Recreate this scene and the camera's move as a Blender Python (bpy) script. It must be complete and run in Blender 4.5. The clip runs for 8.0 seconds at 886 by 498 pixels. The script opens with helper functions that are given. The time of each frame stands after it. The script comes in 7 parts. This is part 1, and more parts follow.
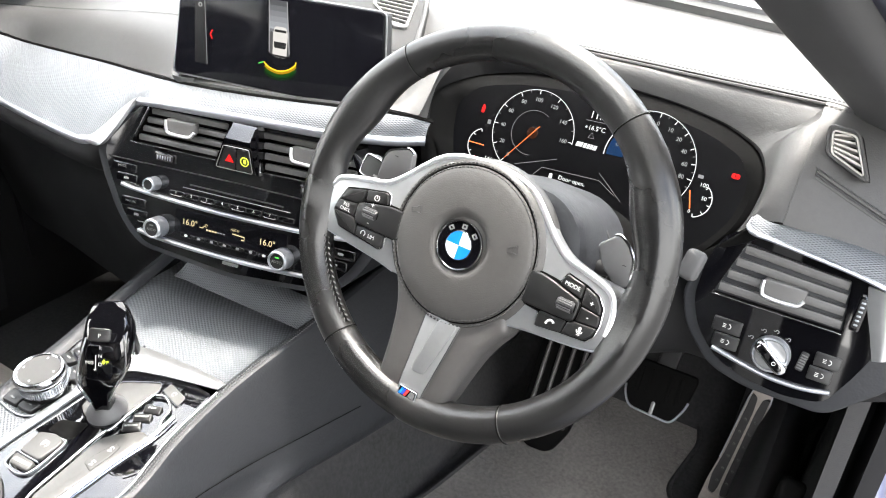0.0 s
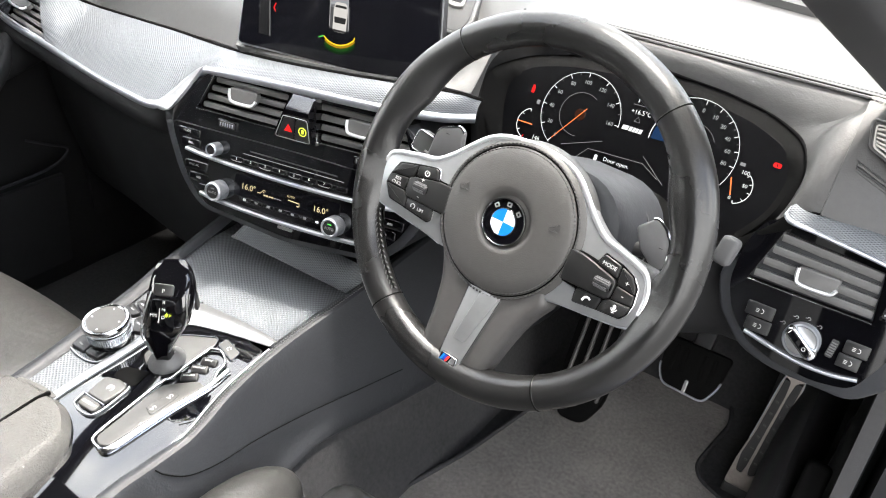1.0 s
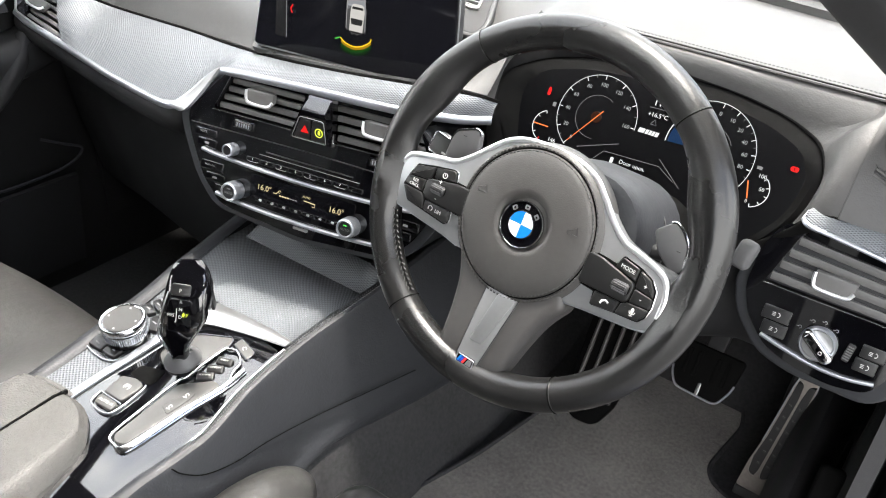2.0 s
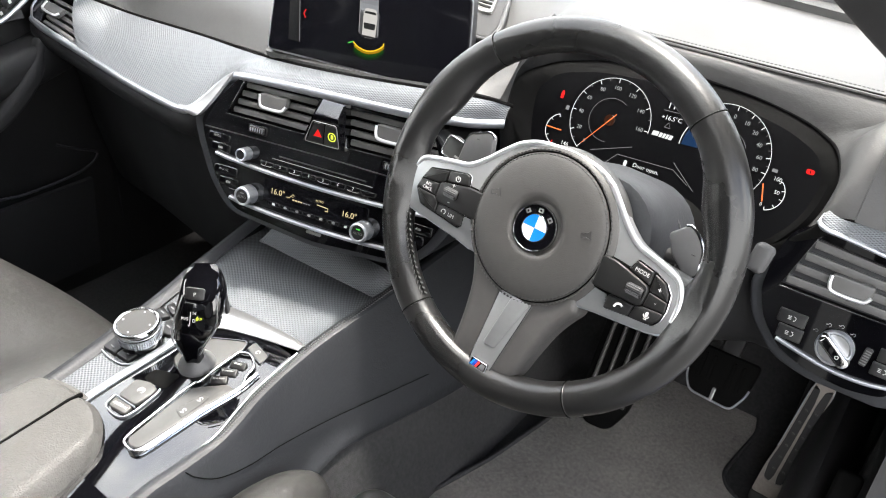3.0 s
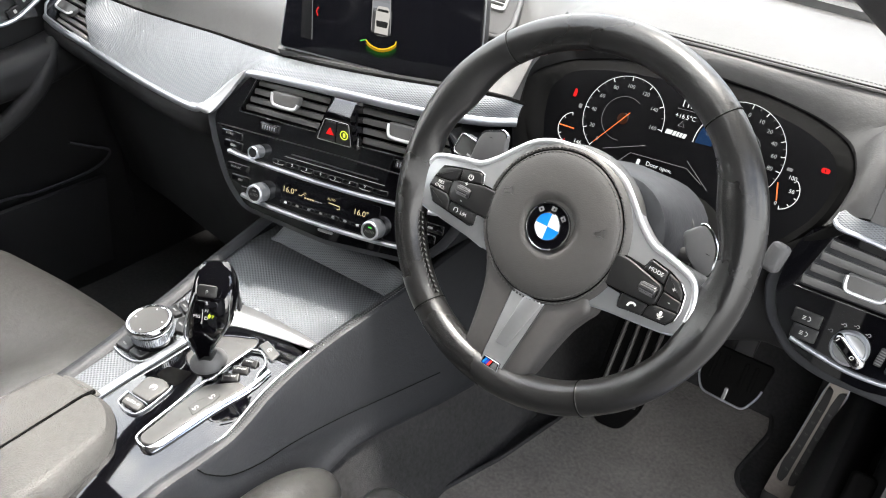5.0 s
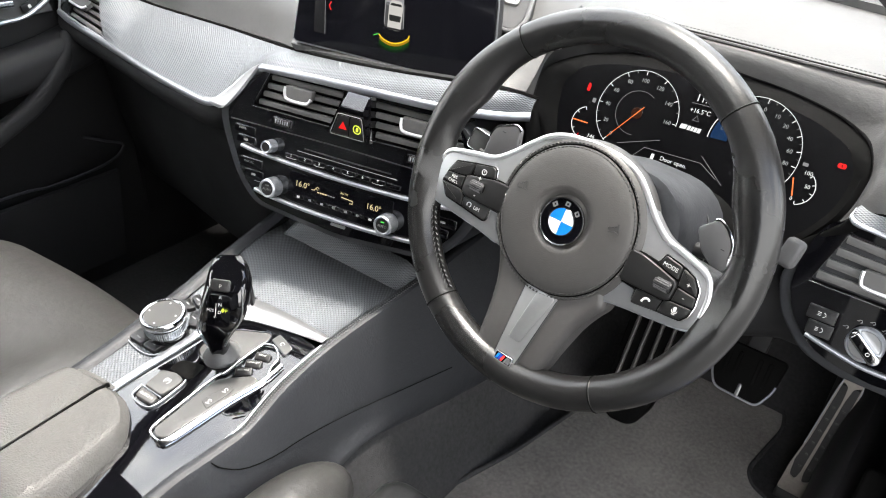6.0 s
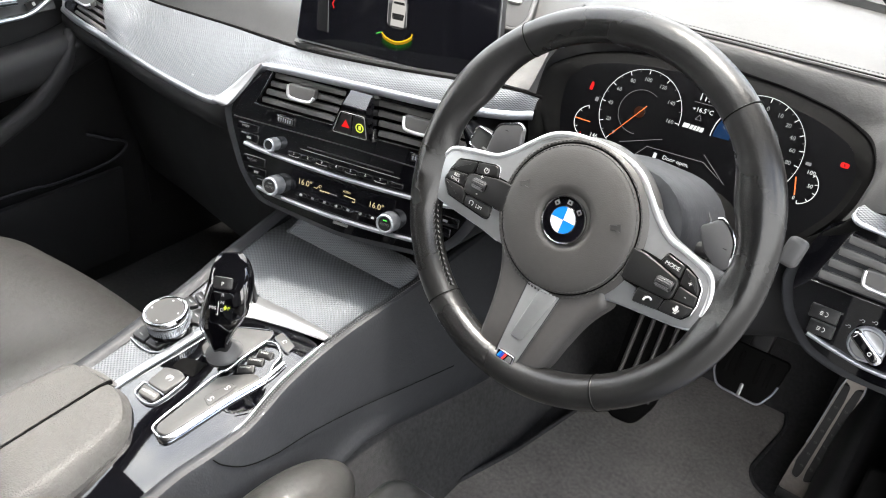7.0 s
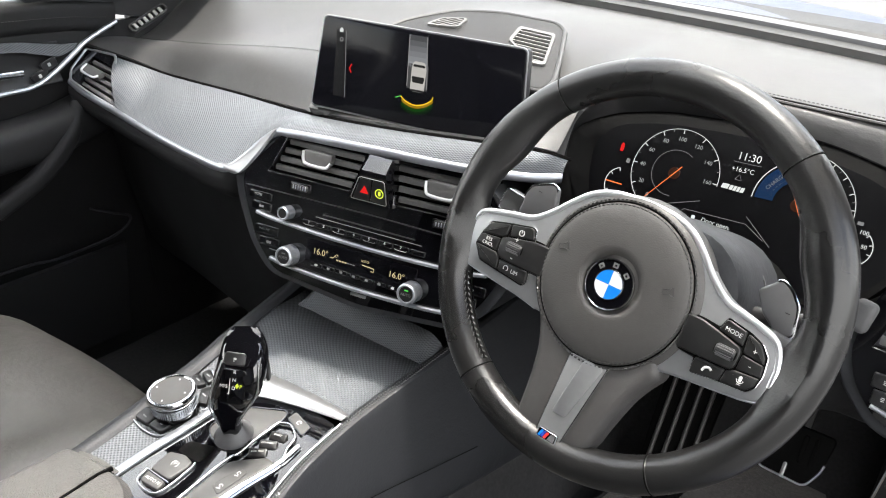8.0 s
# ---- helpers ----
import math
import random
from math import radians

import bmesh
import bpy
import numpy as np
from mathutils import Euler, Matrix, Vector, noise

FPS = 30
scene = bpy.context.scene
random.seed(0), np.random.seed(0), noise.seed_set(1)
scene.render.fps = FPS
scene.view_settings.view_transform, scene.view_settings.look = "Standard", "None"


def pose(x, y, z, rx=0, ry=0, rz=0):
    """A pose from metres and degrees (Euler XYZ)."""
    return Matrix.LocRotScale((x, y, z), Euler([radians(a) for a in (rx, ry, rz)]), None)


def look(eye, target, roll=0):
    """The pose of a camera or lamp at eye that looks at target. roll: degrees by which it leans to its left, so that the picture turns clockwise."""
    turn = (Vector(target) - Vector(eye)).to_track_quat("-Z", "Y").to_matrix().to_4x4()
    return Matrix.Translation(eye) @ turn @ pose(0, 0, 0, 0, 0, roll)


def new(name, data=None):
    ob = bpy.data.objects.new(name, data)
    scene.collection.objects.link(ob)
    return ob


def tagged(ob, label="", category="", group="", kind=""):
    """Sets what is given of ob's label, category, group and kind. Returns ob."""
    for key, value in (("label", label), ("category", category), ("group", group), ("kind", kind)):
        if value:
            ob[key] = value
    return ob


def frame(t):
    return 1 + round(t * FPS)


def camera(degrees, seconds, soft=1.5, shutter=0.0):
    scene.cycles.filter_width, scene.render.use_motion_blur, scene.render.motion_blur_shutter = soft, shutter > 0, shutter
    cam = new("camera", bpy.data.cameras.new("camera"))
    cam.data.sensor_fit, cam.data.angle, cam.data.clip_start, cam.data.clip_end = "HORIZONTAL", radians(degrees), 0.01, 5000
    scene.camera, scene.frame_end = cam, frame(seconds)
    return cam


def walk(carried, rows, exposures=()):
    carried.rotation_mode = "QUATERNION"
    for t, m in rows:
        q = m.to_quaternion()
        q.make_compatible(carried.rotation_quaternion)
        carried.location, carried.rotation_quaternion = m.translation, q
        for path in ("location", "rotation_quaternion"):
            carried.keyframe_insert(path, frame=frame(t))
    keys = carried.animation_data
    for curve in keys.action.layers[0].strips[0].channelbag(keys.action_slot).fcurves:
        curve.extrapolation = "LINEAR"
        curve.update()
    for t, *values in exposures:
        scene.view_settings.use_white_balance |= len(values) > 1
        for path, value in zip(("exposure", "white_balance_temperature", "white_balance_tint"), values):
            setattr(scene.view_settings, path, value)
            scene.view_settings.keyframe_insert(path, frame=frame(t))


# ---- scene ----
cam = camera(56.5, 8.0, soft=1.1)
PATH = [
    (0, (0.6595, -0.5755, 1.0042), (0.2405, 0.1891, 0.5144), 4.39),
    (0.2, (0.6700, -0.5932, 1.0236), (0.2581, 0.1658, 0.5195), 5.69),
    (0.5, (0.6805, -0.5969, 1.0353), (0.2606, 0.1525, 0.5234), 6.14),
    (0.7, (0.6751, -0.6004, 1.0251), (0.2422, 0.1416, 0.5133), 5.92),
    (1, (0.6747, -0.6042, 1.0290), (0.2230, 0.1163, 0.5027), 5.23),
    (1.5, (0.6687, -0.6110, 1.0316), (0.2149, 0.1065, 0.5031), 5.43),
    (3, (0.6659, -0.6111, 1.0299), (0.1935, 0.0979, 0.5063), 4.67),
    (3.5, (0.6666, -0.6125, 1.0288), (0.1930, 0.0956, 0.5050), 4.65),
    (4, (0.6646, -0.6113, 1.0270), (0.1878, 0.0935, 0.5017), 4.55),
    (4.5, (0.6643, -0.6114, 1.0285), (0.1864, 0.0936, 0.5045), 4.59),
    (6, (0.6607, -0.6118, 1.0282), (0.1713, 0.0789, 0.4958), 4.12),
    (6.5, (0.6618, -0.6137, 1.0293), (0.1716, 0.0758, 0.4962), 4.19),
    (7, (0.6621, -0.6123, 1.0278), (0.1703, 0.0759, 0.4944), 4.18),
    (7.5, (0.6656, -0.6071, 1.0302), (0.1705, 0.0791, 0.4973), 3.76),
    (7.6, (0.6665, -0.6088, 1.0247), (0.1639, 0.0910, 0.5170), 3.87),
    (7.7, (0.6564, -0.6052, 1.0166), (0.1449, 0.1100, 0.5401), 4.03),
    (7.8, (0.6496, -0.5957, 1.0182), (0.1291, 0.1167, 0.5475), 3.42),
    (8, (0.6114, -0.5947, 0.9883), (0.0894, 0.1292, 0.5371), 3.40),
]
walk(cam, [(t, look(eye, target, roll)) for t, eye, target, roll in PATH], [(0.0, 2.62), (0.5, 2.91), (1.0, 2.39), (1.5, 2.20), (3.0, 2.20), (4.5, 2.16), (6.0, 2.15), (7.2, 2.15), (7.5, 2.35), (8.0, 1.84)])

# ---- light ----
world = bpy.data.worlds.new("sky")
scene.world = world
world.use_nodes = True
wt = world.node_tree
sky = wt.nodes.new("ShaderNodeTexSky")
sky.sky_type, sky.sun_disc = "NISHITA", False
SUN_EL, SUN_AZ = 79.0, 9.0          # azimuth from +y towards +x
sky.sun_elevation, sky.sun_rotation = radians(SUN_EL), radians(SUN_AZ)
sky.dust_density, sky.air_density = 2.5, 1.2
# fair-weather clouds, brighter than the blue between them
tc = wt.nodes.new("ShaderNodeTexCoord")
cl = wt.nodes.new("ShaderNodeTexNoise")
cl.inputs["Scale"].default_value, cl.inputs["Detail"].default_value = 2.2, 6.0
cr = wt.nodes.new("ShaderNodeValToRGB")
cr.color_ramp.elements[0].position, cr.color_ramp.elements[1].position = 0.38, 0.58
mixc = wt.nodes.new("ShaderNodeMix")
mixc.data_type = "RGBA"
mixc.inputs["B"].default_value = (12.5, 12.3, 12.0, 1)
wt.links.new(tc.outputs["Generated"], cl.inputs["Vector"])
wt.links.new(cl.outputs["Fac"], cr.inputs["Fac"])
wt.links.new(cr.outputs["Color"], mixc.inputs["Factor"])
wt.links.new(sky.outputs["Color"], mixc.inputs["A"])
wt.links.new(mixc.outputs["Result"], wt.nodes["Background"].inputs["Color"])
wt.nodes["Background"].inputs["Strength"].default_value = 0.15
sun = new("sun", bpy.data.lights.new("sun", "SUN"))
sun.data.energy, sun.data.angle, sun.data.color = 3.1, radians(7), (1.0, 0.945, 0.87)
sd = Vector((math.sin(radians(SUN_AZ)) * math.cos(radians(SUN_EL)), math.cos(radians(SUN_AZ)) * math.cos(radians(SUN_EL)), math.sin(radians(SUN_EL))))
sun.matrix_world = look(sd * 30, (0, 0, 0))


# ---- materials ----
def material(name, color, rough=0.5, metal=0.0, vary=0.12, grain=0.0, gscale=600, gkind="noise", coat=0.0, spec=0.5, blotch=6.0, rvary=0.1, sheen=0.0, crease=0.0, cscale=18.0):
    """A surface with two scales of variation in colour and gloss and a fine relief (grain in metres)."""
    m = bpy.data.materials.new(name)
    m.use_nodes = True
    n, l = m.node_tree.nodes, m.node_tree.links
    p = n["Principled BSDF"]
    p.inputs["Metallic"].default_value = metal
    p.inputs["Coat Weight"].default_value = coat
    p.inputs["Coat Roughness"].default_value = 0.03
    p.inputs["Specular IOR Level"].default_value = spec
    p.inputs["Sheen Weight"].default_value = sheen
    co = n.new("ShaderNodeTexCoord")
    big, fine = n.new("ShaderNodeTexNoise"), n.new("ShaderNodeTexNoise")
    big.inputs["Scale"].default_value, big.inputs["Detail"].default_value = blotch, 5
    fine.inputs["Scale"].default_value, fine.inputs["Detail"].default_value = 160, 3
    add = n.new("ShaderNodeMath")
    add.operation = "ADD"
    l.new(co.outputs["Object"], big.inputs["Vector"])
    l.new(co.outputs["Object"], fine.inputs["Vector"])
    l.new(big.outputs["Fac"], add.inputs[0])
    l.new(fine.outputs["Fac"], add.inputs[1])
    shade = n.new("ShaderNodeMapRange")
    shade.inputs["From Min"].default_value, shade.inputs["From Max"].default_value = 0.6, 1.4
    shade.inputs["To Min"].default_value, shade.inputs["To Max"].default_value = 1 - vary, 1 + vary
    l.new(add.outputs[0], shade.inputs["Value"])
    tint = n.new("ShaderNodeVectorMath")
    tint.operation = "SCALE"
    tint.inputs[0].default_value = color
    l.new(shade.outputs[0], tint.inputs["Scale"])
    l.new(tint.outputs[0], p.inputs["Base Color"])
    ro = n.new("ShaderNodeMapRange")
    ro.inputs["From Min"].default_value, ro.inputs["From Max"].default_value = 0.3, 0.7
    ro.inputs["To Min"].default_value, ro.inputs["To Max"].default_value = max(rough * (1 - rvary), 0.01), min(rough * (1 + rvary), 1)
    l.new(big.outputs["Fac"], ro.inputs["Value"])
    l.new(ro.outputs[0], p.inputs["Roughness"])
    if grain:
        bump = n.new("ShaderNodeBump")
        bump.inputs["Distance"].default_value = grain
        bump.inputs["Strength"].default_value = 1.0
        if gkind == "leather":
            g = n.new("ShaderNodeTexVoronoi")
            g.feature = "SMOOTH_F1"
            g.inputs["Scale"].default_value = gscale
            l.new(co.outputs["Object"], g.inputs["Vector"])
            l.new(g.outputs["Distance"], bump.inputs["Height"])
            bump.invert = True
        elif gkind == "rhomb":
            # small raised lozenges, set out along x and across the slope
            sep = n.new("ShaderNodeSeparateXYZ")
            l.new(co.outputs["Object"], sep.inputs[0])

            def op(kind, a, b=None):
                q = n.new("ShaderNodeMath")
                q.operation = kind
                for i, v in enumerate((a, b)):
                    if v is None:
                        continue
                    if isinstance(v, (int, float)):
                        q.inputs[i].default_value = v
                    else:
                        l.new(v, q.inputs[i])
                return q.outputs[0]
            u = op("MULTIPLY", sep.outputs[0], gscale * 1.9)
            v = op("MULTIPLY", op("ADD", sep.outputs[1], op("MULTIPLY", sep.outputs[2], 1.7)), gscale * 2.3)
            h = op("MULTIPLY", op("SINE", u), op("SINE", v))
            l.new(h, bump.inputs["Height"])
            # lozenge shading also put into the colour: hollows darkened, crests lightened
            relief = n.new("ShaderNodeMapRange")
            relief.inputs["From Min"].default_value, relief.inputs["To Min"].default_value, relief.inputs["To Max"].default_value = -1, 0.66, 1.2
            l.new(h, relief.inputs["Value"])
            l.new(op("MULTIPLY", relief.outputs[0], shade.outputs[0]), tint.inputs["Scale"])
        else:
            g = n.new("ShaderNodeTexNoise")
            g.inputs["Scale"].default_value, g.inputs["Detail"].default_value = gscale, 4
            l.new(co.outputs["Object"], g.inputs["Vector"])
            l.new(g.outputs["Fac"], bump.inputs["Height"])
        l.new(bump.outputs[0], p.inputs["Normal"])
        if crease:
            # soft unevenness of the padding under the skin
            w = n.new("ShaderNodeTexNoise")
            w.inputs["Scale"].default_value, w.inputs["Detail"].default_value, w.inputs["Roughness"].default_value = cscale, 4, 0.6
            soft_bump = n.new("ShaderNodeBump")
            soft_bump.inputs["Distance"].default_value = crease
            l.new(co.outputs["Object"], w.inputs["Vector"])
            l.new(w.outputs["Fac"], soft_bump.inputs["Height"])
            l.new(soft_bump.outputs[0], bump.inputs["Normal"])
    return m


def glowing(name, color, strength=1.0):
    m = bpy.data.materials.new(name)
    m.use_nodes = True
    p = m.node_tree.nodes["Principled BSDF"]
    p.inputs["Base Color"].default_value = (0.002, 0.002, 0.002, 1)
    p.inputs["Roughness"].default_value, p.inputs["Specular IOR Level"].default_value = 0.15, 0.2
    p.inputs["Emission Color"].default_value = (*color, 1)
    p.inputs["Emission Strength"].default_value = strength * 0.36
    return m


def glass_material(name, tint=(0.97, 0.985, 0.98)):
    m = bpy.data.materials.new(name)
    m.use_nodes = True
    p = m.node_tree.nodes["Principled BSDF"]
    p.inputs["Base Color"].default_value = (*tint, 1)
    p.inputs["Transmission Weight"].default_value = 1.0
    p.inputs["Roughness"].default_value = 0.0
    p.inputs["IOR"].default_value = 1.02
    return m


LEATHER_DASH = material("dash_leather", (0.035, 0.0348, 0.0345), 0.48, grain=0.00013, gscale=620, gkind="leather", spec=0.28, crease=0.0002)
LEATHER_SEAT = material("seat_leather", (0.023, 0.0227, 0.0218), 0.44, grain=0.00012, gscale=560, gkind="leather", spec=0.30, crease=0.003, cscale=12)
LEATHER_LID = material("armrest_leather", (0.055, 0.0535, 0.051), 0.46, grain=0.00050, gscale=560, gkind="leather", spec=0.16, crease=0.0002)
LEATHER_WHEEL = material("wheel_leather", (0.0078, 0.0077, 0.0077), 0.29, grain=0.00006, gscale=700, gkind="leather", spec=0.42, rvary=0.35, crease=0.0006, cscale=35)
PAD = material("airbag_cover", (0.030, 0.0288, 0.0275), 0.52, grain=0.0001, gscale=900, gkind="leather", spec=0.4)
SOFT = material("soft_plastic", (0.042, 0.042, 0.043), 0.6, grain=0.0003, gscale=800, spec=0.4)
DARK = material("dark_plastic", (0.012, 0.012, 0.013), 0.55, grain=0.0002, gscale=900, spec=0.35)
# soft plastic darkened in its colour for panels in the cabin's shade
SOFT_SHADED = material("shaded_soft_plastic", (0.0080, 0.0082, 0.0088), 0.6, grain=0.0003, gscale=800, spec=0.18)
SLAT = material("vent_plastic", (0.062, 0.061, 0.060), 0.5, grain=0.0002, gscale=900)
LEATHER_CONSOLE = material("console_leather", (0.0145, 0.0155, 0.018), 0.55, grain=0.00018, gscale=420, gkind="leather", spec=0.28, crease=0.0015)
GREY = material("grey_plastic", (0.07, 0.07, 0.072), 0.5, grain=0.0002, gscale=900)
GLOSS = material("piano_black", (0.0015, 0.0015, 0.002), 0.04, vary=0.05, rvary=0.3, spec=0.7, coat=0.4)
GLOSS_PANEL = material("polished_black_panel", (0.0015, 0.0015, 0.002), 0.03, vary=0.05, rvary=0.3, spec=0.8, coat=0.55)
BUTTON = material("button_plastic", (0.008, 0.008, 0.0085), 0.34, spec=0.45)
SILVER = material("satin_silver", (0.31, 0.325, 0.35), 0.36, metal=0.9, vary=0.04)
# silver with a paler colour that paints the white highlight on edges
SILVER_BRIGHT = material("highlight_silver", (0.70, 0.71, 0.73), 0.30, metal=0.85, vary=0.03)
SILVER_DARK = material("satin_grey_paint", (0.235, 0.238, 0.244), 0.30, metal=0.65, vary=0.05)
CHROME = material("chrome", (0.62, 0.63, 0.64), 0.14, metal=1.0, vary=0.03)
RHOMB = material("lozenge_aluminium", (0.086, 0.092, 0.100), 0.50, metal=0.40, vary=0.05, grain=0.00030, gscale=560, gkind="rhomb")
CARPET = material("carpet_pile", (0.030, 0.030, 0.031), 0.95, vary=0.35, grain=0.0012, gscale=900, spec=0.1, blotch=9)
MAT_PILE = material("mat_pile", (0.092, 0.083, 0.076), 0.95, vary=0.6, grain=0.0008, gscale=900, spec=0.1, blotch=9, sheen=0.4)
RUBBER_GREY = material("worn_rubber", (0.032, 0.031, 0.030), 0.5, grain=0.0003, gscale=500)
RUBBER = material("rubber", (0.016, 0.016, 0.016), 0.6, grain=0.0003, gscale=500)
STEEL = material("brushed_steel", (0.26, 0.235, 0.215), 0.42, metal=0.8, vary=0.15)
THREAD = material("thread", (0.16, 0.16, 0.16), 0.8)
THREAD_WHEEL = material("wheel_thread", (0.055, 0.055, 0.055), 0.7)
SPOKE = material("moulded_spoke", (0.034, 0.0325, 0.0315), 0.48, grain=0.00015, gscale=900, spec=0.4)
SILVER_FLAT = material("brushed_silver", (0.34, 0.345, 0.35), 0.30, metal=0.8, vary=0.05)
THREAD_DARK = material("dark_thread", (0.022, 0.022, 0.022), 0.8)
HEADLINER = material("headliner_cloth", (0.035, 0.035, 0.037), 0.9, grain=0.0005, gscale=900)
BODY_PAINT = material("dark_blue_paint", (0.008, 0.012, 0.040), 0.35, coat=0.15, vary=0.05)
SCREEN_BLACK = material("display_glass", (0.003, 0.003, 0.004), 0.10, vary=0.02, spec=0.16)
CLUSTER_BLACK = material("cluster_glass", (0.0012, 0.0012, 0.0015), 0.3, vary=0.02, spec=0.10)
ASPHALT = material("asphalt", (0.10, 0.10, 0.10), 0.9, vary=0.25, grain=0.004, gscale=120, blotch=0.6)
RENDER_WALL = material("pale_render", (0.62, 0.61, 0.58), 0.85, vary=0.1, blotch=0.7)
SIDING = material("pale_blue_siding", (0.42, 0.48, 0.55), 0.6, vary=0.1)
RED_PAINT = material("red_paint", (0.30, 0.02, 0.02), 0.3, coat=0.6)
WHITE_PAINT = material("white_paint", (0.75, 0.75, 0.74), 0.4)
WINDOW_DARK = material("dark_window", (0.03, 0.04, 0.05), 0.1)
GLASS = glass_material("clear_glass")
LIT_WHITE = glowing("lit_white", (0.85, 0.88, 0.85), 0.75)
LIT_GREY = glowing("lit_grey", (0.6, 0.6, 0.6), 0.3)
LIT_AMBER = glowing("lit_amber", (1.0, 0.82, 0.46), 0.5)
LIT_ORANGE = glowing("lit_orange", (1.0, 0.22, 0.06), 0.9)
LIT_RED = glowing("lit_red", (1.0, 0.02, 0.02), 0.6)
LIT_GREEN = glowing("lit_green", (0.12, 0.8, 0.12), 0.6)
LIT_YELLOW = glowing("lit_yellow", (0.85, 0.52, 0.02), 0.9)
LIT_LIME = glowing("lit_lime", (0.75, 0.9, 0.08), 0.75)
LIT_BLUE = glowing("lit_blue", (0.006, 0.030, 0.09), 0.7)
PADDLE = material("paddle_grey", (0.095, 0.095, 0.098), 0.42, metal=0.4, vary=0.05)
POD_KEY = material("soft_black_key", (0.0065, 0.0065, 0.0066), 0.38, vary=0.08, spec=0.35)
LIT_SOFT = glowing("lit_soft", (0.8, 0.84, 0.82), 0.34)
# near-black that paints the shade on the hood's leather under its brow
HOOD_SHADE = material("hood_shade_black", (0.0030, 0.0030, 0.0032), 0.7, grain=0.0002, gscale=700, spec=0.06)
DUCT = material("duct_black", (0.0022, 0.0022, 0.0022), 0.8, spec=0.04)
KNOB_GREY = material("knob_grey", (0.034, 0.0335, 0.033), 0.42, vary=0.05, spec=0.35)
KEY_GREY = material("key_grey", (0.046, 0.0455, 0.0445), 0.45, vary=0.05, spec=0.4)
POD_SKIN = material("pod_skin", (0.0095, 0.0095, 0.0098), 0.62, grain=0.0003, gscale=700, spec=0.25)
GREY_FRAME = material("grey_frame", (0.085, 0.083, 0.080), 0.5, vary=0.06)
PALE_GREY = material("pale_grey_plastic", (0.30, 0.29, 0.27), 0.5, vary=0.06)
PRINT = material("white_print", (0.42, 0.42, 0.41), 0.6)
PRINT_DIM = material("grey_print", (0.15, 0.15, 0.15), 0.6)
BLUE_ENAMEL = material("blue_enamel", (0.006, 0.115, 0.40), 0.2, vary=0.03, coat=0.5)
WHITE_ENAMEL = material("white_enamel", (0.42, 0.43, 0.45), 0.2, vary=0.03, coat=0.5)
DARKBLUE_ENAMEL = material("dark_blue_enamel", (0.02, 0.04, 0.25), 0.25)
RED_ENAMEL = material("red_enamel", (0.55, 0.03, 0.03), 0.25)


# ---- shape helpers ----
def frm(yaw, lean, o):
    """A face's own axes: x to its right, y up the face, z out of it. yaw about the upright, lean back, in degrees."""
    a, b = radians(yaw), radians(lean)
    f = Vector((-math.sin(a), math.cos(a), 0))
    ex = Vector((math.cos(a), math.sin(a), 0))
    eu = f * math.sin(b) + Vector((0, 0, math.cos(b)))
    en = ex.cross(eu)
    m = Matrix((ex, eu, en)).transposed().to_4x4()
    m.translation = Vector(o)
    return m


def thing(name, label, category, m=None, group=""):
    ob = new(name)
    ob.empty_display_size = 0.02
    if m is not None:
        ob.matrix_world = m
    return tagged(ob, label, category, group)


def finish(bm, name, mat, smooth=35):
    me = bpy.data.meshes.new(name)
    bmesh.ops.recalc_face_normals(bm, faces=bm.faces)
    bm.to_mesh(me)
    bm.free()
    me.materials.append(mat)
    if smooth:
        for p in me.polygons:
            p.use_smooth = True
        me.set_sharp_from_angle(angle=radians(smooth))
    return me


def part(name, bm, mat, parent, label="", m=None, smooth=35):
    """One mesh under a thing or a part; m: its place in the parent's axes."""
    ob = new(name, finish(bm, name, mat, smooth))
    ob.parent = parent
    if m is not None:
        ob.matrix_local = m
    return tagged(ob, label)


def solid(name, bm, mat, label, category="", kind="", m=None, smooth=35, group=""):
    """A thing, or a piece of the setting, that is one mesh."""
    ob = new(name, finish(bm, name, mat, smooth))
    if m is not None:
        ob.matrix_world = m
    return tagged(ob, label, category, group, kind)


def at(x, y, z=0.0, rz=0.0, rx=0.0, ry=0.0):
    return pose(x, y, z, rx, ry, rz)


def rrect(w, h, r, n=4, cx=0.0, cy=0.0):
    """A rounded rectangle's outline, anticlockwise."""
    r = min(r, w / 2 - 1e-5, h / 2 - 1e-5)
    out = []
    for k, (sx, sy) in enumerate(((1, 1), (-1, 1), (-1, -1), (1, -1))):
        for i in range(n + 1):
            a = math.pi / 2 * (k + i / n)
            out.append((cx + sx * (w / 2 - r) + r * math.cos(a), cy + sy * (h / 2 - r) + r * math.sin(a)))
    return out


def soften(pts, r, n=4):
    """A polygon with its corners rounded to about r."""
    out, k = [], len(pts)
    for i in range(k):
        p, a, b = Vector(pts[i]), Vector(pts[i - 1]), Vector(pts[(i + 1) % k])
        q = min(r, (a - p).length * 0.45, (b - p).length * 0.45)
        s, e = p + (a - p).normalized() * q, p + (b - p).normalized() * q
        for j in range(n + 1):
            t = j / n
            v = s * (1 - t) ** 2 + p * 2 * t * (1 - t) + e * t * t
            out.append((v.x, v.y))
    return out


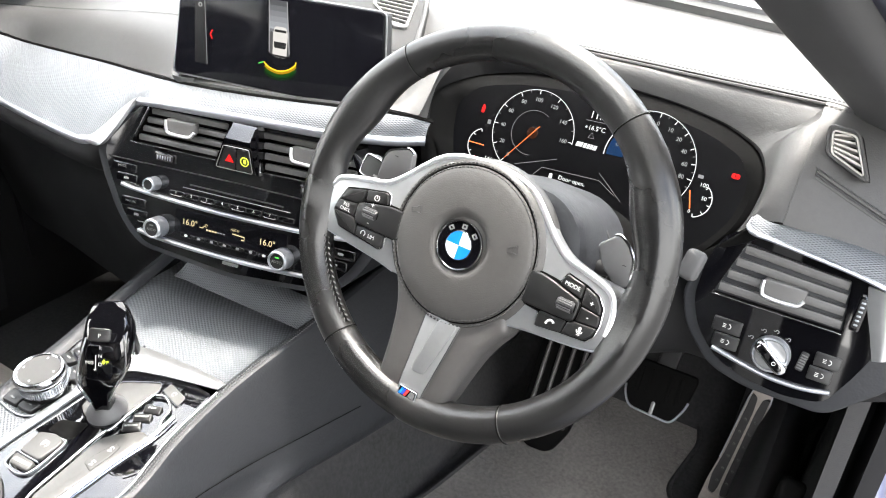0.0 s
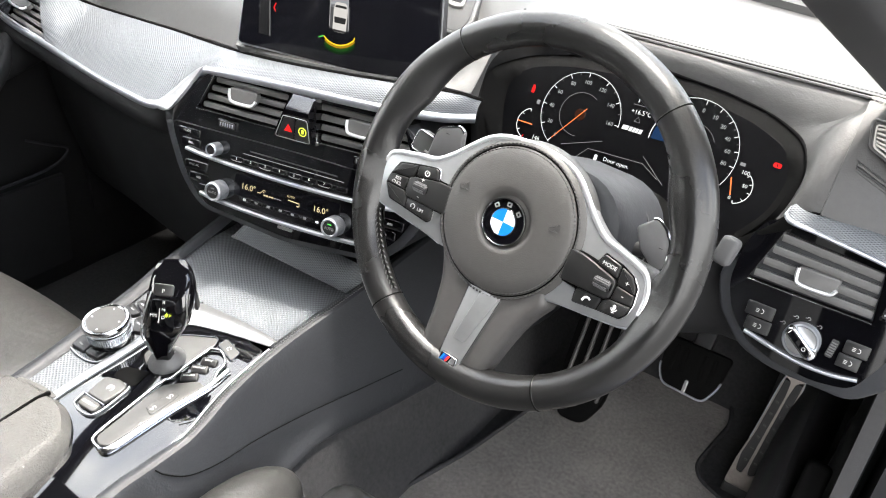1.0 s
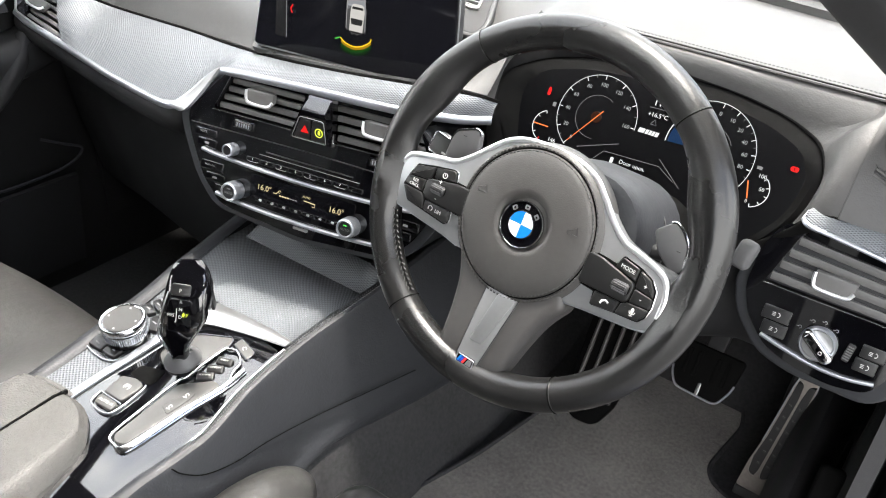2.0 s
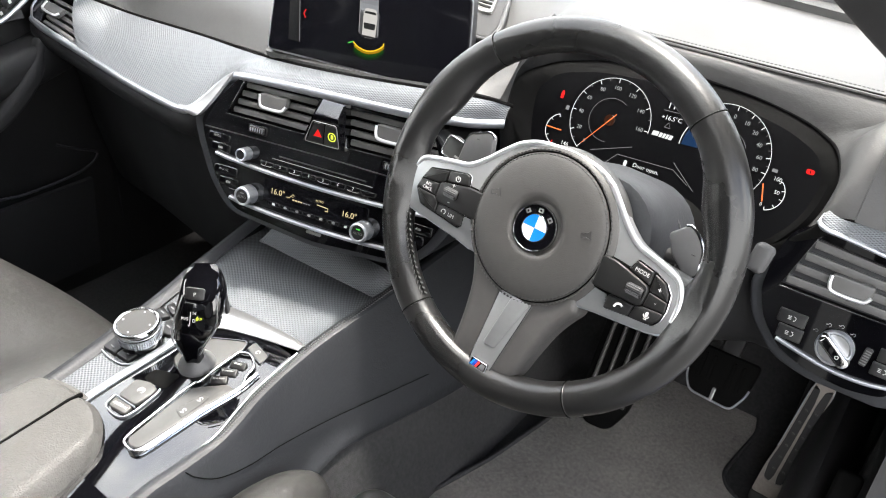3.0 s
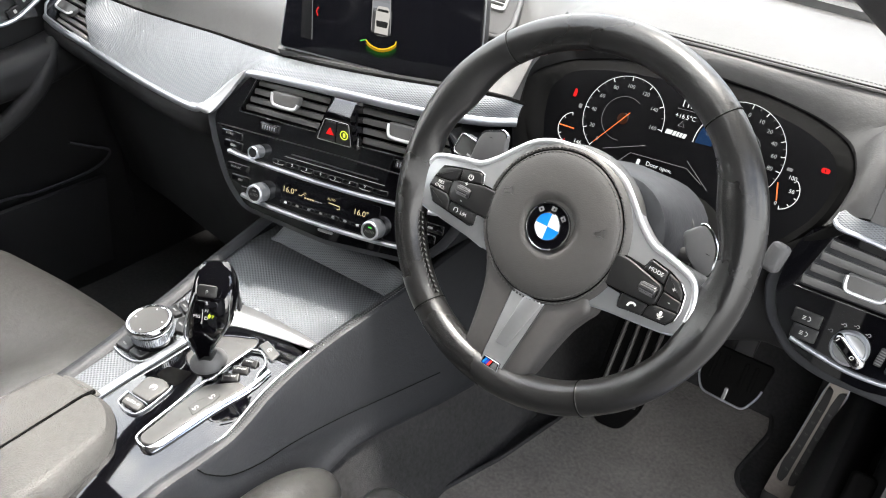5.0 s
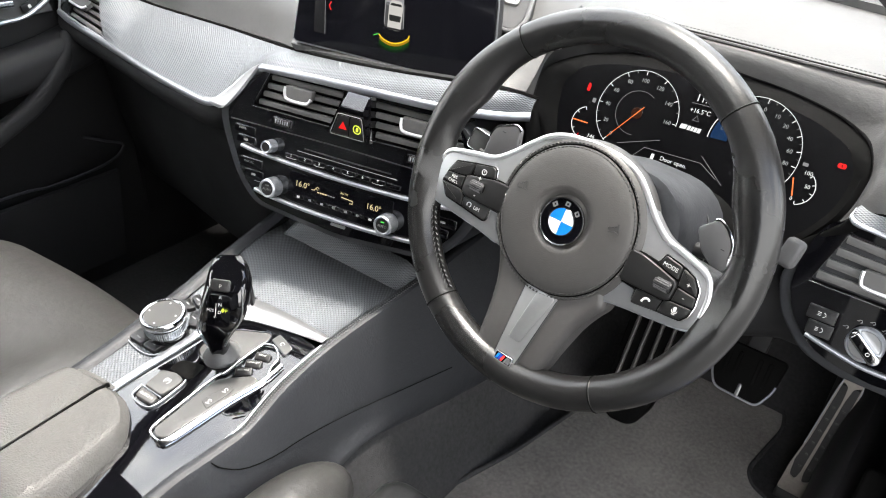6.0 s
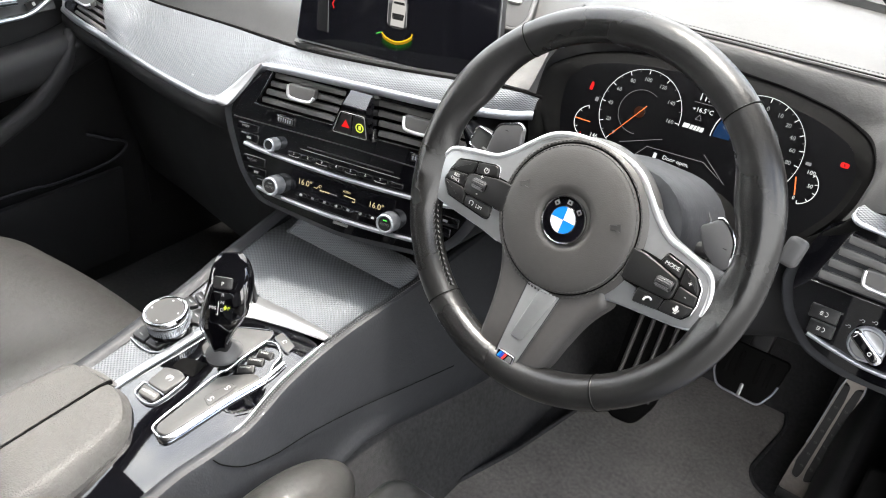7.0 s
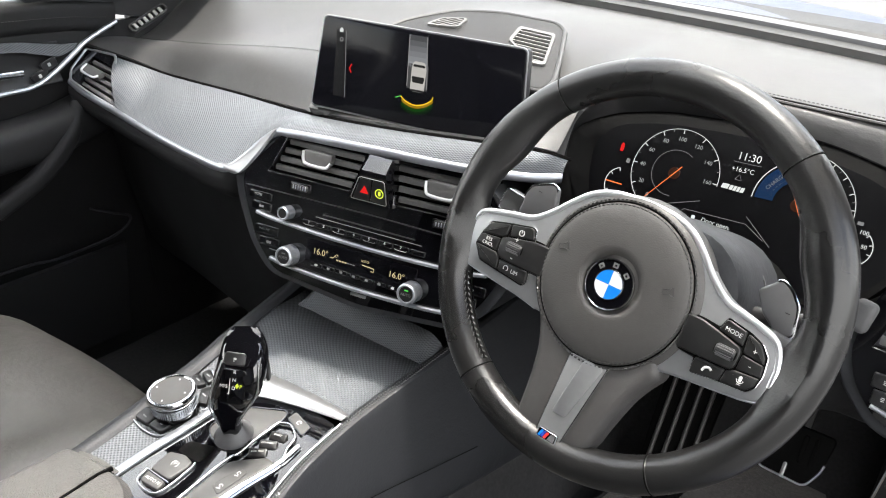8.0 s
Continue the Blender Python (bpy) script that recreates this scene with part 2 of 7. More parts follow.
def prism(pts, z0, z1, bev=0.0, lift=None):
    """A flat piece with the outline pts, from z0 up to z1, its upper edge rounded by bev. lift(x, y): a crown on its top."""
    bm = bmesh.new()
    rings = [(pts, z0)]
    if bev > 0:
        rings.append((pts, z1 - bev))
        for k in (1, 2, 3):
            a = math.pi / 2 * k / 3
            d = bev * (1 - math.cos(a))
            rings.append(([shrink(pts, i, d) for i in range(len(pts))], z1 - bev + bev * math.sin(a)))
    else:
        rings.append((pts, z1))
    vs = [[bm.verts.new((p[0], p[1], z + (lift(p[0], p[1]) if lift and k else 0))) for p in ring] for k, (ring, z) in enumerate(rings)]
    for a, b in zip(vs, vs[1:]):
        for i in range(len(a)):
            j = (i + 1) % len(a)
            bm.faces.new((a[i], a[j], b[j], b[i]))
    bm.faces.new(vs[-1])
    bm.faces.new(vs[0][::-1])
    return bm


def shrink(pts, i, d):
    """Point i of an outline, moved inwards by d."""
    p, a, b = Vector(pts[i]), Vector(pts[i - 1]), Vector(pts[(i + 1) % len(pts)])
    e, f = (p - a), (b - p)
    n = Vector((-e.y, e.x)).normalized() if e.length > 1e-9 else Vector((0, 0))
    m = Vector((-f.y, f.x)).normalized() if f.length > 1e-9 else n
    v = (n + m)
    v = v.normalized() if v.length > 1e-6 else n
    return tuple(p + v * d)


def plate(outer, holes, z0, z1):
    """A flat piece with holes through it."""
    bm = bmesh.new()
    edges = []
    for loop in (outer, *holes):
        vs = [bm.verts.new((p[0], p[1], z1)) for p in loop]
        edges += [bm.edges.new((vs[i], vs[(i + 1) % len(vs)])) for i in range(len(vs))]
    bmesh.ops.triangle_fill(bm, edges=edges, use_beauty=True)
    r = bmesh.ops.extrude_face_region(bm, geom=bm.faces[:])
    bmesh.ops.translate(bm, verts=[v for v in r["geom"] if isinstance(v, bmesh.types.BMVert)], vec=(0, 0, z0 - z1))
    return bm


def lathe(profile, n=40):
    """A turned piece about z from (radius, height) pairs, closed at the axis."""
    bm = bmesh.new()
    rings = []
    for r, z in profile:
        rings.append([bm.verts.new((r * math.cos(2 * math.pi * i / n), r * math.sin(2 * math.pi * i / n), z)) for i in range(n)] if r > 1e-6 else [bm.verts.new((0, 0, z))])
    for a, b in zip(rings, rings[1:]):
        for i in range(n):
            j = (i + 1) % n
            q = [a[i % len(a)], a[j % len(a)], b[j % len(b)], b[i % len(b)]]
            q = [v for k, v in enumerate(q) if v not in q[:k]]
            if len(q) > 2:
                bm.faces.new(q)
    return bm


def sweep(path, section, closed=False, up=(0, 0, 1), scale=None):
    """A section (x, y pairs) carried along a path; y keeps near up."""
    bm = bmesh.new()
    path = [Vector(p) for p in path]
    k, rings = len(path), []
    for i, p in enumerate(path):
        a = path[i - 1] if (i or closed) else p
        b = path[(i + 1) % k] if (i < k - 1 or closed) else p
        t = (b - a).normalized()
        x = t.cross(Vector(up)).normalized()
        y = x.cross(t)
        s = scale(i / max(k - 1, 1)) if scale else 1.0
        rings.append([bm.verts.new(p + x * q[0] * s + y * q[1] * s) for q in section])
    for i in range(k if closed else k - 1):
        a, b = rings[i], rings[(i + 1) % k]
        for j in range(len(section)):
            h = (j + 1) % len(section)
            bm.faces.new((a[j], a[h], b[h], b[j]))
    if not closed:
        bm.faces.new(rings[0][::-1])
        bm.faces.new(rings[-1])
    return bm


def ring2(r, n=8, sx=1.0, sy=1.0):
    return [(r * sx * math.cos(2 * math.pi * i / n), r * sy * math.sin(2 * math.pi * i / n)) for i in range(n)]


def sheet(fn, nu, nv, thick=0.004, flip=False):
    """A curved skin through fn(u, v), u and v from 0 to 1, with a thickness."""
    bm = bmesh.new()
    vs = [[bm.verts.new(fn(i / nu, j / nv)) for j in range(nv + 1)] for i in range(nu + 1)]
    for i in range(nu):
        for j in range(nv):
            bm.faces.new((vs[i][j], vs[i + 1][j], vs[i + 1][j + 1], vs[i][j + 1]))
    if flip:
        bmesh.ops.reverse_faces(bm, faces=bm.faces[:])
    bm.normal_update()
    if thick:
        bmesh.ops.solidify(bm, geom=bm.faces[:], thickness=thick)
    return bm


def loft(sections, cap=True, closed=True):
    """A skin over a row of sections with equal numbers of points."""
    bm = bmesh.new()
    rings = [[bm.verts.new(p) for p in s] for s in sections]
    k = len(rings[0])
    for a, b in zip(rings, rings[1:]):
        for j in range(k if closed else k - 1):
            h = (j + 1) % k
            bm.faces.new((a[j], a[h], b[h], b[j]))
    if cap:
        bm.faces.new(rings[0][::-1])
        bm.faces.new(rings[-1])
    return bm


def curve(pts, n=10):
    """A smooth line through points (Catmull-Rom)."""
    pts = [Vector(p) for p in pts]
    ext = [pts[0] * 2 - pts[1], *pts, pts[-1] * 2 - pts[-2]]
    out = []
    for i in range(1, len(ext) - 2):
        a, b, c, d = ext[i - 1:i + 3]
        for j in range(n):
            t = j / n
            out.append(0.5 * (2 * b + (c - a) * t + (2 * a - 5 * b + 4 * c - d) * t * t + (3 * b - a - 3 * c + d) * t ** 3))
    return out + [pts[-1]]


def along(line, t):
    """The point a part t of the way along a line."""
    f = max(0, min(t, 1)) * (len(line) - 1)
    i = min(int(f), len(line) - 2)
    return line[i].lerp(line[i + 1], f - i)


def evenly(line, step):
    """Points at even steps along a line, with the direction there."""
    out, need, acc = [], 0.0, 0.0
    for a, b in zip(line, line[1:]):
        d = (b - a).length
        while d > 0 and need <= acc + d:
            out.append((a.lerp(b, (need - acc) / d), (b - a).normalized()))
            need += step
        acc += d
    return out


def stitches(line, length=0.0035, gap=0.0015, r=0.0005, slant=0.0, up=(0, 0, 1)):
    """A row of sewn stitches along a line."""
    vs, fs = [], []
    for p, t in evenly(line, length + gap):
        s = t.cross(Vector(up)).normalized()
        u = s.cross(t)
        d = (t + s * slant).normalized()
        w = d.cross(u)
        k = len(vs)
        for q, f in ((-0.5, 0.5), (-0.3, 1.0), (0.3, 1.0), (0.5, 0.5)):
            c = p + d * q * length
            vs += [c + w * r * f, c + u * r * f, c - w * r * f, c - u * r * f]
        for i in range(3):
            for j in range(4):
                fs.append((k + 4 * i + j, k + 4 * i + (j + 1) % 4, k + 4 * i + 4 + (j + 1) % 4, k + 4 * i + 4 + j))
        fs += [(k + 3, k + 2, k + 1, k), (k + 12, k + 13, k + 14, k + 15)]
    bm = bmesh.new()
    bv = [bm.verts.new(v) for v in vs]
    for f in fs:
        bm.faces.new([bv[i] for i in f])
    return bm


def text(body, size, mat, parent, x, y, z=0.0, rz=0.0, align="CENTER", name="lettering", shear=0.0):
    cu = bpy.data.curves.new(name, "FONT")
    cu.body, cu.size, cu.align_x, cu.align_y, cu.extrude, cu.shear = body, size, align, "CENTER", 0.0001, shear
    cu.resolution_u = 3
    cu.materials.append(mat)
    ob = new(name, cu)
    ob.parent = parent
    ob.matrix_local = at(x, y, z, rz)
    return ob


def ccw(o):
    """An outline in anticlockwise order."""
    area = sum(o[i - 1][0] * o[i][1] - o[i][0] * o[i - 1][1] for i in range(len(o)))
    return o if area > 0 else o[::-1]


def arc(cx, cy, r, a0, a1, n=40):
    return [Vector((cx + r * math.cos(radians(a0 + (a1 - a0) * i / n)), cy + r * math.sin(radians(a0 + (a1 - a0) * i / n)), 0)) for i in range(n + 1)]


def band(line, w, h=0.0004):
    """A thin flat ribbon of width w along a line in the x-y plane, h proud."""
    return sweep(line, [(-w / 2, 0), (w / 2, 0), (w / 2, h), (-w / 2, h)], up=(0, 0, 1))


def box(w, d, h, bev=0.0, cx=0.0, cy=0.0, cz=0.0):
    bm = bmesh.new()
    bmesh.ops.create_cube(bm, size=1.0, matrix=Matrix.Translation((cx, cy, cz)) @ Matrix.Diagonal((w, d, h, 1)))
    if bev:
        bmesh.ops.bevel(bm, geom=bm.edges[:], offset=bev, segments=3, affect="EDGES", profile=0.5)
    return bm


def mix(a, b, t):
    return a + (b - a) * t


def step(t):
    t = max(0.0, min(1.0, t))
    return t * t * (3 - 2 * t)


# The main faces of the cabin; the origin lies on the carpet at the car's middle, y ahead.
STACK = frm(10.5, 14, (0.0, 0.075, 0.53))
DISPLAY = frm(9.3, 9, (-0.008, 0.185, 0.716))
CLUSTER = frm(0, 25, (0.42, 0.252, 0.66))
RIGHT = frm(0, 15, (0.6, 0.19, 0.53))
CONSOLE = frm(0, 82.03, (0.0, -0.2, 0.34))
WHEEL = pose(0.37, 0, 0.66, 0, 0, -2.34) @ Matrix(((1, 0, 0, 0), (0, math.sin(radians(23.64)), -math.cos(radians(23.64)), 0), (0, math.cos(radians(23.64)), math.sin(radians(23.64)), 0), (0, 0, 0, 1))) @ pose(0, 0, 0, 0, 0, -3)


# ---- outside ----
def outdoors():
    bm = bmesh.new()
    bmesh.ops.create_circle(bm, cap_ends=True, segments=64, radius=900)
    solid("ground", bm, ASPHALT, "grey asphalt ground reaching to the horizon", kind="structure", m=at(0, 0, -0.33))
    # a long pale building with ribbed siding, ahead of the car
    b = thing("warehouse", "pale blue warehouse with ribbed metal siding beyond the car", "building", at(1.5, 13, -0.33))
    part("wall", box(16, 6, 3.4, 0.02, 0, 3, 1.7), SIDING, b)
    for i in range(80):
        part("rib", box(0.06, 0.04, 3.3, 0, -7.9 + 0.2 * i, -0.02, 1.7), SIDING, b)
    part("roof", box(16.6, 6.6, 0.25, 0.05, 0, 3, 3.5), WHITE_PAINT, b)
    # a low wall and a parked car beyond the bonnet
    w = thing("garden_wall", "low white rendered wall beyond the car", "wall", at(6.5, 8.5, -0.33))
    part("wall", box(6, 0.25, 0.95, 0.02, 0, 0, 0.475), WHITE_PAINT, w)
    part("coping", box(6.1, 0.35, 0.08, 0.015, 0, 0, 0.99), RENDER_WALL, w)
    car = thing("parked_car", "red parked car beyond the bonnet", "car", at(4.6, 10.2, -0.33, 8))
    sec = lambda y, k, z0, z1: [(x * k, y, z) for x, z in ((-0.85, z0), (-0.88, mix(z0, z1, 0.5)), (-0.7, z1), (0.7, z1), (0.88, mix(z0, z1, 0.5)), (0.85, z0))]
    part("body", loft([sec(-2.1, 0.9, 0.35, 0.75), sec(-1.9, 1, 0.25, 0.88), sec(-1, 1, 0.25, 0.95), sec(1, 1, 0.25, 0.95), sec(2, 1, 0.25, 0.85), sec(2.2, 0.9, 0.4, 0.7)]), RED_PAINT, car)
    part("cabin", loft([sec(-1.1, 0.85, 0.93, 0.96), sec(-0.5, 0.8, 0.93, 1.4), sec(0.9, 0.8, 0.93, 1.42), sec(1.7, 0.85, 0.93, 0.97)]), WINDOW_DARK, car)
    for sx in (-0.82, 0.82):
        for y in (-1.3, 1.35):
            part("wheel", lathe([(0, -0.1), (0.3, -0.1), (0.32, -0.07), (0.32, 0.07), (0.3, 0.1), (0, 0.1)], 24), RUBBER, car, m=at(sx, y, 0.32, 0, 0, 90))


outdoors()


# ---- the car's shell ----
def shell():
    # floor pan: level under the seats, rising to the toe board ahead
    def floor_z(x, y):
        z = 0.02 + 0.42 * step((y - 0.58) / 0.5)
        z += 0.19 * step((0.20 - abs(x)) / 0.085) * step((0.9 - y) / 0.4)
        return z + 0.003 * noise.noise(Vector((x * 9, y * 9, 0)))
    solid("floor", sheet(lambda u, v: (mix(-0.74, 0.74, u), mix(-2.0, 1.1, v), floor_z(mix(-0.74, 0.74, u), mix(-2.0, 1.1, v))), 60, 90, 0.02), CARPET, "dark grey carpeted car floor", kind="structure")
    # bulkhead under the dash
    solid("bulkhead", sheet(lambda u, v: (mix(-0.76, 0.76, u), 1.05 - 0.25 * v, mix(0.35, 0.74, v)), 8, 4, 0.02), DARK, "dark insulated bulkhead ahead of the footwells", kind="structure")
    solid("bulkhead_top", sheet(lambda u, v: (mix(-0.80, 0.80, u), mix(0.62, 1.06, v), 0.728), 4, 4, 0.02), DARK, "dark closing plate under the scuttle", kind="structure")
    for s in (-1, 1):
        solid("bulkhead_side", sheet(lambda u, v, s=s: (s * 0.775, mix(0.30, 1.08, u), mix(-0.02, 0.74, v)), 4, 4, 0.02), DARK, "dark closing panel beside the footwell", kind="structure")
    # darker than the driver's kick panel: the footwell's shade is in its colour
    solid("trim_kick_left", sheet(lambda u, v: (-0.735, mix(0.26, 0.95, u), mix(0.02, 0.60, v)), 6, 6, 0.02), SOFT_SHADED, "kick panel beside the passenger's footwell, darkened for the shade there", kind="structure")
    # headlining and outer roof
    rz = lambda x, y: 1.135 - 0.10 * (x / 0.56) ** 2 - 0.03 * ((y + 1.1) / 0.9) ** 2
    solid("ceiling", sheet(lambda u, v: (mix(-0.54, 0.54, u), mix(-2.0, -0.28, v), rz(mix(-0.54, 0.54, u), mix(-2.0, -0.28, v))), 16, 16, 0.012), HEADLINER, "anthracite cloth headlining", kind="structure")
    solid("roof_panel", sheet(lambda u, v: (mix(-0.55, 0.55, u), mix(-2.0, -0.28, v), rz(mix(-0.54, 0.54, u), mix(-2.0, -0.28, v)) + 0.03), 16, 16, 0.01), BODY_PAINT, "dark blue painted car roof", kind="structure")
    # windscreen between cowl and header, bowed
    ws = lambda u, v: Vector((mix(-0.68, 0.68, u) * mix(1, 0.76, v), mix(0.66, -0.29, v) - 0.10 * (2 * u - 1) ** 2 * (1 - v), mix(0.752, 1.10, v) + 0.06 * v * (1 - v)))
    g = solid("window_1", sheet(ws, 20, 12, 0.004), GLASS, "clear laminated windscreen", kind="structure")
    g.visible_shadow = False
    # black frit and cowl at the glass's foot
    cowl = [ws(i / 30, 0.0) + Vector((0, 0.0, 0.004)) for i in range(31)]
    solid("trim_cowl", sweep(cowl, [(-0.02, -0.02), (0.012, -0.02), (0.012, 0.004), (-0.02, 0.006)]), RUBBER, "black rubber seal at the windscreen's foot", kind="structure")
    cowl2 = [p + Vector((0, 0.06, 0.0)) for p in cowl]
    solid("trim_scuttle", sweep(cowl2, [(-0.04, -0.02), (0.04, -0.02), (0.04, 0.012), (-0.04, 0.004)]), GREY, "grey plastic scuttle ahead of the windscreen", kind="structure")
    # bonnet
    bon = lambda u, v: (mix(-0.78, 0.78, u) * mix(1, 0.85, v), mix(0.80, 2.0, v) - 0.08 * (2 * u - 1) ** 2, 0.735 - 0.05 * (2 * u - 1) ** 2 - 0.16 * v * v)
    solid("bonnet", sheet(bon, 20, 14, 0.01), BODY_PAINT, "dark blue painted bonnet of the car", kind="structure")
    # pillars of the windscreen
    for s, nm in ((1, "pillar_right"), (-1, "pillar_left")):
        line = curve([(s * 0.745, 0.60, 0.60), (s * 0.705, 0.42, 0.712), (s * 0.592, 0.10, 0.900), (s * 0.545, -0.10, 1.00), (s * 0.525, -0.30, 1.085)] if s > 0 else [(-0.745, 0.60, 0.60), (-0.705, 0.42, 0.722), (-0.612, 0.10, 0.935), (-0.568, -0.10, 1.040), (-0.540, -0.30, 1.100)], 8)
        solid(nm, sweep(line, [(x, y) for x, y in (rrect(0.095, 0.075, 0.025, 4) if s > 0 else rrect(0.060, 0.050, 0.020, 4))]), SOFT, "dark grey moulded windscreen pillar", kind="structure")
        line2 = [p + Vector((s * 0.075, 0.02, -0.01)) for p in line]
        solid(nm + "_outer", sweep(line2, rrect(0.07, 0.06, 0.02, 3)), BODY_PAINT, "dark blue painted outer pillar of the car body", kind="structure")
        rail = curve([(s * 0.56, -0.28, 1.09), (s * 0.565, -0.8, 1.12), (s * 0.56, -1.4, 1.10), (s * 0.55, -2.0, 1.05)], 8)
        solid("roof_rail", sweep(rail, rrect(0.06, 0.07, 0.02, 3)), BODY_PAINT, "dark blue painted rail along the roof's edge", kind="structure")
    # sill under the open driver's door, and the kick panel beside the pedals
    solid("sill", box(0.12, 2.6, 0.12, 0.02, 0.77, -0.55, 0.04), BODY_PAINT, "dark blue painted door sill", kind="structure")
    solid("sill_left", box(0.12, 2.6, 0.14, 0.02, -0.83, -0.55, 0.0), BODY_PAINT, "dark blue painted sill under the passenger door", kind="structure")
    solid("trim_kick", sheet(lambda u, v: (0.735 + 0.02 * math.sin(3 * u), mix(0.30, 0.95, u), mix(0.02, 0.62, v)), 10, 6, 0.02), SOFT, "dark grey plastic kick panel beside the footwell", kind="structure")
    solid("trim_sill", sweep(curve([(0.715, -1.0, 0.10), (0.715, 0.2, 0.10), (0.72, 0.36, 0.14), (0.735, 0.46, 0.30), (0.745, 0.50, 0.60)], 8), rrect(0.05, 0.045, 0.015, 3)), SOFT_SHADED, "dark plastic scuff trim along the door opening", kind="structure")
    # rear of the cabin
    solid("wall_rear", sheet(lambda u, v: (mix(-0.74, 0.74, u), -2.0 + 0.0 * v, mix(0.0, 1.06, v)), 4, 4, 0.03), SOFT, "dark rear wall of the cabin", kind="structure")
    # out of view; bulges outwards to keep sky reflections off the light-switch panel
    solid("wall_side_rear", sheet(lambda u, v: (mix(0.80, 0.60, step((v - 0.5) / 0.5)), mix(-2.0, -0.95, u), mix(0.0, 1.10, v)), 6, 8, 0.03), SOFT, "unseen dark side wall behind the door opening, blocking reflected sky", kind="structure")


shell()


# ---- dashboard ----
def seam_y(x):
    return mix(0.27, 0.312, step((x + 0.20) / 0.30))


def seam_z(x):
    """Height of the sewn edge between dash top and fascia: low before the passenger, high over the instruments."""
    return mix(0.628, 0.690, step((x + 0.75) / 0.6)) + 0.060 * step((x + 0.22) / 0.22)


def top_point(x, v):
    y0, y1 = seam_y(x), 0.655 - 0.10 * (x / 0.68) ** 2
    y = mix(y0, y1, v)
    z0 = seam_z(x)
    end = (0.04 if x > 0 else 0.006) * step((abs(x) - 0.60) / 0.16)
    dip = 0.034 * step((x + 0.19) / 0.06) * step((0.20 - x) / 0.05) * (1 - v) ** 4
    return Vector((x, y, mix(z0, 0.748, step(v)) + 0.006 * math.sin(math.pi * v) - end * (1 - v) - dip))


# trim strip: lower and upper edges from the passenger's vent to the instruments
LOW = curve([(-0.692, 0.122, 0.586), (-0.660, 0.1195, 0.578), (-0.620, 0.1185, 0.572), (-0.562, 0.116, 0.566), (-0.45, 0.094, 0.568), (-0.371, 0.079, 0.570), (-0.28, 0.064, 0.574), (-0.232, 0.058, 0.577), (-0.212, 0.062, 0.582), (-0.192, 0.073, 0.600), (-0.172, 0.082, 0.621), (-0.150, 0.085, 0.637), (-0.120, 0.086, 0.645), (0.0, 0.106, 0.650), (0.11, 0.128, 0.652), (0.175, 0.160, 0.650), (0.205, 0.192, 0.648)], 8)
HIGH = curve([(-0.712, 0.166, 0.629), (-0.66, 0.185, 0.620), (-0.61, 0.202, 0.611), (-0.56, 0.218, 0.602), (-0.45, 0.208, 0.610), (-0.35, 0.198, 0.618), (-0.25, 0.177, 0.629), (-0.171, 0.160, 0.639), (-0.080, 0.1425, 0.653), (0.0238, 0.142, 0.665), (0.1204, 0.154, 0.674), (0.184, 0.178, 0.673), (0.203, 0.205, 0.662)], 10)


def high_at_x(x):
    for a, b in zip(HIGH, HIGH[1:]):
        if a.x <= x <= b.x:
            return a.lerp(b, (x - a.x) / max(b.x - a.x, 1e-6))
    return HIGH[0] if x < HIGH[0].x else HIGH[-1]


def hood_ring():
    """Outline of the instrument opening in the cluster's axes, from the lower left round over the top."""
    return soften([(-0.203, -0.088), (0.104, -0.094), (0.144, -0.034), (0.151, 0.015), (0.135, 0.043), (0.095, 0.061), (0.030, 0.0735), (-0.060, 0.0745), (-0.150, 0.067), (-0.204, 0.051), (-0.230, 0.025), (-0.226, -0.015)], 0.030, 5)


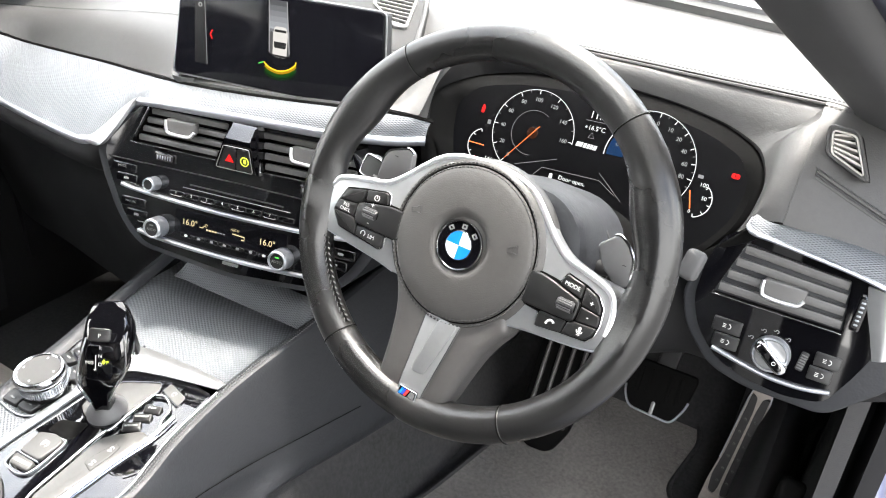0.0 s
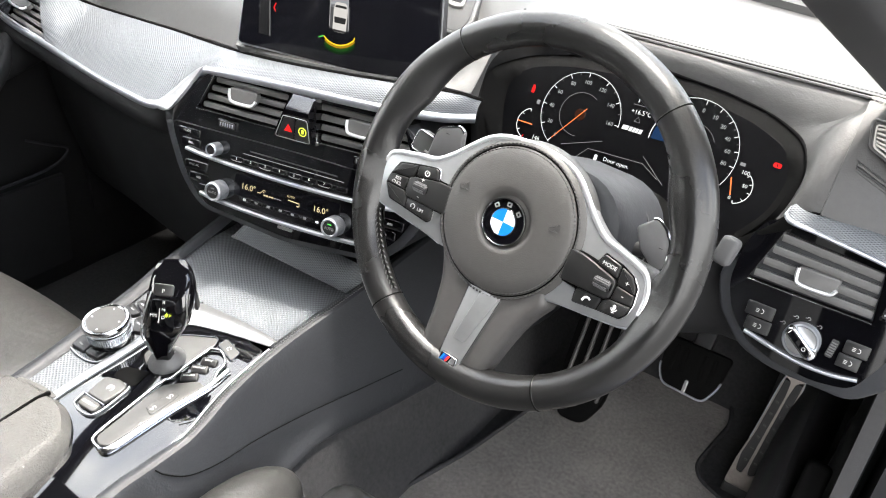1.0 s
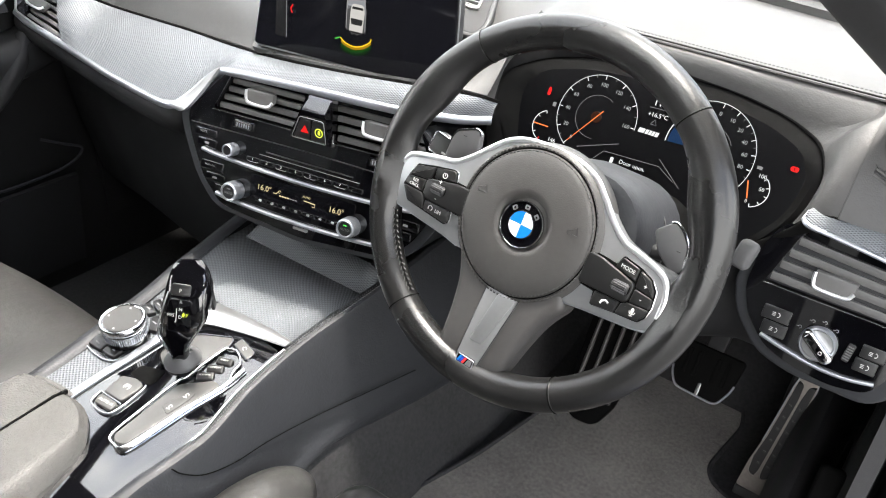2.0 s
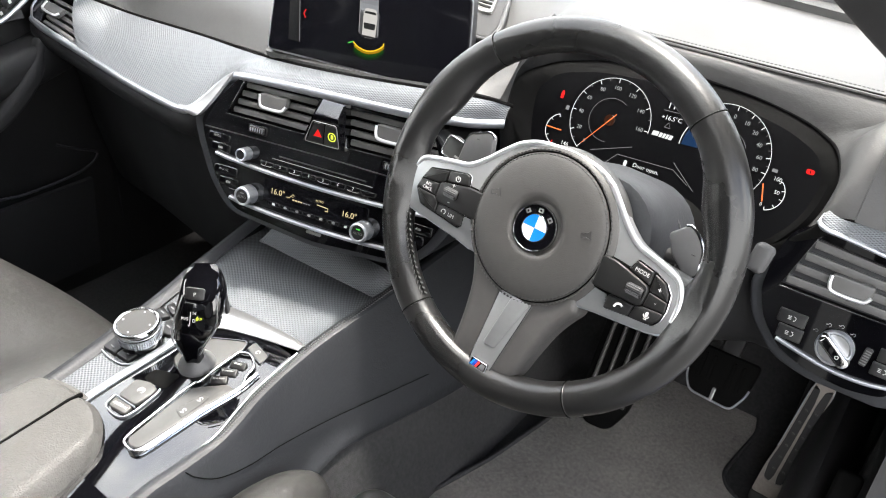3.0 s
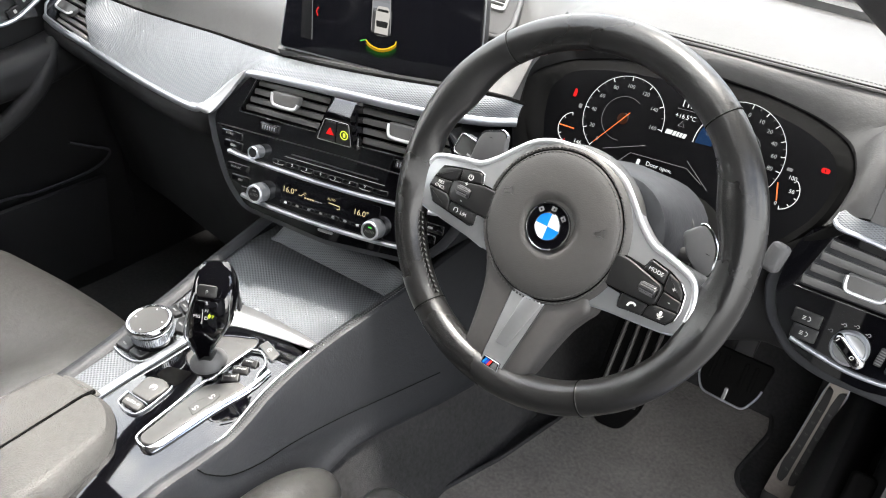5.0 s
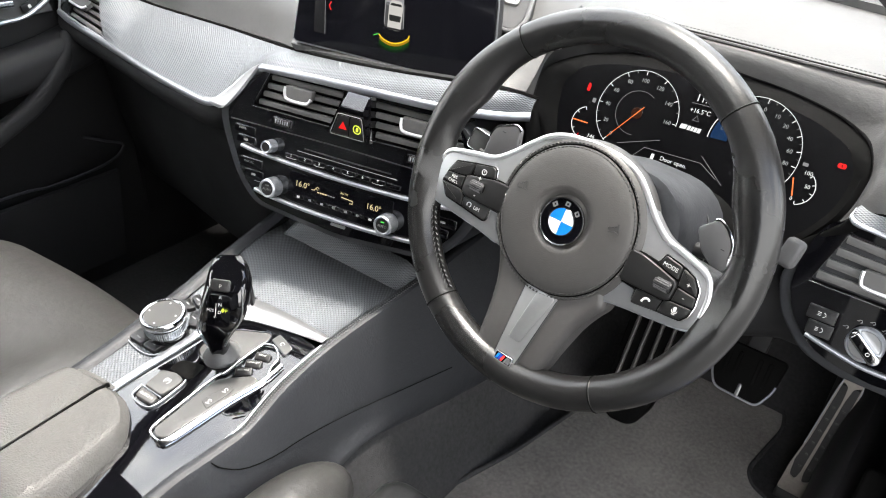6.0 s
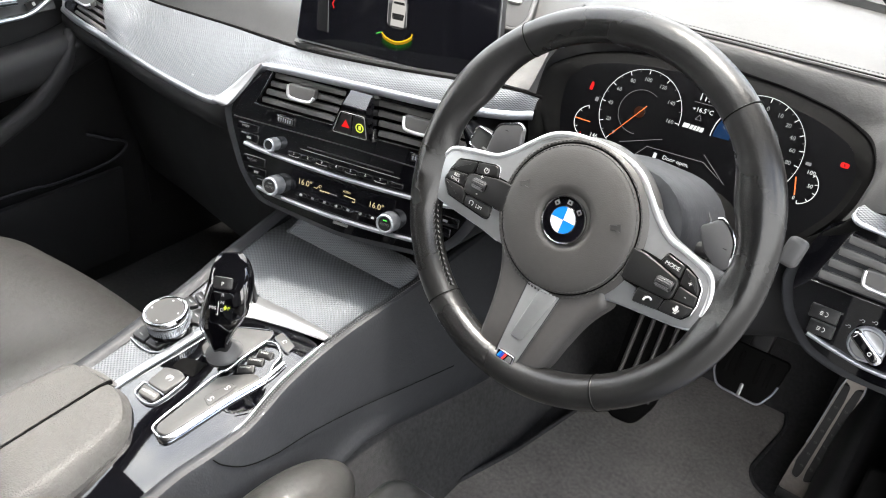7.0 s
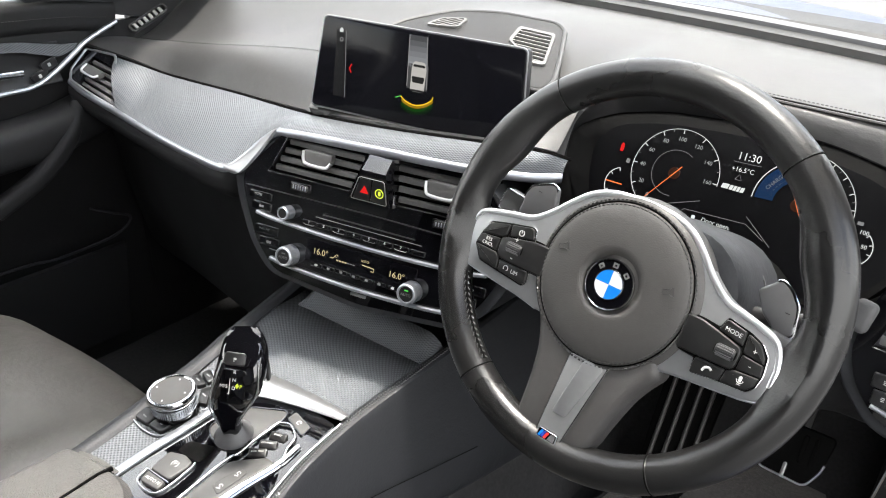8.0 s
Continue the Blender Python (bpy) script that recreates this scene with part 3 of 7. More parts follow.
def dashboard():
    d = thing("dashboard", "black leather-covered dashboard with sewn seams and silver strip", "dashboard")
    part("dash_top", sheet(lambda u, v: top_point(mix(-0.74, 0.735, u), v), 80, 16, 0.006), LEATHER_DASH, d, "black grained leather top")
    # fascia before the passenger, between the sewn edge and the silver strip
    def fascia(u, v):
        x = mix(-0.735, 0.192, u)
        a, b = top_point(x, 0), high_at_x(x) + Vector((0, 0.009, -0.001))
        p = a.lerp(b, v) + Vector((0, -0.012, 0.008)) * math.sin(math.pi * v) * (1 - 0.7 * v)
        # a flat ledge under the display, the face behind it upright
        foot = DISPLAY @ Vector((x + 0.008, -0.066, -0.008))
        ledge = a.lerp(foot, v / 0.6) if v < 0.6 else foot.lerp(b, (v - 0.6) / 0.4)
        p = p.lerp(ledge, step((x + 0.185) / 0.03) * step((0.165 - x) / 0.03))
        p.x = x
        return p
    part("fascia", sheet(fascia, 90, 20, 0.005), LEATHER_DASH, d)
    # sewn seams
    for x0, x1 in ((-0.715, -0.16), (0.25, 0.70)):
        for dv, dz in ((0.0028, 0.0026), (-0.0028, 0.0016)):
            line = [top_point(mix(x0, x1, i / 120), 0) + Vector((0, dv, dz)) for i in range(121)]
            part("piping", sweep(line, ring2(0.0015 if x0 > 0 else 0.0025, 8)), LEATHER_DASH, d)
        line = [top_point(mix(x0, x1, i / 120), 0) + Vector((0, 0, 0.0030)) for i in range(121)]
        part("seam_groove", sweep(line, ring2(0.0012, 6)), DUCT, d)
        for dv, dz in ((0.0080, 0.0046), (-0.0076, 0.0020)):
            line = [top_point(mix(x0, x1, i / 120), 0) + Vector((0, dv, dz)) for i in range(121)]
            part("seam", stitches(line, 0.0032, 0.0014, 0.0006), THREAD_DARK, d)
    # instrument hood and the fascia round it
    ring = hood_ring()
    rise = lambda x, y: mix(mix(0.034, 0.012, step((x + 0.10) / 0.22)) * (0.1 + 0.9 * step((y + 0.085) / 0.06)), -0.016, step((y - 0.012) / 0.05))
    inner = [CLUSTER @ Vector((x, y + 0.003 * step((y - 0.01) / 0.05), rise(x, y))) for x, y in ring]
    glass = [CLUSTER @ Vector((p[0] * 0.91 - 0.003, p[1] * 0.86 - 0.004, 0.0)) for p in ring]
    lip = [a.lerp(b, 0.04) + Vector((0, 0.006, 0)) for a, b in zip(inner, glass)]
    part("instrument_shroud", loft([inner, lip, [a.lerp(b, 0.5) for a, b in zip(inner, glass)], glass], cap=False), DUCT, d, "matt black shroud round the instruments")
    # right-hand end of the fascia, down to the silver strip
    def end(u, v):
        x = mix(0.598, 0.742, u)
        a = top_point(min(x, 0.735), 0)
        b = Vector((x, 0.222 + 0.03 * u, 0.652 - 0.02 * u))
        c = Vector((x, mix(0.236, 0.300, u), mix(0.705, 0.668, u)))
        return a * (1 - v) ** 2 + c * 2 * v * (1 - v) + b * v * v
    outer = []
    for x, y in ring:
        w = step((y - 0.015) / 0.035)
        if x < -0.17 and y < 0.055:
            outer.append(fascia(1.0, min(1.0, max(0.0, (0.055 - y) / 0.085))) + Vector((0.001, -0.001, 0.001)) if y > -0.04 else CLUSTER @ Vector((x * 1.05, y * 1.05, 0.03)))
            continue
        if x > 0.09:
            outer.append(end(0.03, min(1.0, max(0.0, (0.052 - y) / 0.100))) + Vector((0, -0.0034, 0.0030)) if y < 0.052 else top_point(mix(0.565, 0.598, (0.066 - y) / 0.014), 0))
            continue
        out = step((abs(x) - 0.06) / 0.08)
        side = CLUSTER @ Vector((x * mix(1.12, 1.07, out), y * 1.14, mix(0.006, -0.01, out)))
        t = top_point(mix(0.192, 0.565, min(1, (x + 0.230) / 0.324)), 0)
        outer.append(side.lerp(t, w))
    # a roll: an upright brow under the sewn edge, running smoothly into the end of the fascia
    bend = []
    for a, b, q in zip(inner, outer, ring):
        top = step((q[1] - 0.005) / 0.05)
        c = (a.lerp(b, 0.15) + Vector((0.008 * step(q[0] / 0.12), -0.006, 0.0))).lerp(b + Vector((0, -0.018, -0.001 - 0.012 * step((q[0] + 0.05) / 0.10))), top)
        if q[0] > 0.06:
            v = min(1.0, max(0.0, (0.052 - q[1]) / 0.100))
            along_x = (end(0.10, v) - end(0.03, v)).normalized()
            down = (end(0.03, 0.12) - end(0.03, 0.0)).normalized()
            c = c.lerp((b - along_x * 0.030).lerp(b + down * 0.036, step((q[1] - 0.030) / 0.025)), step((q[0] - 0.06) / 0.05))
        bend.append(c)
    hood_at = lambda i, f: inner[i] * (1 - f) ** 2 + bend[i] * 2 * f * (1 - f) + outer[i] * f * f
    # black band paints the brow's shade: broad over the speedometer, narrow towards the driver's side
    shaded_part = lambda i: mix(0.42, 0.03, step((ring[i][0] + 0.22) / 0.24))
    over = [i for i, q in enumerate(ring) if q[1] > -0.055]
    under_i = [over[-1]] + [i for i in range(over[-1] + 1, len(ring))] + [i for i in range(over[0] + 1)]
    part("instrument_hood", loft([[hood_at(i, mix(shaded_part(i), 1.0, k / 9)) for i in over] for k in range(10)], cap=False, closed=False), LEATHER_DASH, d, "leather hood over the instruments")
    part("hood_shade", loft([[hood_at(i, shaded_part(i) * k / 5) for i in over] for k in range(6)], cap=False, closed=False), HOOD_SHADE, d, "matt black band at the opening, widened to paint the brow's shade")
    part("hood_sill", loft([[hood_at(i, k / 8) for i in under_i] for k in range(9)], cap=False, closed=False), DUCT, d, "black sill under the instruments")
    part("fascia", sheet(end, 20, 12, 0.005), LEATHER_DASH, d)
    line = [end(u, mix(0.50, 0.86, u)) + Vector((0, -0.0036, 0.0030)) for u in [0.10 + 0.90 * i / 40 for i in range(41)]]
    for o in (0.0026, -0.0026):
        part("piping", sweep([p + Vector((0, 0.5 * o, o)) for p in line], ring2(0.0021, 8)), LEATHER_DASH, d)
        part("seam", stitches([p + Vector((0, 1.0 * o, 2.2 * o)) for p in line], 0.0034, 0.0014, 0.0007), THREAD_DARK, d)
    part("seam_groove", sweep([p + Vector((0, -0.001, 0.0)) for p in line], ring2(0.0011, 6)), DARK, d)
    # silver strip with its bright lower edge
    SLOW = [p for p in LOW if p.x > -0.5625]
    def strip(u, v):
        a = along(SLOW, u)
        b = high_at_x(a.x + 0.004 * (1 - u) - 0.100 * (1 - step((a.x + 0.562) / 0.16)))
        p = a.lerp(b, v)
        return p + Vector((0, -0.006, 0.008)) * math.sin(math.pi * v) * min(1, (b - a).length / 0.07)
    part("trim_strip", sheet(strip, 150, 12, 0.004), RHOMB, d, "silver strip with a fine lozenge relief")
    part("strip_gap", sweep([p + Vector((0, 0.004, 0.000)) for p in HIGH], ring2(0.0024, 6)), DUCT, d, "dark gap over the strip")
    part("bright_edge", sweep([p + Vector((0, -0.003, -0.003)) for p in LOW], ring2(0.0042, 12, 1.0, 1.35)), SILVER, d, "satin silver edge")
    # padded lower edge and glovebox front
    def under(u, v):
        a = along(LOW[:82], u)
        prof = curve([(0, 0, 0), (0, -0.004, -0.018), (0, 0.012, -0.040), (0, 0.06, -0.075), (0, 0.085, -0.20), (0, 0.12, -0.33)], 4)
        q = along(prof, v)
        return a + Vector((0, q.y, q.z)) + Vector((0, 0.002, -0.004))
    part("lower_panel", sheet(under, 60, 16, 0.006), SOFT_SHADED, d, "dark padded panel with the glovebox")
    part("glovebox_gap", sweep([under(mix(0.15, 0.98, i / 30), 0.62) + Vector((0, -0.001, 0)) for i in range(31)], ring2(0.0015, 6)), DARK, d)
    # knee panel under the steering column and round the driver's side
    def knee(u, v):
        x = mix(0.10, 0.745, u)
        prof = curve([(0, 0.215, 0.600), (0, 0.165, 0.545), (0, 0.165, 0.490), (0, 0.200, 0.440), (0, 0.300, 0.415), (0, 0.52, 0.43)], 4)
        q = along(prof, v)
        return Vector((x, q.y + 0.05 * step((0.30 - x) / 0.2) + 0.03 + 0.05 * step((x - 0.46) / 0.08), q.z + (0.03 * step((x - 0.68) / 0.08))))
    part("knee_panel", sheet(knee, 40, 20, 0.006), SOFT_SHADED, d, "dark soft knee panel under the instruments")
    return d


dashboard()


# ---- steering wheel ----
def steering_wheel():
    w = thing("steering_wheel", "black leather three-spoke steering wheel with satin silver inlays", "steering wheel", WHEEL)
    n, R = 180, 0.1685
    near = lambda deg, c, s: math.exp(-(((deg - c + 180) % 360 - 180) / s) ** 2)
    rings = []
    for i in range(n):
        a = 2 * math.pi * i / n
        deg = math.degrees(a)
        thumb = near(deg, 26, 12) + near(deg, 154, 12)
        root = near(deg, -7, 11) + near(deg, 187, 11)
        rr = 0.0165 + 0.0006 * thumb
        rz = 0.0168 + 0.0008 * (0.5 + 0.5 * math.sin(a)) + 0.0012 * thumb
        sec = []
        for j in range(24):
            b = 2 * math.pi * j / 24
            q = max(0.0, -math.cos(b))
            x = R + rr * math.cos(b) - (0.0075 * thumb + 0.0110 * root) * q ** 1.5
            z = rz * math.sin(b) * (1 - 0.55 * root * q)
            sec.append(Vector((x * math.cos(a), x * math.sin(a), z - 0.002 * root * q)))
        rings.append(sec)
    part("rim", loft(rings + [rings[0]], cap=False), LEATHER_WHEEL, w, "smooth black leather rim, slightly worn")
    # joints between the leather pieces of the rim: a groove with a raised lip either side
    for deg in (130.5, 52.0, -124, -57.0):
        for d, r, mt in ((0.0, 0.0006, DUCT), (0.35, 0.0003, LEATHER_WHEEL)):
            a = radians(deg + d)
            c = Vector((R * math.cos(a), R * math.sin(a), 0))
            e = Vector((math.cos(a), math.sin(a), 0))
            line = [c + e * 0.0167 * math.cos(b) + Vector((0, 0, 0.0174 * math.sin(b))) for b in [2 * math.pi * k / 28 for k in range(28)]]
            part("rim_joint", sweep(line, ring2(r, 6), closed=True, up=tuple(e.cross(Vector((0, 0, 1))))), mt, w)
    # herringbone seam along the rim's inner side
    for a0, a1 in ((202, 234),):
        arc_at = lambda o, z: [Vector(((R - o) * math.cos(radians(mix(a0, a1, k / 60))), (R - o) * math.sin(radians(mix(a0, a1, k / 60))), z)) for k in range(61)]
        part("seam_groove", sweep(arc_at(0.0164, 0.0052), ring2(0.0011, 6)), DUCT, w)
        for o, z, sl in ((0.0158, 0.0074, 0.8), (0.0170, 0.0030, -0.8)):
            part("rim_seam", stitches(arc_at(o, z), 0.0044, 0.0012, 0.0007, sl, up=(-0.3, 0, 1)), THREAD_WHEEL, w)
    # back of the hub
    part("hub_back", lathe([(0, -0.06), (0.05, -0.06), (0.062, -0.045), (0.072, -0.012), (0.07, 0.0), (0, 0.0)], 48), SOFT, w, m=at(0, -0.012, 0))
    # side spokes: dark core, satin frame over it with a broad bright upper edge
    half = [(0.0, 0.0655), (0.027, 0.0632), (0.047, 0.0560), (0.0625, 0.0430), (0.0775, 0.0280), (0.094, 0.0158), (0.112, 0.0115), (0.1375, 0.0050), (0.1460, -0.0020), (0.1505, -0.016), (0.1510, -0.032), (0.1475, -0.0465), (0.137, -0.0510), (0.108, -0.0545), (0.080, -0.0575), (0.060, -0.061)]
    wide = lambda s, x: s * x + (-0.0050 if s < 0 else -0.0025) * step((x - 0.09) / 0.05)
    outline = [(wide(-1, x), y) for x, y in half[:0:-1]] + [(wide(1, x), y) for x, y in half]
    part("spoke_plate", prism(soften(outline, 0.010, 3)[::-1], -0.010, 0.006, 0.0025), SILVER_DARK, w, "satin grey frame of the side spokes")
    for s in (1, -1):
        edge = [Vector((wide(s, x) - s * 0.0012 * step((x - 0.12) / 0.02), y - 0.0012, 0.0050)) for x, y in half[:11]]
        # the edge's sky highlight is put into its pale colour
        part("bright_line", sweep(curve(edge, 6), ring2(0.0028, 10, 1.0, 0.75)), SILVER_BRIGHT, w, "broad silver edge, coloured paler for its sky highlight")
        edge = [Vector((wide(s, x), y + 0.0010, 0.0045)) for x, y in half[10:]]
        part("lower_line", sweep(curve(edge, 4), ring2(0.0011, 8)), SILVER, w, "thin bright lower edge")
        core = soften([(s * x, y) for x, y in ((0.05, -0.046), (0.110, -0.0565), (0.150, -0.0500), (0.160, -0.034), (0.160, -0.008), (0.15, 0.004), (0.09, 0.010), (0.05, 0.03))], 0.012, 3)
        part("spoke_core", prism(ccw(core), -0.024, -0.003, 0.006), SOFT, w, "dark moulded spoke")
    # lower spoke, flared into the hub
    low = [(-0.060, -0.052), (-0.051, -0.068), (-0.0440, -0.088), (-0.0405, -0.118), (-0.0400, -0.160), (0.0335, -0.160), (0.0420, -0.125), (0.0515, -0.096), (0.0600, -0.0800), (0.0700, -0.0655), (0.060, -0.045), (-0.050, -0.040)]
    part("lower_spoke", prism(soften(low, 0.016, 4), -0.018, 0.0085, 0.008), SPOKE, w, "dark grey moulded lower spoke")
    ins = [(-0.0100, -0.0790), (-0.0136, -0.1625), (0.0104, -0.1628), (0.0263, -0.0786)]
    part("spoke_inlay", prism(soften(ins, 0.002, 2), 0.004, 0.0098, 0.0006), SILVER_DARK, w, "satin grey metal inlay")
    # the highlight in the inlay's trough, made as a brighter raised facet
    facet = [(0.0040, -0.0796), (-0.0062, -0.1335), (0.0070, -0.1335), (0.0236, -0.0794)]
    part("inlay_facet", prism(soften(facet, 0.003, 3), 0.009, 0.0104, 0.0005), SILVER_FLAT, w, "raised facet, coloured brighter for the inlay's highlight")
    for a, b in zip((ins[0], ins[3]), (ins[1], ins[2])):
        part("inlay_edge", sweep([Vector((*a, 0.0096)), Vector((*b, 0.0096))], ring2(0.0007, 6)), CHROME, w, "thin bright edge")
    badge = part("badge", prism(rrect(0.0190, 0.0085, 0.001), 0.0, 0.0032, 0.0004), GLOSS, w, "small black badge with coloured stripes", m=at(-0.0004, -0.1547, 0.0100, -1))
    part("badge_edge", sweep([Vector((x, y, 0.0031)) for x, y in rrect(0.0188, 0.0083, 0.001)], ring2(0.0004, 5), closed=True), SILVER, badge)
    for k, mt in enumerate((BLUE_ENAMEL, DARKBLUE_ENAMEL, RED_ENAMEL)):
        x = -0.0062 + 0.0028 * k
        part("stripe", prism([(x - 0.0022, -0.003), (x + 0.0002, -0.003), (x + 0.0024, 0.003), (x, 0.003)], 0.0030, 0.0036), mt, badge)
    part("stripe", prism([(0.0012, -0.003), (0.0080, -0.003), (0.0080, 0.003), (0.0036, 0.003)], 0.0030, 0.0036), GREY, badge)
    # airbag cover
    cx, cy = 0.0015, -0.0085
    disc = ((0.0900, -0.012), (0.0896, -0.004), (0.0876, 0.0025), (0.0840, 0.0072), (0.0806, 0.0094), (0.0793, 0.0099), (0.0785, 0.0083), (0.0775, 0.0083), (0.0767, 0.0100), (0.0740, 0.0114), (0.070, 0.0128), (0.060, 0.0144), (0.045, 0.0158), (0.036, 0.0162), (0.0325, 0.0160), (0.0290, 0.0140), (0.0262, 0.0116), (0, 0.0114))
    squash = lambda x, y: (x * 0.885, y * (0.885 if y > 0 else 0.905))
    bm = lathe(disc, 84)
    for v in bm.verts:
        v.co.x, v.co.y = squash(v.co.x, v.co.y)
        v.co.x += 0.0045 * step((0.009 - v.co.z) / 0.008)
        v.co.y -= 0.0015 * step((0.009 - v.co.z) / 0.008)
    part("airbag_cover", bm, PAD, w, "grey-black grained airbag cover with sewn rim", m=at(cx, cy, 0))
    loop = lambda r, hz: [Vector((cx + squash(r * math.cos(t), 0)[0], cy + squash(0, r * math.sin(t))[1], hz)) for t in [2 * math.pi * k / 180 for k in range(181)]]
    part("cover_groove", sweep(loop(0.0780, 0.0085), ring2(0.0008, 6)), DUCT, w, "dark groove of the sewn rim")
    for r, hz in ((0.0806, 0.0098), (0.0756, 0.0109)):
        part("cover_seam", stitches(loop(r, hz), 0.0025, 0.0014, 0.0008), THREAD_DARK, w)
    # roundel: dark ring, four quarters, no letters
    em = part("roundel", lathe([(0, 0.0155), (0.0222, 0.0155), (0.0222, 0.0190), (0.0216, 0.0196), (0.0209, 0.0190), (0, 0.0190)], 56), GLOSS, w, "round black badge with blue and white quarters", m=at(0.0006, -0.0108, -0.0038))
    for r, wd in ((0.0217, 0.0008), (0.0127, 0.0005)):
        part("roundel_edge", sweep([Vector((r * math.cos(t), r * math.sin(t), 0.0192)) for t in [2 * math.pi * k / 56 for k in range(56)]], ring2(wd, 6), closed=True), CHROME, em)
    for k in range(4):
        q = [(0.0001, 0.0001)] + [(0.0125 * math.cos(radians(90 * k + 90 * i / 12)), 0.0125 * math.sin(radians(90 * k + 90 * i / 12))) for i in range(13)]
        c = Vector((math.cos(radians(90 * k + 45)), math.sin(radians(90 * k + 45)))) * 0.0001
        part("quarter", prism([(x + c.x, y + c.y) for x, y in q], 0.0186, 0.0194), WHITE_ENAMEL if k % 2 == 0 else BLUE_ENAMEL, em)
    for a in (134, 90, 46):
        b = radians(a)
        part("mark", prism(rrect(0.0050, 0.0044, 0.0006, 2), 0.0188, 0.0193), GREY, em, m=at(0.0172 * math.cos(b), 0.0172 * math.sin(b), 0, a - 90))
        part("mark", prism(rrect(0.0018, 0.0016, 0.0004, 2), 0.0189, 0.0194), GLOSS, em, m=at(0.0172 * math.cos(b), 0.0172 * math.sin(b), 0, a - 90))
    # horn marks and the embossed word on the cover
    text("AIRBAG", 0.0085, SOFT, w, -0.006, -0.056, 0.0138, 0, name="embossed_word")
    for s in (-1, 1):
        part("horn_mark", sweep([Vector((x, y, 0.0153)) for x, y in ((-0.005, -0.002), (0.000, -0.002), (0.0045, -0.004), (0.0045, 0.004), (0.000, 0.002), (-0.005, 0.002))], ring2(0.0004, 5), closed=True), DARK, w, m=at(s * 0.050, 0.004, 0, 20))
    # button groups: a dark pad with a roller, keys round it, a thin bright rim outside
    rim_r = [(0.0819, -0.0035), (0.0965, -0.0050), (0.1003, 0.0042), (0.1195, 0.0006), (0.1318, -0.0045), (0.1385, -0.0120), (0.1404, -0.0267), (0.1385, -0.0372), (0.1335, -0.0432), (0.1118, -0.0450), (0.0882, -0.0482), (0.0868, -0.0362), (0.0700, -0.0350), (0.0700, -0.0035)]
    rim_l = [(-0.0690, -0.0032), (-0.0830, -0.0030), (-0.0850, 0.0055), (-0.0900, 0.0070), (-0.1108, 0.0025), (-0.1325, -0.0032), (-0.1385, -0.0163), (-0.1412, -0.0275), (-0.1306, -0.0415), (-0.1098, -0.0438), (-0.0800, -0.0468), (-0.0762, -0.0428), (-0.0775, -0.0330), (-0.0640, -0.0330)]
    pad_r = [(0.0700, -0.0050), (0.0819, -0.0050), (0.0960, -0.0080), (0.1178, -0.0135), (0.1194, -0.0177), (0.1188, -0.0295), (0.1155, -0.0328), (0.0886, -0.0335), (0.0700, -0.0337)]
    pad_l = [(-0.0640, -0.0043), (-0.0820, -0.0048), (-0.1128, -0.0115), (-0.1148, -0.0150), (-0.1142, -0.0270), (-0.1107, -0.0315), (-0.0784, -0.0315), (-0.0640, -0.0315)]
    keys_r = [[(0.1005, 0.0030), (0.1175, -0.0003), (0.1180, -0.0118), (0.0965, -0.0070)], [(0.1190, -0.0009), (0.1303, -0.0048), (0.1365, -0.0124), (0.1378, -0.0183), (0.1202, -0.0164)], [(0.1206, -0.0175), (0.1382, -0.0194), (0.1392, -0.0286), (0.1200, -0.0302)], [(0.1195, -0.0312), (0.1390, -0.0296), (0.1371, -0.0368), (0.1325, -0.0422), (0.1124, -0.0442), (0.1140, -0.0340)], [(0.0883, -0.0347), (0.1128, -0.0341), (0.1112, -0.0445), (0.0880, -0.0480)]]
    keys_l = [[(-0.1320, -0.0045), (-0.1108, 0.0010), (-0.1117, -0.0100), (-0.1159, -0.0132), (-0.1369, -0.0160)], [(-0.1095, 0.0015), (-0.0900, 0.0058), (-0.0859, 0.0045), (-0.0838, -0.0040), (-0.1075, -0.0091)], [(-0.1372, -0.0170), (-0.1161, -0.0145), (-0.1165, -0.0268), (-0.1402, -0.0265)], [(-0.1397, -0.0277), (-0.1168, -0.0280), (-0.1108, -0.0330), (-0.1098, -0.0424), (-0.1296, -0.0404)], [(-0.1093, -0.0325), (-0.0785, -0.0325), (-0.0772, -0.0428), (-0.0806, -0.0454), (-0.1083, -0.0423)]]
    for rim, pad, keys, roller, turn in ((rim_r, pad_r, keys_r, (0.1082, -0.0212), 0), (rim_l, pad_l, keys_l, (-0.0985, -0.0178), 0)):
        g = part("button_pod", prism(ccw(soften(rim, 0.0015, 2)), 0.0, 0.0072, 0.0006), DUCT, w, "black pod of spoke buttons")
        part("pod_rim", sweep([Vector((x, y, 0.0070)) for x, y in soften(rim[1:-1], 0.0015, 2)], ring2(0.0005, 5)), CHROME, g, "thin bright rim")
        part("pad", prism(ccw(soften(pad, 0.003, 3)), 0.006, 0.0108, 0.0012), POD_KEY, g, "soft black pad round the roller")
        for c in keys:
            part("button", prism(ccw(soften(c, 0.0016, 3)), 0.006, 0.0096, 0.0009), POD_KEY, g)
        part("roller_slot", prism(rrect(0.0182, 0.0098, 0.0035, 4), 0.0105, 0.0111), DUCT, g, m=at(*roller, 0, turn))
        roll = part("roller", lathe([(0, -0.0080), (0.0040, -0.0080), (0.0047, -0.0066), (0.0050, 0.0), (0.0047, 0.0066), (0.0040, 0.0080), (0, 0.0080)], 24), DARK, g, "ribbed grey roller", m=at(*roller, 0.0098, turn, 0, 90))
        for k in range(16):
            b = 2 * math.pi * k / 16
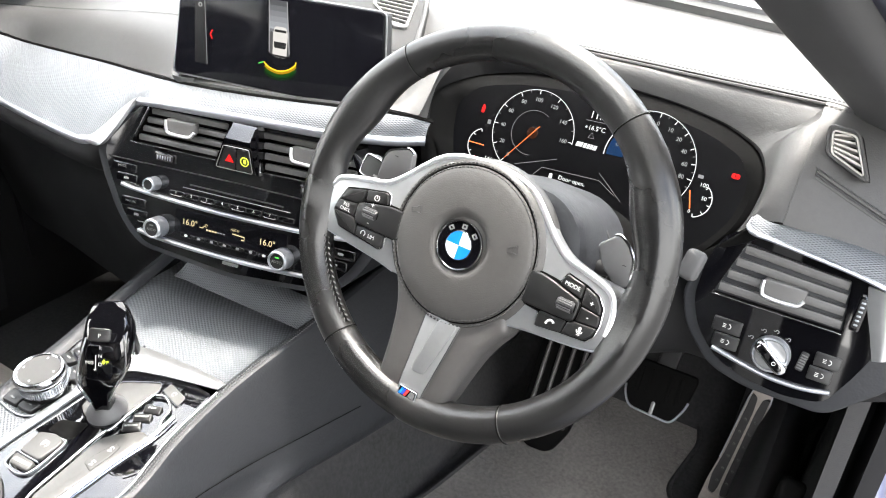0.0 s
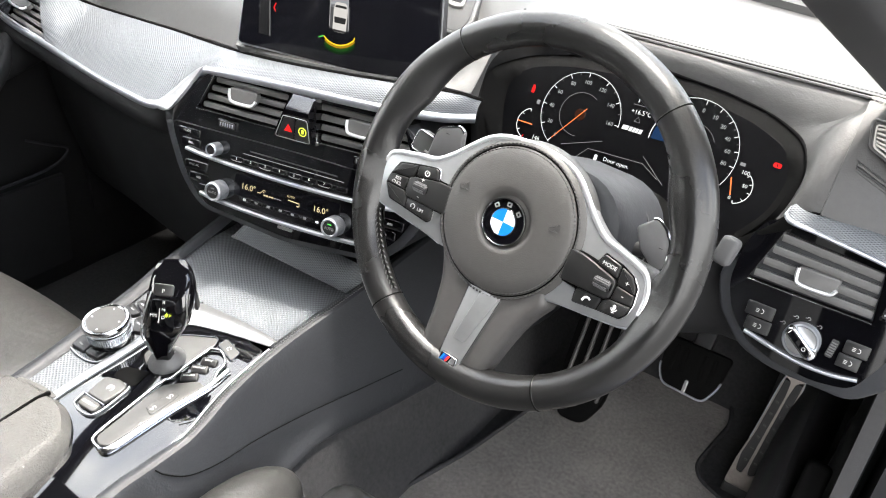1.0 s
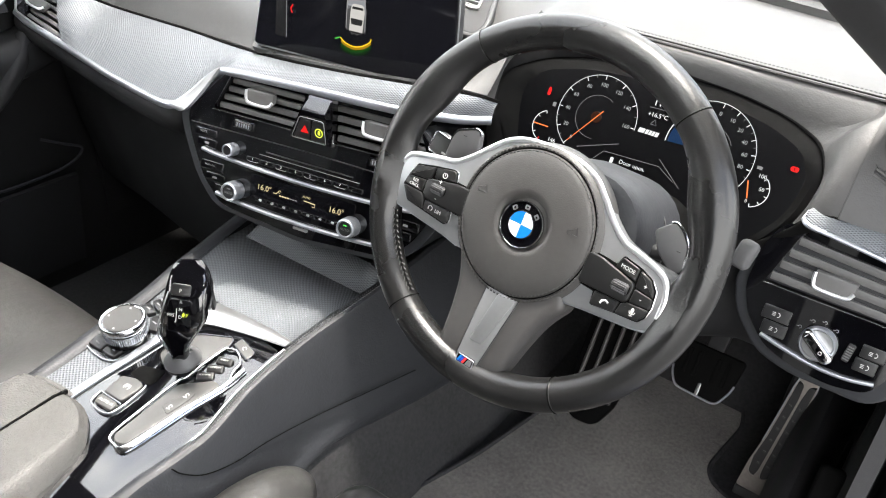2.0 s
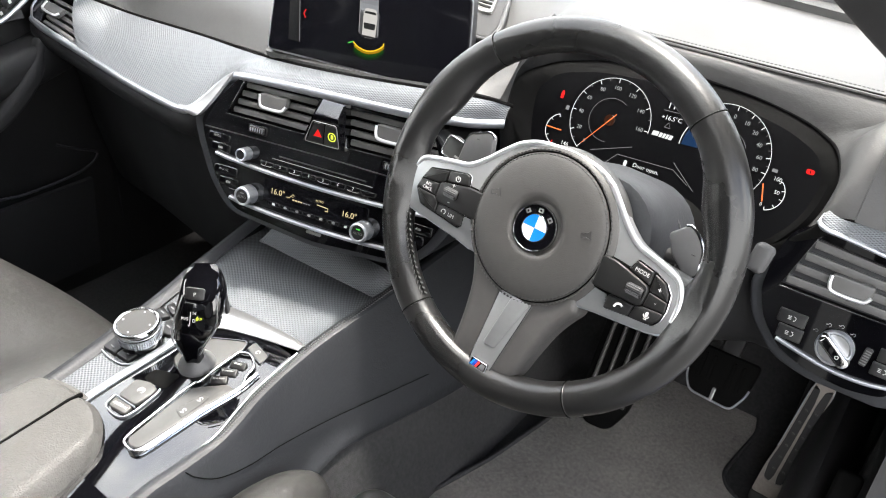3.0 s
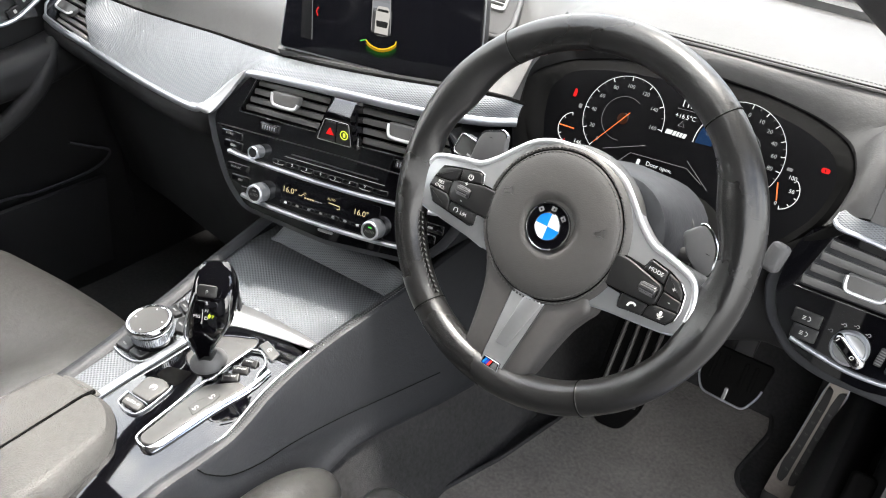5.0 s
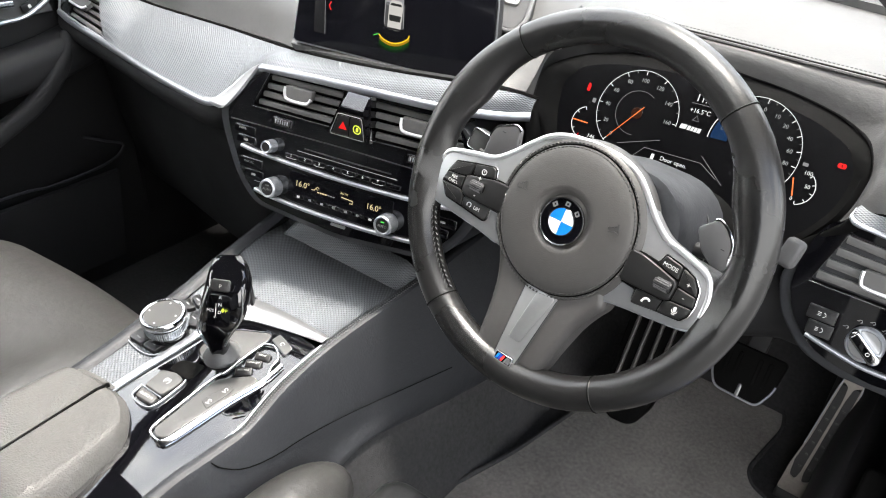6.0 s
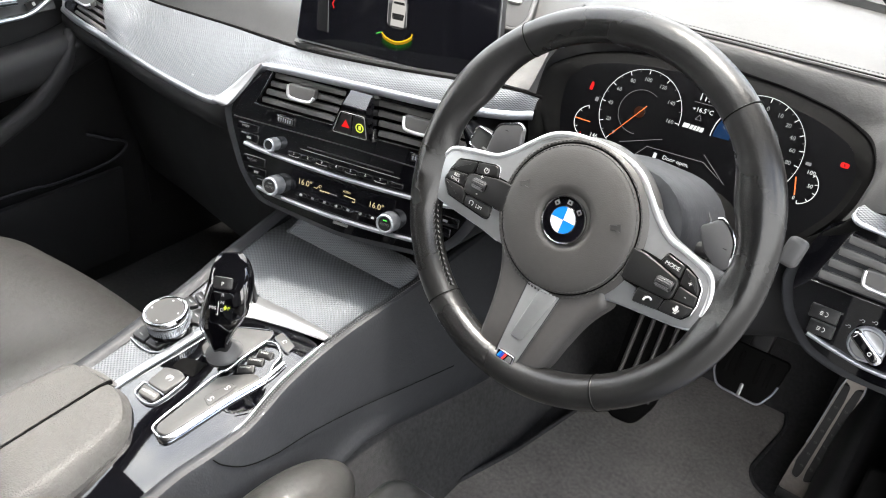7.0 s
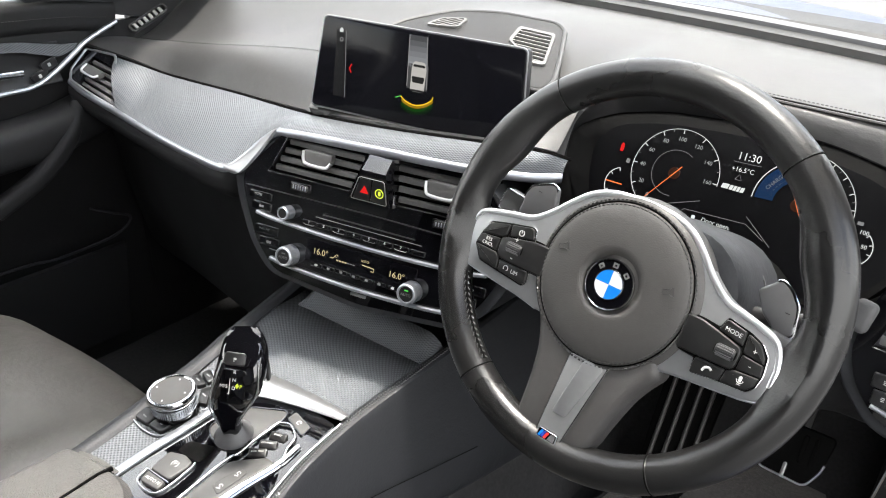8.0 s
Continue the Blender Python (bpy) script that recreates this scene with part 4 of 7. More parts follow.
            part("rib", box(0.0012, 0.0008, 0.0125, 0, 0.0049 * math.cos(b), 0.0049 * math.sin(b), 0), GREY if k % 4 else DARK, roll)
    tz = 0.0097
    text("RES\nCNCL", 0.0045, PRINT, w, -0.1275, -0.0215, tz)
    text("+", 0.0075, PRINT, w, -0.0985, -0.0100, 0.0109)
    text("-", 0.0085, PRINT, w, -0.0975, -0.0265, 0.0109)
    text("LIM", 0.0050, PRINT, w, -0.0905, -0.0385, tz)
    part("mark", band(arc(-0.1000, -0.0378, 0.0024, -60, 220, 14), 0.0007), PRINT, w, m=at(0, 0, tz))
    part("mark", band(arc(-0.0970, -0.0022, 0.0026, 110, 420, 16), 0.0007), PRINT, w, m=at(0, 0, tz))
    part("mark", prism(rrect(0.0007, 0.0030, 0.0002, 1), tz, tz + 0.0004), PRINT, w, m=at(-0.0970, -0.0010, 0))
    text("MODE", 0.0050, PRINT, w, 0.1080, -0.0045, tz, -4)
    text("+", 0.0068, PRINT, w, 0.1282, -0.0120, tz)
    text("-", 0.0070, PRINT, w, 0.1290, -0.0235, tz)
    part("mark", sweep(curve([(0.0972, -0.0425, tz), (0.0985, -0.0395, tz), (0.1015, -0.0382, tz), (0.1040, -0.0395, tz)], 4), ring2(0.0010, 6)), PRINT, w)
    part("mark", prism(rrect(0.0026, 0.0050, 0.0013, 3), tz, tz + 0.0004), PRINT, w, m=at(0.1265, -0.0355, 0))
    part("mark", band(arc(0.1265, -0.0362, 0.0026, 180, 360, 10), 0.0006), PRINT, w, m=at(0, 0, tz))
    part("mark", prism(rrect(0.0030, 0.0006, 0.0002, 1), tz, tz + 0.0004), PRINT, w, m=at(0.1265, -0.0400, 0))
    # shift paddles behind the wheel
    for o, tip in ((((0.100, 0.030), (0.1156, 0.0450), (0.126, 0.0390), (0.1349, 0.0288), (0.1395, 0.0043), (0.1291, 0.0000), (0.1107, 0.0130)), 1), (((-0.1372, 0.0020), (-0.1355, 0.0300), (-0.1314, 0.0390), (-0.1104, 0.0475), (-0.1045, 0.0450), (-0.0950, 0.0060)), -1)):
        q = ccw(soften(list(o), 0.004, 4))
        part("shift_paddle", prism(q, -0.046, -0.039, 0.002), PADDLE, w, "grey metal shift paddle")
        part("paddle_edge", sweep([Vector((x, y, -0.0400)) for x, y in (soften(list(o), 0.004, 4)[5:25] if tip > 0 else soften(list(o), 0.004, 4)[5:25])], ring2(0.0014, 6)), CHROME, w, "polished paddle edge")
        part("mark", prism(rrect(0.0040, 0.0008, 0.0003, 1), -0.0391, -0.0386), DARK, w, m=at(0.1290 if tip > 0 else -0.1210, 0.0210 if tip > 0 else 0.0360, 0))
    # steering column's cover: a rounded grey hump with a second collar behind it
    hump = lambda k, z, dx, dy: [Vector((x * k + 0.020 + dx, y * k - 0.004 + dy, z)) for x, y in rrect(0.148, 0.128, 0.055, 7)]
    part("column_shroud", loft([hump(0.88, -0.030, 0, 0), hump(0.96, -0.034, 0, 0), hump(1.0, -0.044, 0, 0), hump(1.03, -0.095, 0, 0), hump(1.05, -0.150, 0, 0)]), LEATHER_CONSOLE, w, "dark grey column shroud")
    part("column_collar", loft([hump(1.00, -0.096, 0.002, -0.003), hump(1.05, -0.100, 0.003, -0.007), hump(1.06, -0.112, 0.003, -0.009), hump(1.06, -0.22, 0.003, -0.012)]), DUCT, w, "dark collar behind the column shroud")
    # lighter bead drawn for the highlight line along the collar's edge
    part("collar_highlight", sweep(hump(1.055, -0.101, 0.003, -0.007), ring2(0.0008, 6), closed=True), SOFT, w)
    return w


steering_wheel()


def stalks():
    for s, lab in ((-1, "black indicator stalk beside the steering wheel, glossy end"), (1, "dark grey wiper stalk beside the steering wheel")):
        st = thing("column_stalk", lab, "stalk", WHEEL @ at(s * 0.10, 0.000, -0.085), "column stalks")
        if s < 0:
            part("lever", sweep(curve([(0.03, 0, 0), (-0.02, 0.008, 0.004), (-0.060, 0.014, 0.008)], 6), rrect(0.016, 0.024, 0.005, 3), up=(0, 0, 1)), GLOSS, st)
            tip = part("lever_tip", prism(rrect(0.038, 0.024, 0.004), -0.008, 0.006, 0.002), POD_KEY, st, "dark lever end with a bright edge", m=at(-0.056, 0.012, 0.014, -8))
            part("tip_edge", sweep([Vector((x, y, 0.0060)) for x, y in rrect(0.0365, 0.0225, 0.004)], ring2(0.0009, 6), closed=True), CHROME, tip)
            part("mark", prism(rrect(0.0090, 0.0022, 0.0006, 2), 0.0058, 0.0064), PRINT_DIM, tip, m=at(0.004, -0.006, 0))
        else:
            part("lever", sweep(curve([(-0.03, 0, 0), (0.03, 0.014, 0.004), (0.062, 0.030, 0.010)], 6), rrect(0.014, 0.018, 0.005, 3), up=(0, 0, 1)), DARK, st)
            part("lever_tip", box(0.017, 0.027, 0.018, 0.005), SOFT, st, m=at(0.075, 0.040, 0.012, -6))


stalks()


# ---- air vents ----
def vent(name, label, m, quad, rows, tab_x, tab_row, edge=True, group="air vents"):
    """A louvred air outlet in a slanted four-sided opening (upper left, upper right, lower right, lower left)."""
    v = thing(name, label, "air vent", m, group)
    ul, ur, lr, ll = [Vector(q) for q in quad]
    part("duct", prism([ll, lr, ur, ul], -0.045, -0.034), DUCT, v)
    part("duct_sleeve", loft([[(q.x, q.y, 0.0) for q in (ll, lr, ur, ul)], [(q.x, q.y, -0.036) for q in (ll, lr, ur, ul)]], cap=False), DUCT, v)
    for k in range(rows):
        t = (k + 0.5) / rows
        a, b = ul.lerp(ll, t), ur.lerp(lr, t)
        h = (ul.y - ll.y) / rows * 0.33
        sec = [(-0.011, -h * 0.7), (-0.004, -h), (-0.001, -h * 0.85), (0.0, 0), (-0.001, h * 0.85), (-0.004, h), (-0.011, h * 0.7)]
        tilt = 0.0
        pa = [(a.x + 0.0015, a.y + s[1] - tilt * s[0], s[0] - 0.003) for s in sec]
        pb = [(b.x - 0.0015, b.y + s[1] - tilt * s[0], s[0] - 0.003) for s in sec]
        part("slat", loft([pa, pb]), SLAT, v)
    y = ul.lerp(ll, (tab_row + 0.5) / rows).y
    o = soften([(-0.021, 0.009), (0.021, 0.009), (0.0195, -0.004), (0.013, -0.0095), (-0.015, -0.0095), (-0.021, -0.003)], 0.003, 3)[::-1]
    tab = part("vent_tab", prism(o, -0.004, 0.004, 0.0015), SLAT, v, m=at(tab_x, y, 0.003))
    part("tab_edge", sweep(curve([(-0.021, 0.007, 0.0035), (-0.0200, -0.003, 0.0042), (-0.0145, -0.0088, 0.0042), (0.0125, -0.0088, 0.0042), (0.0198, -0.002, 0.0042)], 6), ring2(0.0020, 8)), SILVER_BRIGHT, tab, "polished edge")
    if edge:
        part("bright_line", sweep([Vector((*ul, 0.0050)), Vector((*ll, 0.0050)), Vector((*lr, 0.0050))], ring2(0.0008, 6)), CHROME, v)
    return v


def thumb_wheel(m, n=6, w=0.024, h=0.008):
    t = thing("vent_wheel", "ribbed silver-marked thumb wheel of an air vent", "vent wheel", m, "vent wheels")
    part("bezel", prism(rrect(w + 0.006, h + 0.003, 0.002), -0.002, 0.0012, 0.0006), GLOSS, t)
    part("drum", prism(rrect(w, h, 0.002), -0.001, 0.0030, 0.001), DARK, t)
    for k in range(n):
        part("rib", prism(rrect(w / n * 0.36, h * 0.62, 0.0005, 2), 0.0, 0.0036, 0.0003), SILVER, t, m=at((k + 0.5 - n / 2) * w / n * 0.9, 0, 0))


def knob(name, label, m, r, h, group=""):
    """A knurled rotary knob with a silver rim and a dark face."""
    k = thing(name, label, "knob", m, group)
    part("skirt", lathe([(0, 0), (r * 1.02, 0), (r * 1.02, h * 0.15), (r * 0.97, h * 0.25), (r * 0.95, h * 0.7), (0, h * 0.7)], 40), SILVER, k)
    for i in range(36):
        a = 2 * math.pi * i / 36
        part("knurl", box(0.0006, r * 0.09, h * 0.62, 0, 0, 0, 0), SILVER, k, m=at(r * 0.965 * math.cos(a), r * 0.965 * math.sin(a), h * 0.44, math.degrees(a) + 90))
    part("rim", lathe([(r * 0.70, h * 0.88), (r * 0.72, h * 0.97), (r * 0.84, h), (r * 0.96, h * 0.92), (r * 0.97, h * 0.70), (r * 0.6, h * 0.70), (r * 0.70, h * 0.88)], 40), SILVER, k, "bright silver rim")
    part("face", lathe([(0, h * 0.70), (r * 0.72, h * 0.70), (r * 0.72, h * 0.93), (0, h * 0.93)], 32), BUTTON, k)
    return k


def centre_stack():
    c0 = 0.010
    half = [(0.134, 0.119), (0.194, 0.052), (0.185, 0.022), (0.160, -0.030), (0.128, -0.062), (0.0, -0.073)]
    outline = [(c0 + x, y) for x, y in half] + [(c0 - x, y) for x, y in half[-2::-1]]
    outline = outline[::-1]
    L = [(-0.120, 0.111), (-0.006, 0.111), (-0.022, 0.064), (-0.143, 0.064)]
    R = [(0.0335, 0.111), (0.152, 0.111), (0.175, 0.064), (0.0410, 0.0615)]
    cs = thing("centre_stack", "gloss black centre panel with radio and climate controls", "control panel", STACK)
    part("surround", plate(soften([((x - c0) * 1.075 + c0, y * 1.10 if y < 0 else min(y * 1.0, 0.112)) for x, y in outline], 0.02, 4), [soften([((x - c0) * 0.97 + c0, y * 0.97 if y < 0 else y - 0.002) for x, y in outline], 0.014, 4)], -0.13, -0.003), LEATHER_CONSOLE, cs, "dark padded surround")
    part("panel", plate(soften(outline, 0.014, 4), [soften(L, 0.004, 2), soften(R, 0.004, 2)], -0.006, 0.0), GLOSS, cs, "piano black panel")
    # satin frame between the trim strip's corner and the panel
    edge_l = [p for p in LOW if -0.236 < p.x < -0.140]
    inv = STACK.inverted()
    side_l = curve([(-0.1985, 0.046, 0.001), (-0.1830, 0.0535, 0.001), (-0.1600, 0.0800, 0.001), (-0.1300, 0.1185, 0.001), (-0.1120, 0.1225, 0.001)], 8)
    part("corner_frame", sheet(lambda u, v: (inv @ along(edge_l, u)).lerp(along(side_l, u), v * (1 - u ** 4) * step(u / 0.22)) + Vector((0, 0, 0.003 * math.sin(math.pi * v) * (1 - u) * step(u / 0.22))), 30, 6, 0.004), SILVER_DARK, cs, "satin silver corner frame")
    # groove between the vents and the controls
    part("joint", band([Vector((-0.176, 0.040, 0)), Vector((c0, 0.042, 0)), Vector((0.197, 0.040, 0))], 0.0016, 0.0006), DARK, cs)
    # two satin bars
    for y, x0, x1, h in ((0.0085, -0.152, 0.172, 0.0046), (-0.0462, -0.124, 0.144, 0.0048)):
        line = [Vector((mix(x0, x1, k / 20), y - 0.0078 * math.sin(math.pi * k / 20) ** 0.6, 0.003)) for k in range(21)]
        part("bright_bar", sweep(line, rrect(h, 0.007, 0.0016, 3), up=(0, 0, 1)), SILVER, cs, "satin silver bar")
    # display window of the climate control, slot of the player
    part("climate_display", prism(rrect(0.158, 0.030, 0.003), 0, 0.0012, 0.0004), SCREEN_BLACK, cs, m=at(0.006, -0.0215, 0))
    part("disc_slot", prism(rrect(0.130, 0.0018, 0.0006), 0, 0.0006), DARK, cs, m=at(c0, 0.0265, 0))
    part("slot_line", prism(rrect(0.150, 0.0006, 0.0002), 0, 0.0008), PRINT_DIM, cs, m=at(c0, 0.0215, 0))
    # station keys and marks
    for k in range(8):
        x = -0.073 + 0.0220 * k
        part("key", prism(rrect(0.0205, 0.0062, 0.0012, 3), 0, 0.0014 + 0.0008 * (k % 2), 0.0006), GLOSS, cs, m=at(x, 0.0120, 0))
        if k < 7:
            text(str(k + 1), 0.0052, PRINT, cs, x, 0.0128, 0.0024)
        if k % 2 == 0:
            part("key_mark", sweep(curve([(x - 0.008, 0.0105, 0.0018), (x - 0.006, 0.0092, 0.0018), (x + 0.006, 0.0092, 0.0018), (x + 0.008, 0.0105, 0.0018)], 3), ring2(0.0004, 5)), PRINT_DIM, cs)
    # side keys
    for s in (-1, 1):
        for x, y, w, h, lab in ((-0.151, 0.0300, 0.034, 0.010, "MODE"), (-0.1475, 0.0165, 0.030, 0.011, ""), (-0.136, -0.0130, 0.036, 0.012, "MAX AC"), (-0.130, -0.0275, 0.030, 0.011, "")):
            xx = x if s < 0 else 2 * c0 - x
            part("side_key", prism(soften([(-w / 2, -h / 2), (w / 2, -h / 2), (w / 2, h / 2), (-w / 2, h / 2)], 0.002, 2), 0, 0.0016, 0.0006), GLOSS, cs, m=at(xx, y, 0))
            if lab and s < 0:
                text(lab, 0.0042, PRINT_DIM, cs, xx - 0.003, y + 0.001, 0.0019)
            else:
                part("key_mark", prism(rrect(0.007, 0.0030, 0.0008, 2), 0.0015, 0.0020), PRINT_DIM, cs, m=at(xx, y, 0))
    for y, x0, x1 in ((-0.0070, -0.150, -0.118), (-0.0358, -0.128, -0.112)):
        part("key_line", sweep([Vector((x0, y, 0.001)), Vector((x1, y, 0.001))], ring2(0.0005, 5)), PRINT_DIM, cs)
    # climate read-outs
    zt = 0.0014
    text("16.0\u00b0", 0.0108, LIT_AMBER, cs, -0.0510, -0.0215, zt, name="read_out")
    text("16.0\u00b0", 0.0108, LIT_AMBER, cs, 0.0585, -0.0225, zt, name="read_out")
    text("AUTO", 0.0042, LIT_AMBER, cs, 0.0135, -0.0165, zt, name="read_out")
    part("read_out", band([Vector((0.010, -0.0215, 0)), Vector((0.027, -0.0225, 0)), Vector((0.027, -0.0265, 0)), Vector((0.023, -0.0265, 0))], 0.0013, 0.0002), LIT_AMBER, cs, m=at(0, 0, zt))
    part("read_out", band([Vector((-0.0365, -0.0235, 0)), Vector((-0.032, -0.0235, 0)), Vector((-0.0295, -0.0205, 0))], 0.0010, 0.0002), LIT_AMBER, cs, m=at(0, 0, zt))
    for k in range(7):
        part("read_out", prism(rrect(0.0030, 0.0014 + 0.0006 * (k < 4), 0.0003, 1), 0, 0.0002), LIT_AMBER if k < 4 else LIT_GREY, cs, m=at(-0.0255 + 0.0040 * k, -0.0250, zt))
    part("read_out", band(arc(-0.0270, -0.0200, 0.0018, 0, 300, 10), 0.0007, 0.0002), LIT_AMBER, cs, m=at(0, 0, zt))
    # small keys under the display
    for k in range(7):
        x = -0.055 + 0.0185 * k
        part("key", prism(rrect(0.0165, 0.0052, 0.001, 2), 0, 0.0016, 0.0005), GLOSS, cs, m=at(x, -0.0390, 0))
        part("key_mark", prism(rrect(0.0045, 0.0030, 0.0010, 2), 0.0014, 0.0019), PRINT if k in (0, 6) else PRINT_DIM, cs, m=at(x, -0.0388, 0))
    part("lower_latch", prism(rrect(0.022, 0.004, 0.001), 0, 0.002, 0.0008), SILVER_DARK, cs, m=at(c0, -0.0610, 0))
    part("status_light", prism(rrect(0.0065, 0.0022, 0.0005, 2), 0, 0.0022), LIT_GREEN, cs, m=at(0.122, -0.0300, 0))
    vent("air_vent", "black louvred centre air vent with silver tab", STACK @ at(0, 0, -0.004), L, 4, -0.0720, 1)
    vent("air_vent", "black louvred centre air vent with silver tab", STACK @ at(0, 0, -0.004), R, 4, 0.100, 1)
    thumb_wheel(STACK @ at(-0.0920, 0.0530, 0.001))
    thumb_wheel(STACK @ at(0.1090, 0.0530, 0.001))
    # warning-light pod between the vents
    hz = thing("hazard_switch", "gloss black pod with red hazard button and lit lock button", "switch", STACK)
    base = [(-0.0200, 0.057), (0.0410, 0.057), (0.0355, 0.115), (0.002, 0.115)]
    face = [(-0.0170, 0.059), (0.0385, 0.059), (0.0335, 0.097), (0.0000, 0.097)]
    ridge = [(-0.0185, 0.0585), (0.0395, 0.0585), (0.0340, 0.112), (0.0035, 0.112)]
    r3 = lambda o, zz: [(x, y, z) for (x, y), z in zip(o, zz)]
    part("pod", loft([r3(base, (-0.02,) * 4), r3(base, (0.004, 0.004, 0.006, 0.006)), r3(ridge, (0.008, 0.008, 0.010, 0.010)), r3(face, (0.009, 0.009, 0.018, 0.018))]), GLOSS, hz, smooth=0)
    for x0, x1, u0, u1 in ((-0.0105, 0.0120, 0.0000, 0.0145), (0.0140, 0.0355, 0.0165, 0.0315)):
        o = soften([(x0, 0.061), (x1, 0.061), (u1, 0.0865), (u0, 0.0865)], 0.002, 2)
        part("button", prism(o, 0.0, 0.0012, 0.0004, lift=lambda x, y: 0.0094 + (y - 0.059) * 0.2368), BUTTON, hz)
    o = soften([(-0.0135, 0.0598), (0.0368, 0.0598), (0.0330, 0.0885), (-0.0015, 0.0885)], 0.003, 3)
    part("button_outline", sweep([Vector((x, y, 0.0112 + (y - 0.059) * 0.2368)) for x, y in o], ring2(0.0005, 5), closed=True), PRINT_DIM, hz, "thin pale outline")
    lit = lambda x, y: 0.0096 + (y - 0.059) * 0.2368
    part("warning_triangle", prism([(-0.0005, 0.0690), (0.0115, 0.0690), (0.0060, 0.0790)], 0.0005, 0.0016, 0, lift=lit), LIT_RED, hz, "lit red triangle")
    ringl = [Vector((0.0265 + 0.0052 * math.cos(t), 0.0730 + 0.0052 * math.sin(t), 0.0114 + (0.0730 + 0.0052 * math.sin(t) - 0.059) * 0.2368)) for t in [2 * math.pi * k / 30 for k in range(30)]]
    part("lock_ring", sweep(ringl, ring2(0.0007, 5), closed=True), LIT_LIME, hz, "lit lime ring")
    part("lock_mark", prism(rrect(0.0034, 0.0056, 0.0012, 3, 0.0265, 0.0730), 0.0005, 0.0016, 0, lift=lit), LIT_LIME, hz)
    knob("volume_control", "small knurled silver volume knob on the panel", STACK @ at(-0.1047, 0.0183, 0), 0.0086, 0.0165, "panel knobs")
    for x in (-0.0946, 0.0825):
        k = knob("temperature_control", "knurled silver temperature knob on the climate panel", STACK @ at(x, -0.0355, 0), 0.0130, 0.0190, "panel knobs")
        text("AUTO", 0.0048, PRINT_DIM, k, 0, -0.001, 0.0180)
        part("lamp", prism(rrect(0.0056, 0.0016, 0.0005, 2), 0.0172, 0.0182), LIT_GREEN if x > 0 else PRINT_DIM, k, m=at(0, 0.0045, 0))


centre_stack()


# ---- display ----
def display():
    d = thing("infotainment_display", "wide black touch display showing a parking view", "display", DISPLAY)
    out = soften([(-0.1510, -0.0590), (0.1500, -0.0590), (0.1400, 0.0580), (-0.1395, 0.0580)], 0.007, 5)
    part("housing", prism(out, -0.016, 0.0, 0.003), DARK, d)
    part("edge", sweep([Vector((x, y, -0.001)) for x, y in out], ring2(0.0011, 6), closed=True), SILVER_DARK, d, "thin grey metal edge")
    part("glass", prism(soften([(-0.1490, -0.0572), (0.1480, -0.0572), (0.1385, 0.0566), (-0.1380, 0.0566)], 0.006, 5), -0.001, 0.0012, 0.0006), SCREEN_BLACK, d, "glossy black display glass")
    part("foot", box(0.16, 0.03, 0.05, 0.006, 0, -0.060, -0.035), DARK, d)
    z = 0.0014
    part("side_strip", prism([(-0.117, -0.040), (-0.1005, -0.040), (-0.1063, 0.043), (-0.119, 0.043)], z - 0.0002, z), glowing("lit_dim", (0.5, 0.5, 0.55), 0.015), d)
    part("side_line", prism([(-0.0992, -0.040), (-0.0984, -0.040), (-0.1043, 0.043), (-0.1051, 0.043)], z, z + 0.0002), LIT_GREY, d)
    part("home_mark", prism([(-0.1140, 0.0405), (-0.1090, 0.0405), (-0.1090, 0.0440), (-0.1115, 0.0465), (-0.1140, 0.0440)], z, z + 0.0003), LIT_WHITE, d)
    part("gear_mark", band(arc(-0.1105, 0.0315, 0.0022, 0, 360, 16), 0.0013, 0.0003), LIT_GREY, d, m=at(0, 0, z))
    part("back_mark", band([Vector((-0.0920, 0.0035, 0)), Vector((-0.0952, -0.0020, 0)), Vector((-0.0920, -0.0075, 0))], 0.0015, 0.0003), LIT_RED, d, "red chevron", m=at(0, 0, z))
    # the small picture of the car from above, with the fading strip ahead of it
    g2, g3 = glowing("lit_car", (0.80, 0.77, 0.72), 0.50), glowing("lit_car_dark", (0.3, 0.3, 0.3), 0.05)
    c = part("car_picture", prism([(-0.0098, -0.012), (0.0185, -0.012), (0.0175, 0.018), (-0.0105, 0.018)], z, z + 0.0002), glowing("lit_ground", (0.5, 0.5, 0.5), 0.10), d, "picture of a car seen from above")
    for k in range(6):
        y0, y1 = mix(0.014, 0.052, k / 6), mix(0.014, 0.052, (k + 1) / 6)
        lx, rx = lambda y: mix(-0.0098, -0.0130, (y + 0.01) / 0.062), lambda y: mix(0.0182, 0.0115, (y + 0.01) / 0.062)
        part("lane_shade", prism([(lx(y0), y0), (rx(y0), y0), (rx(y1), y1), (lx(y1), y1)], z, z + 0.0002), glowing("lit_lane", (0.72, 0.74, 0.78), 0.30 - 0.045 * k), c)
    for x0, x1 in ((-0.0098, -0.0130), (0.0182, 0.0115)):
        part("lane_line", sweep([Vector((x0, -0.010, z + 0.0003)), Vector((x1, 0.052, z + 0.0003))], ring2(0.0006, 4)), LIT_GREY, c)
    part("picture_body", prism(soften([(-0.0050, -0.0150), (0.0145, -0.0150), (0.0150, 0.0140), (0.0125, 0.0215), (-0.0035, 0.0215), (-0.0055, 0.0140)], 0.004, 4), z, z + 0.0003), g2, c)
    part("picture_window", prism(soften([(-0.0030, -0.0040), (0.0125, -0.0040), (0.0135, 0.0035), (-0.0042, 0.0035)], 0.0015, 3), z, z + 0.0004), g3, c)
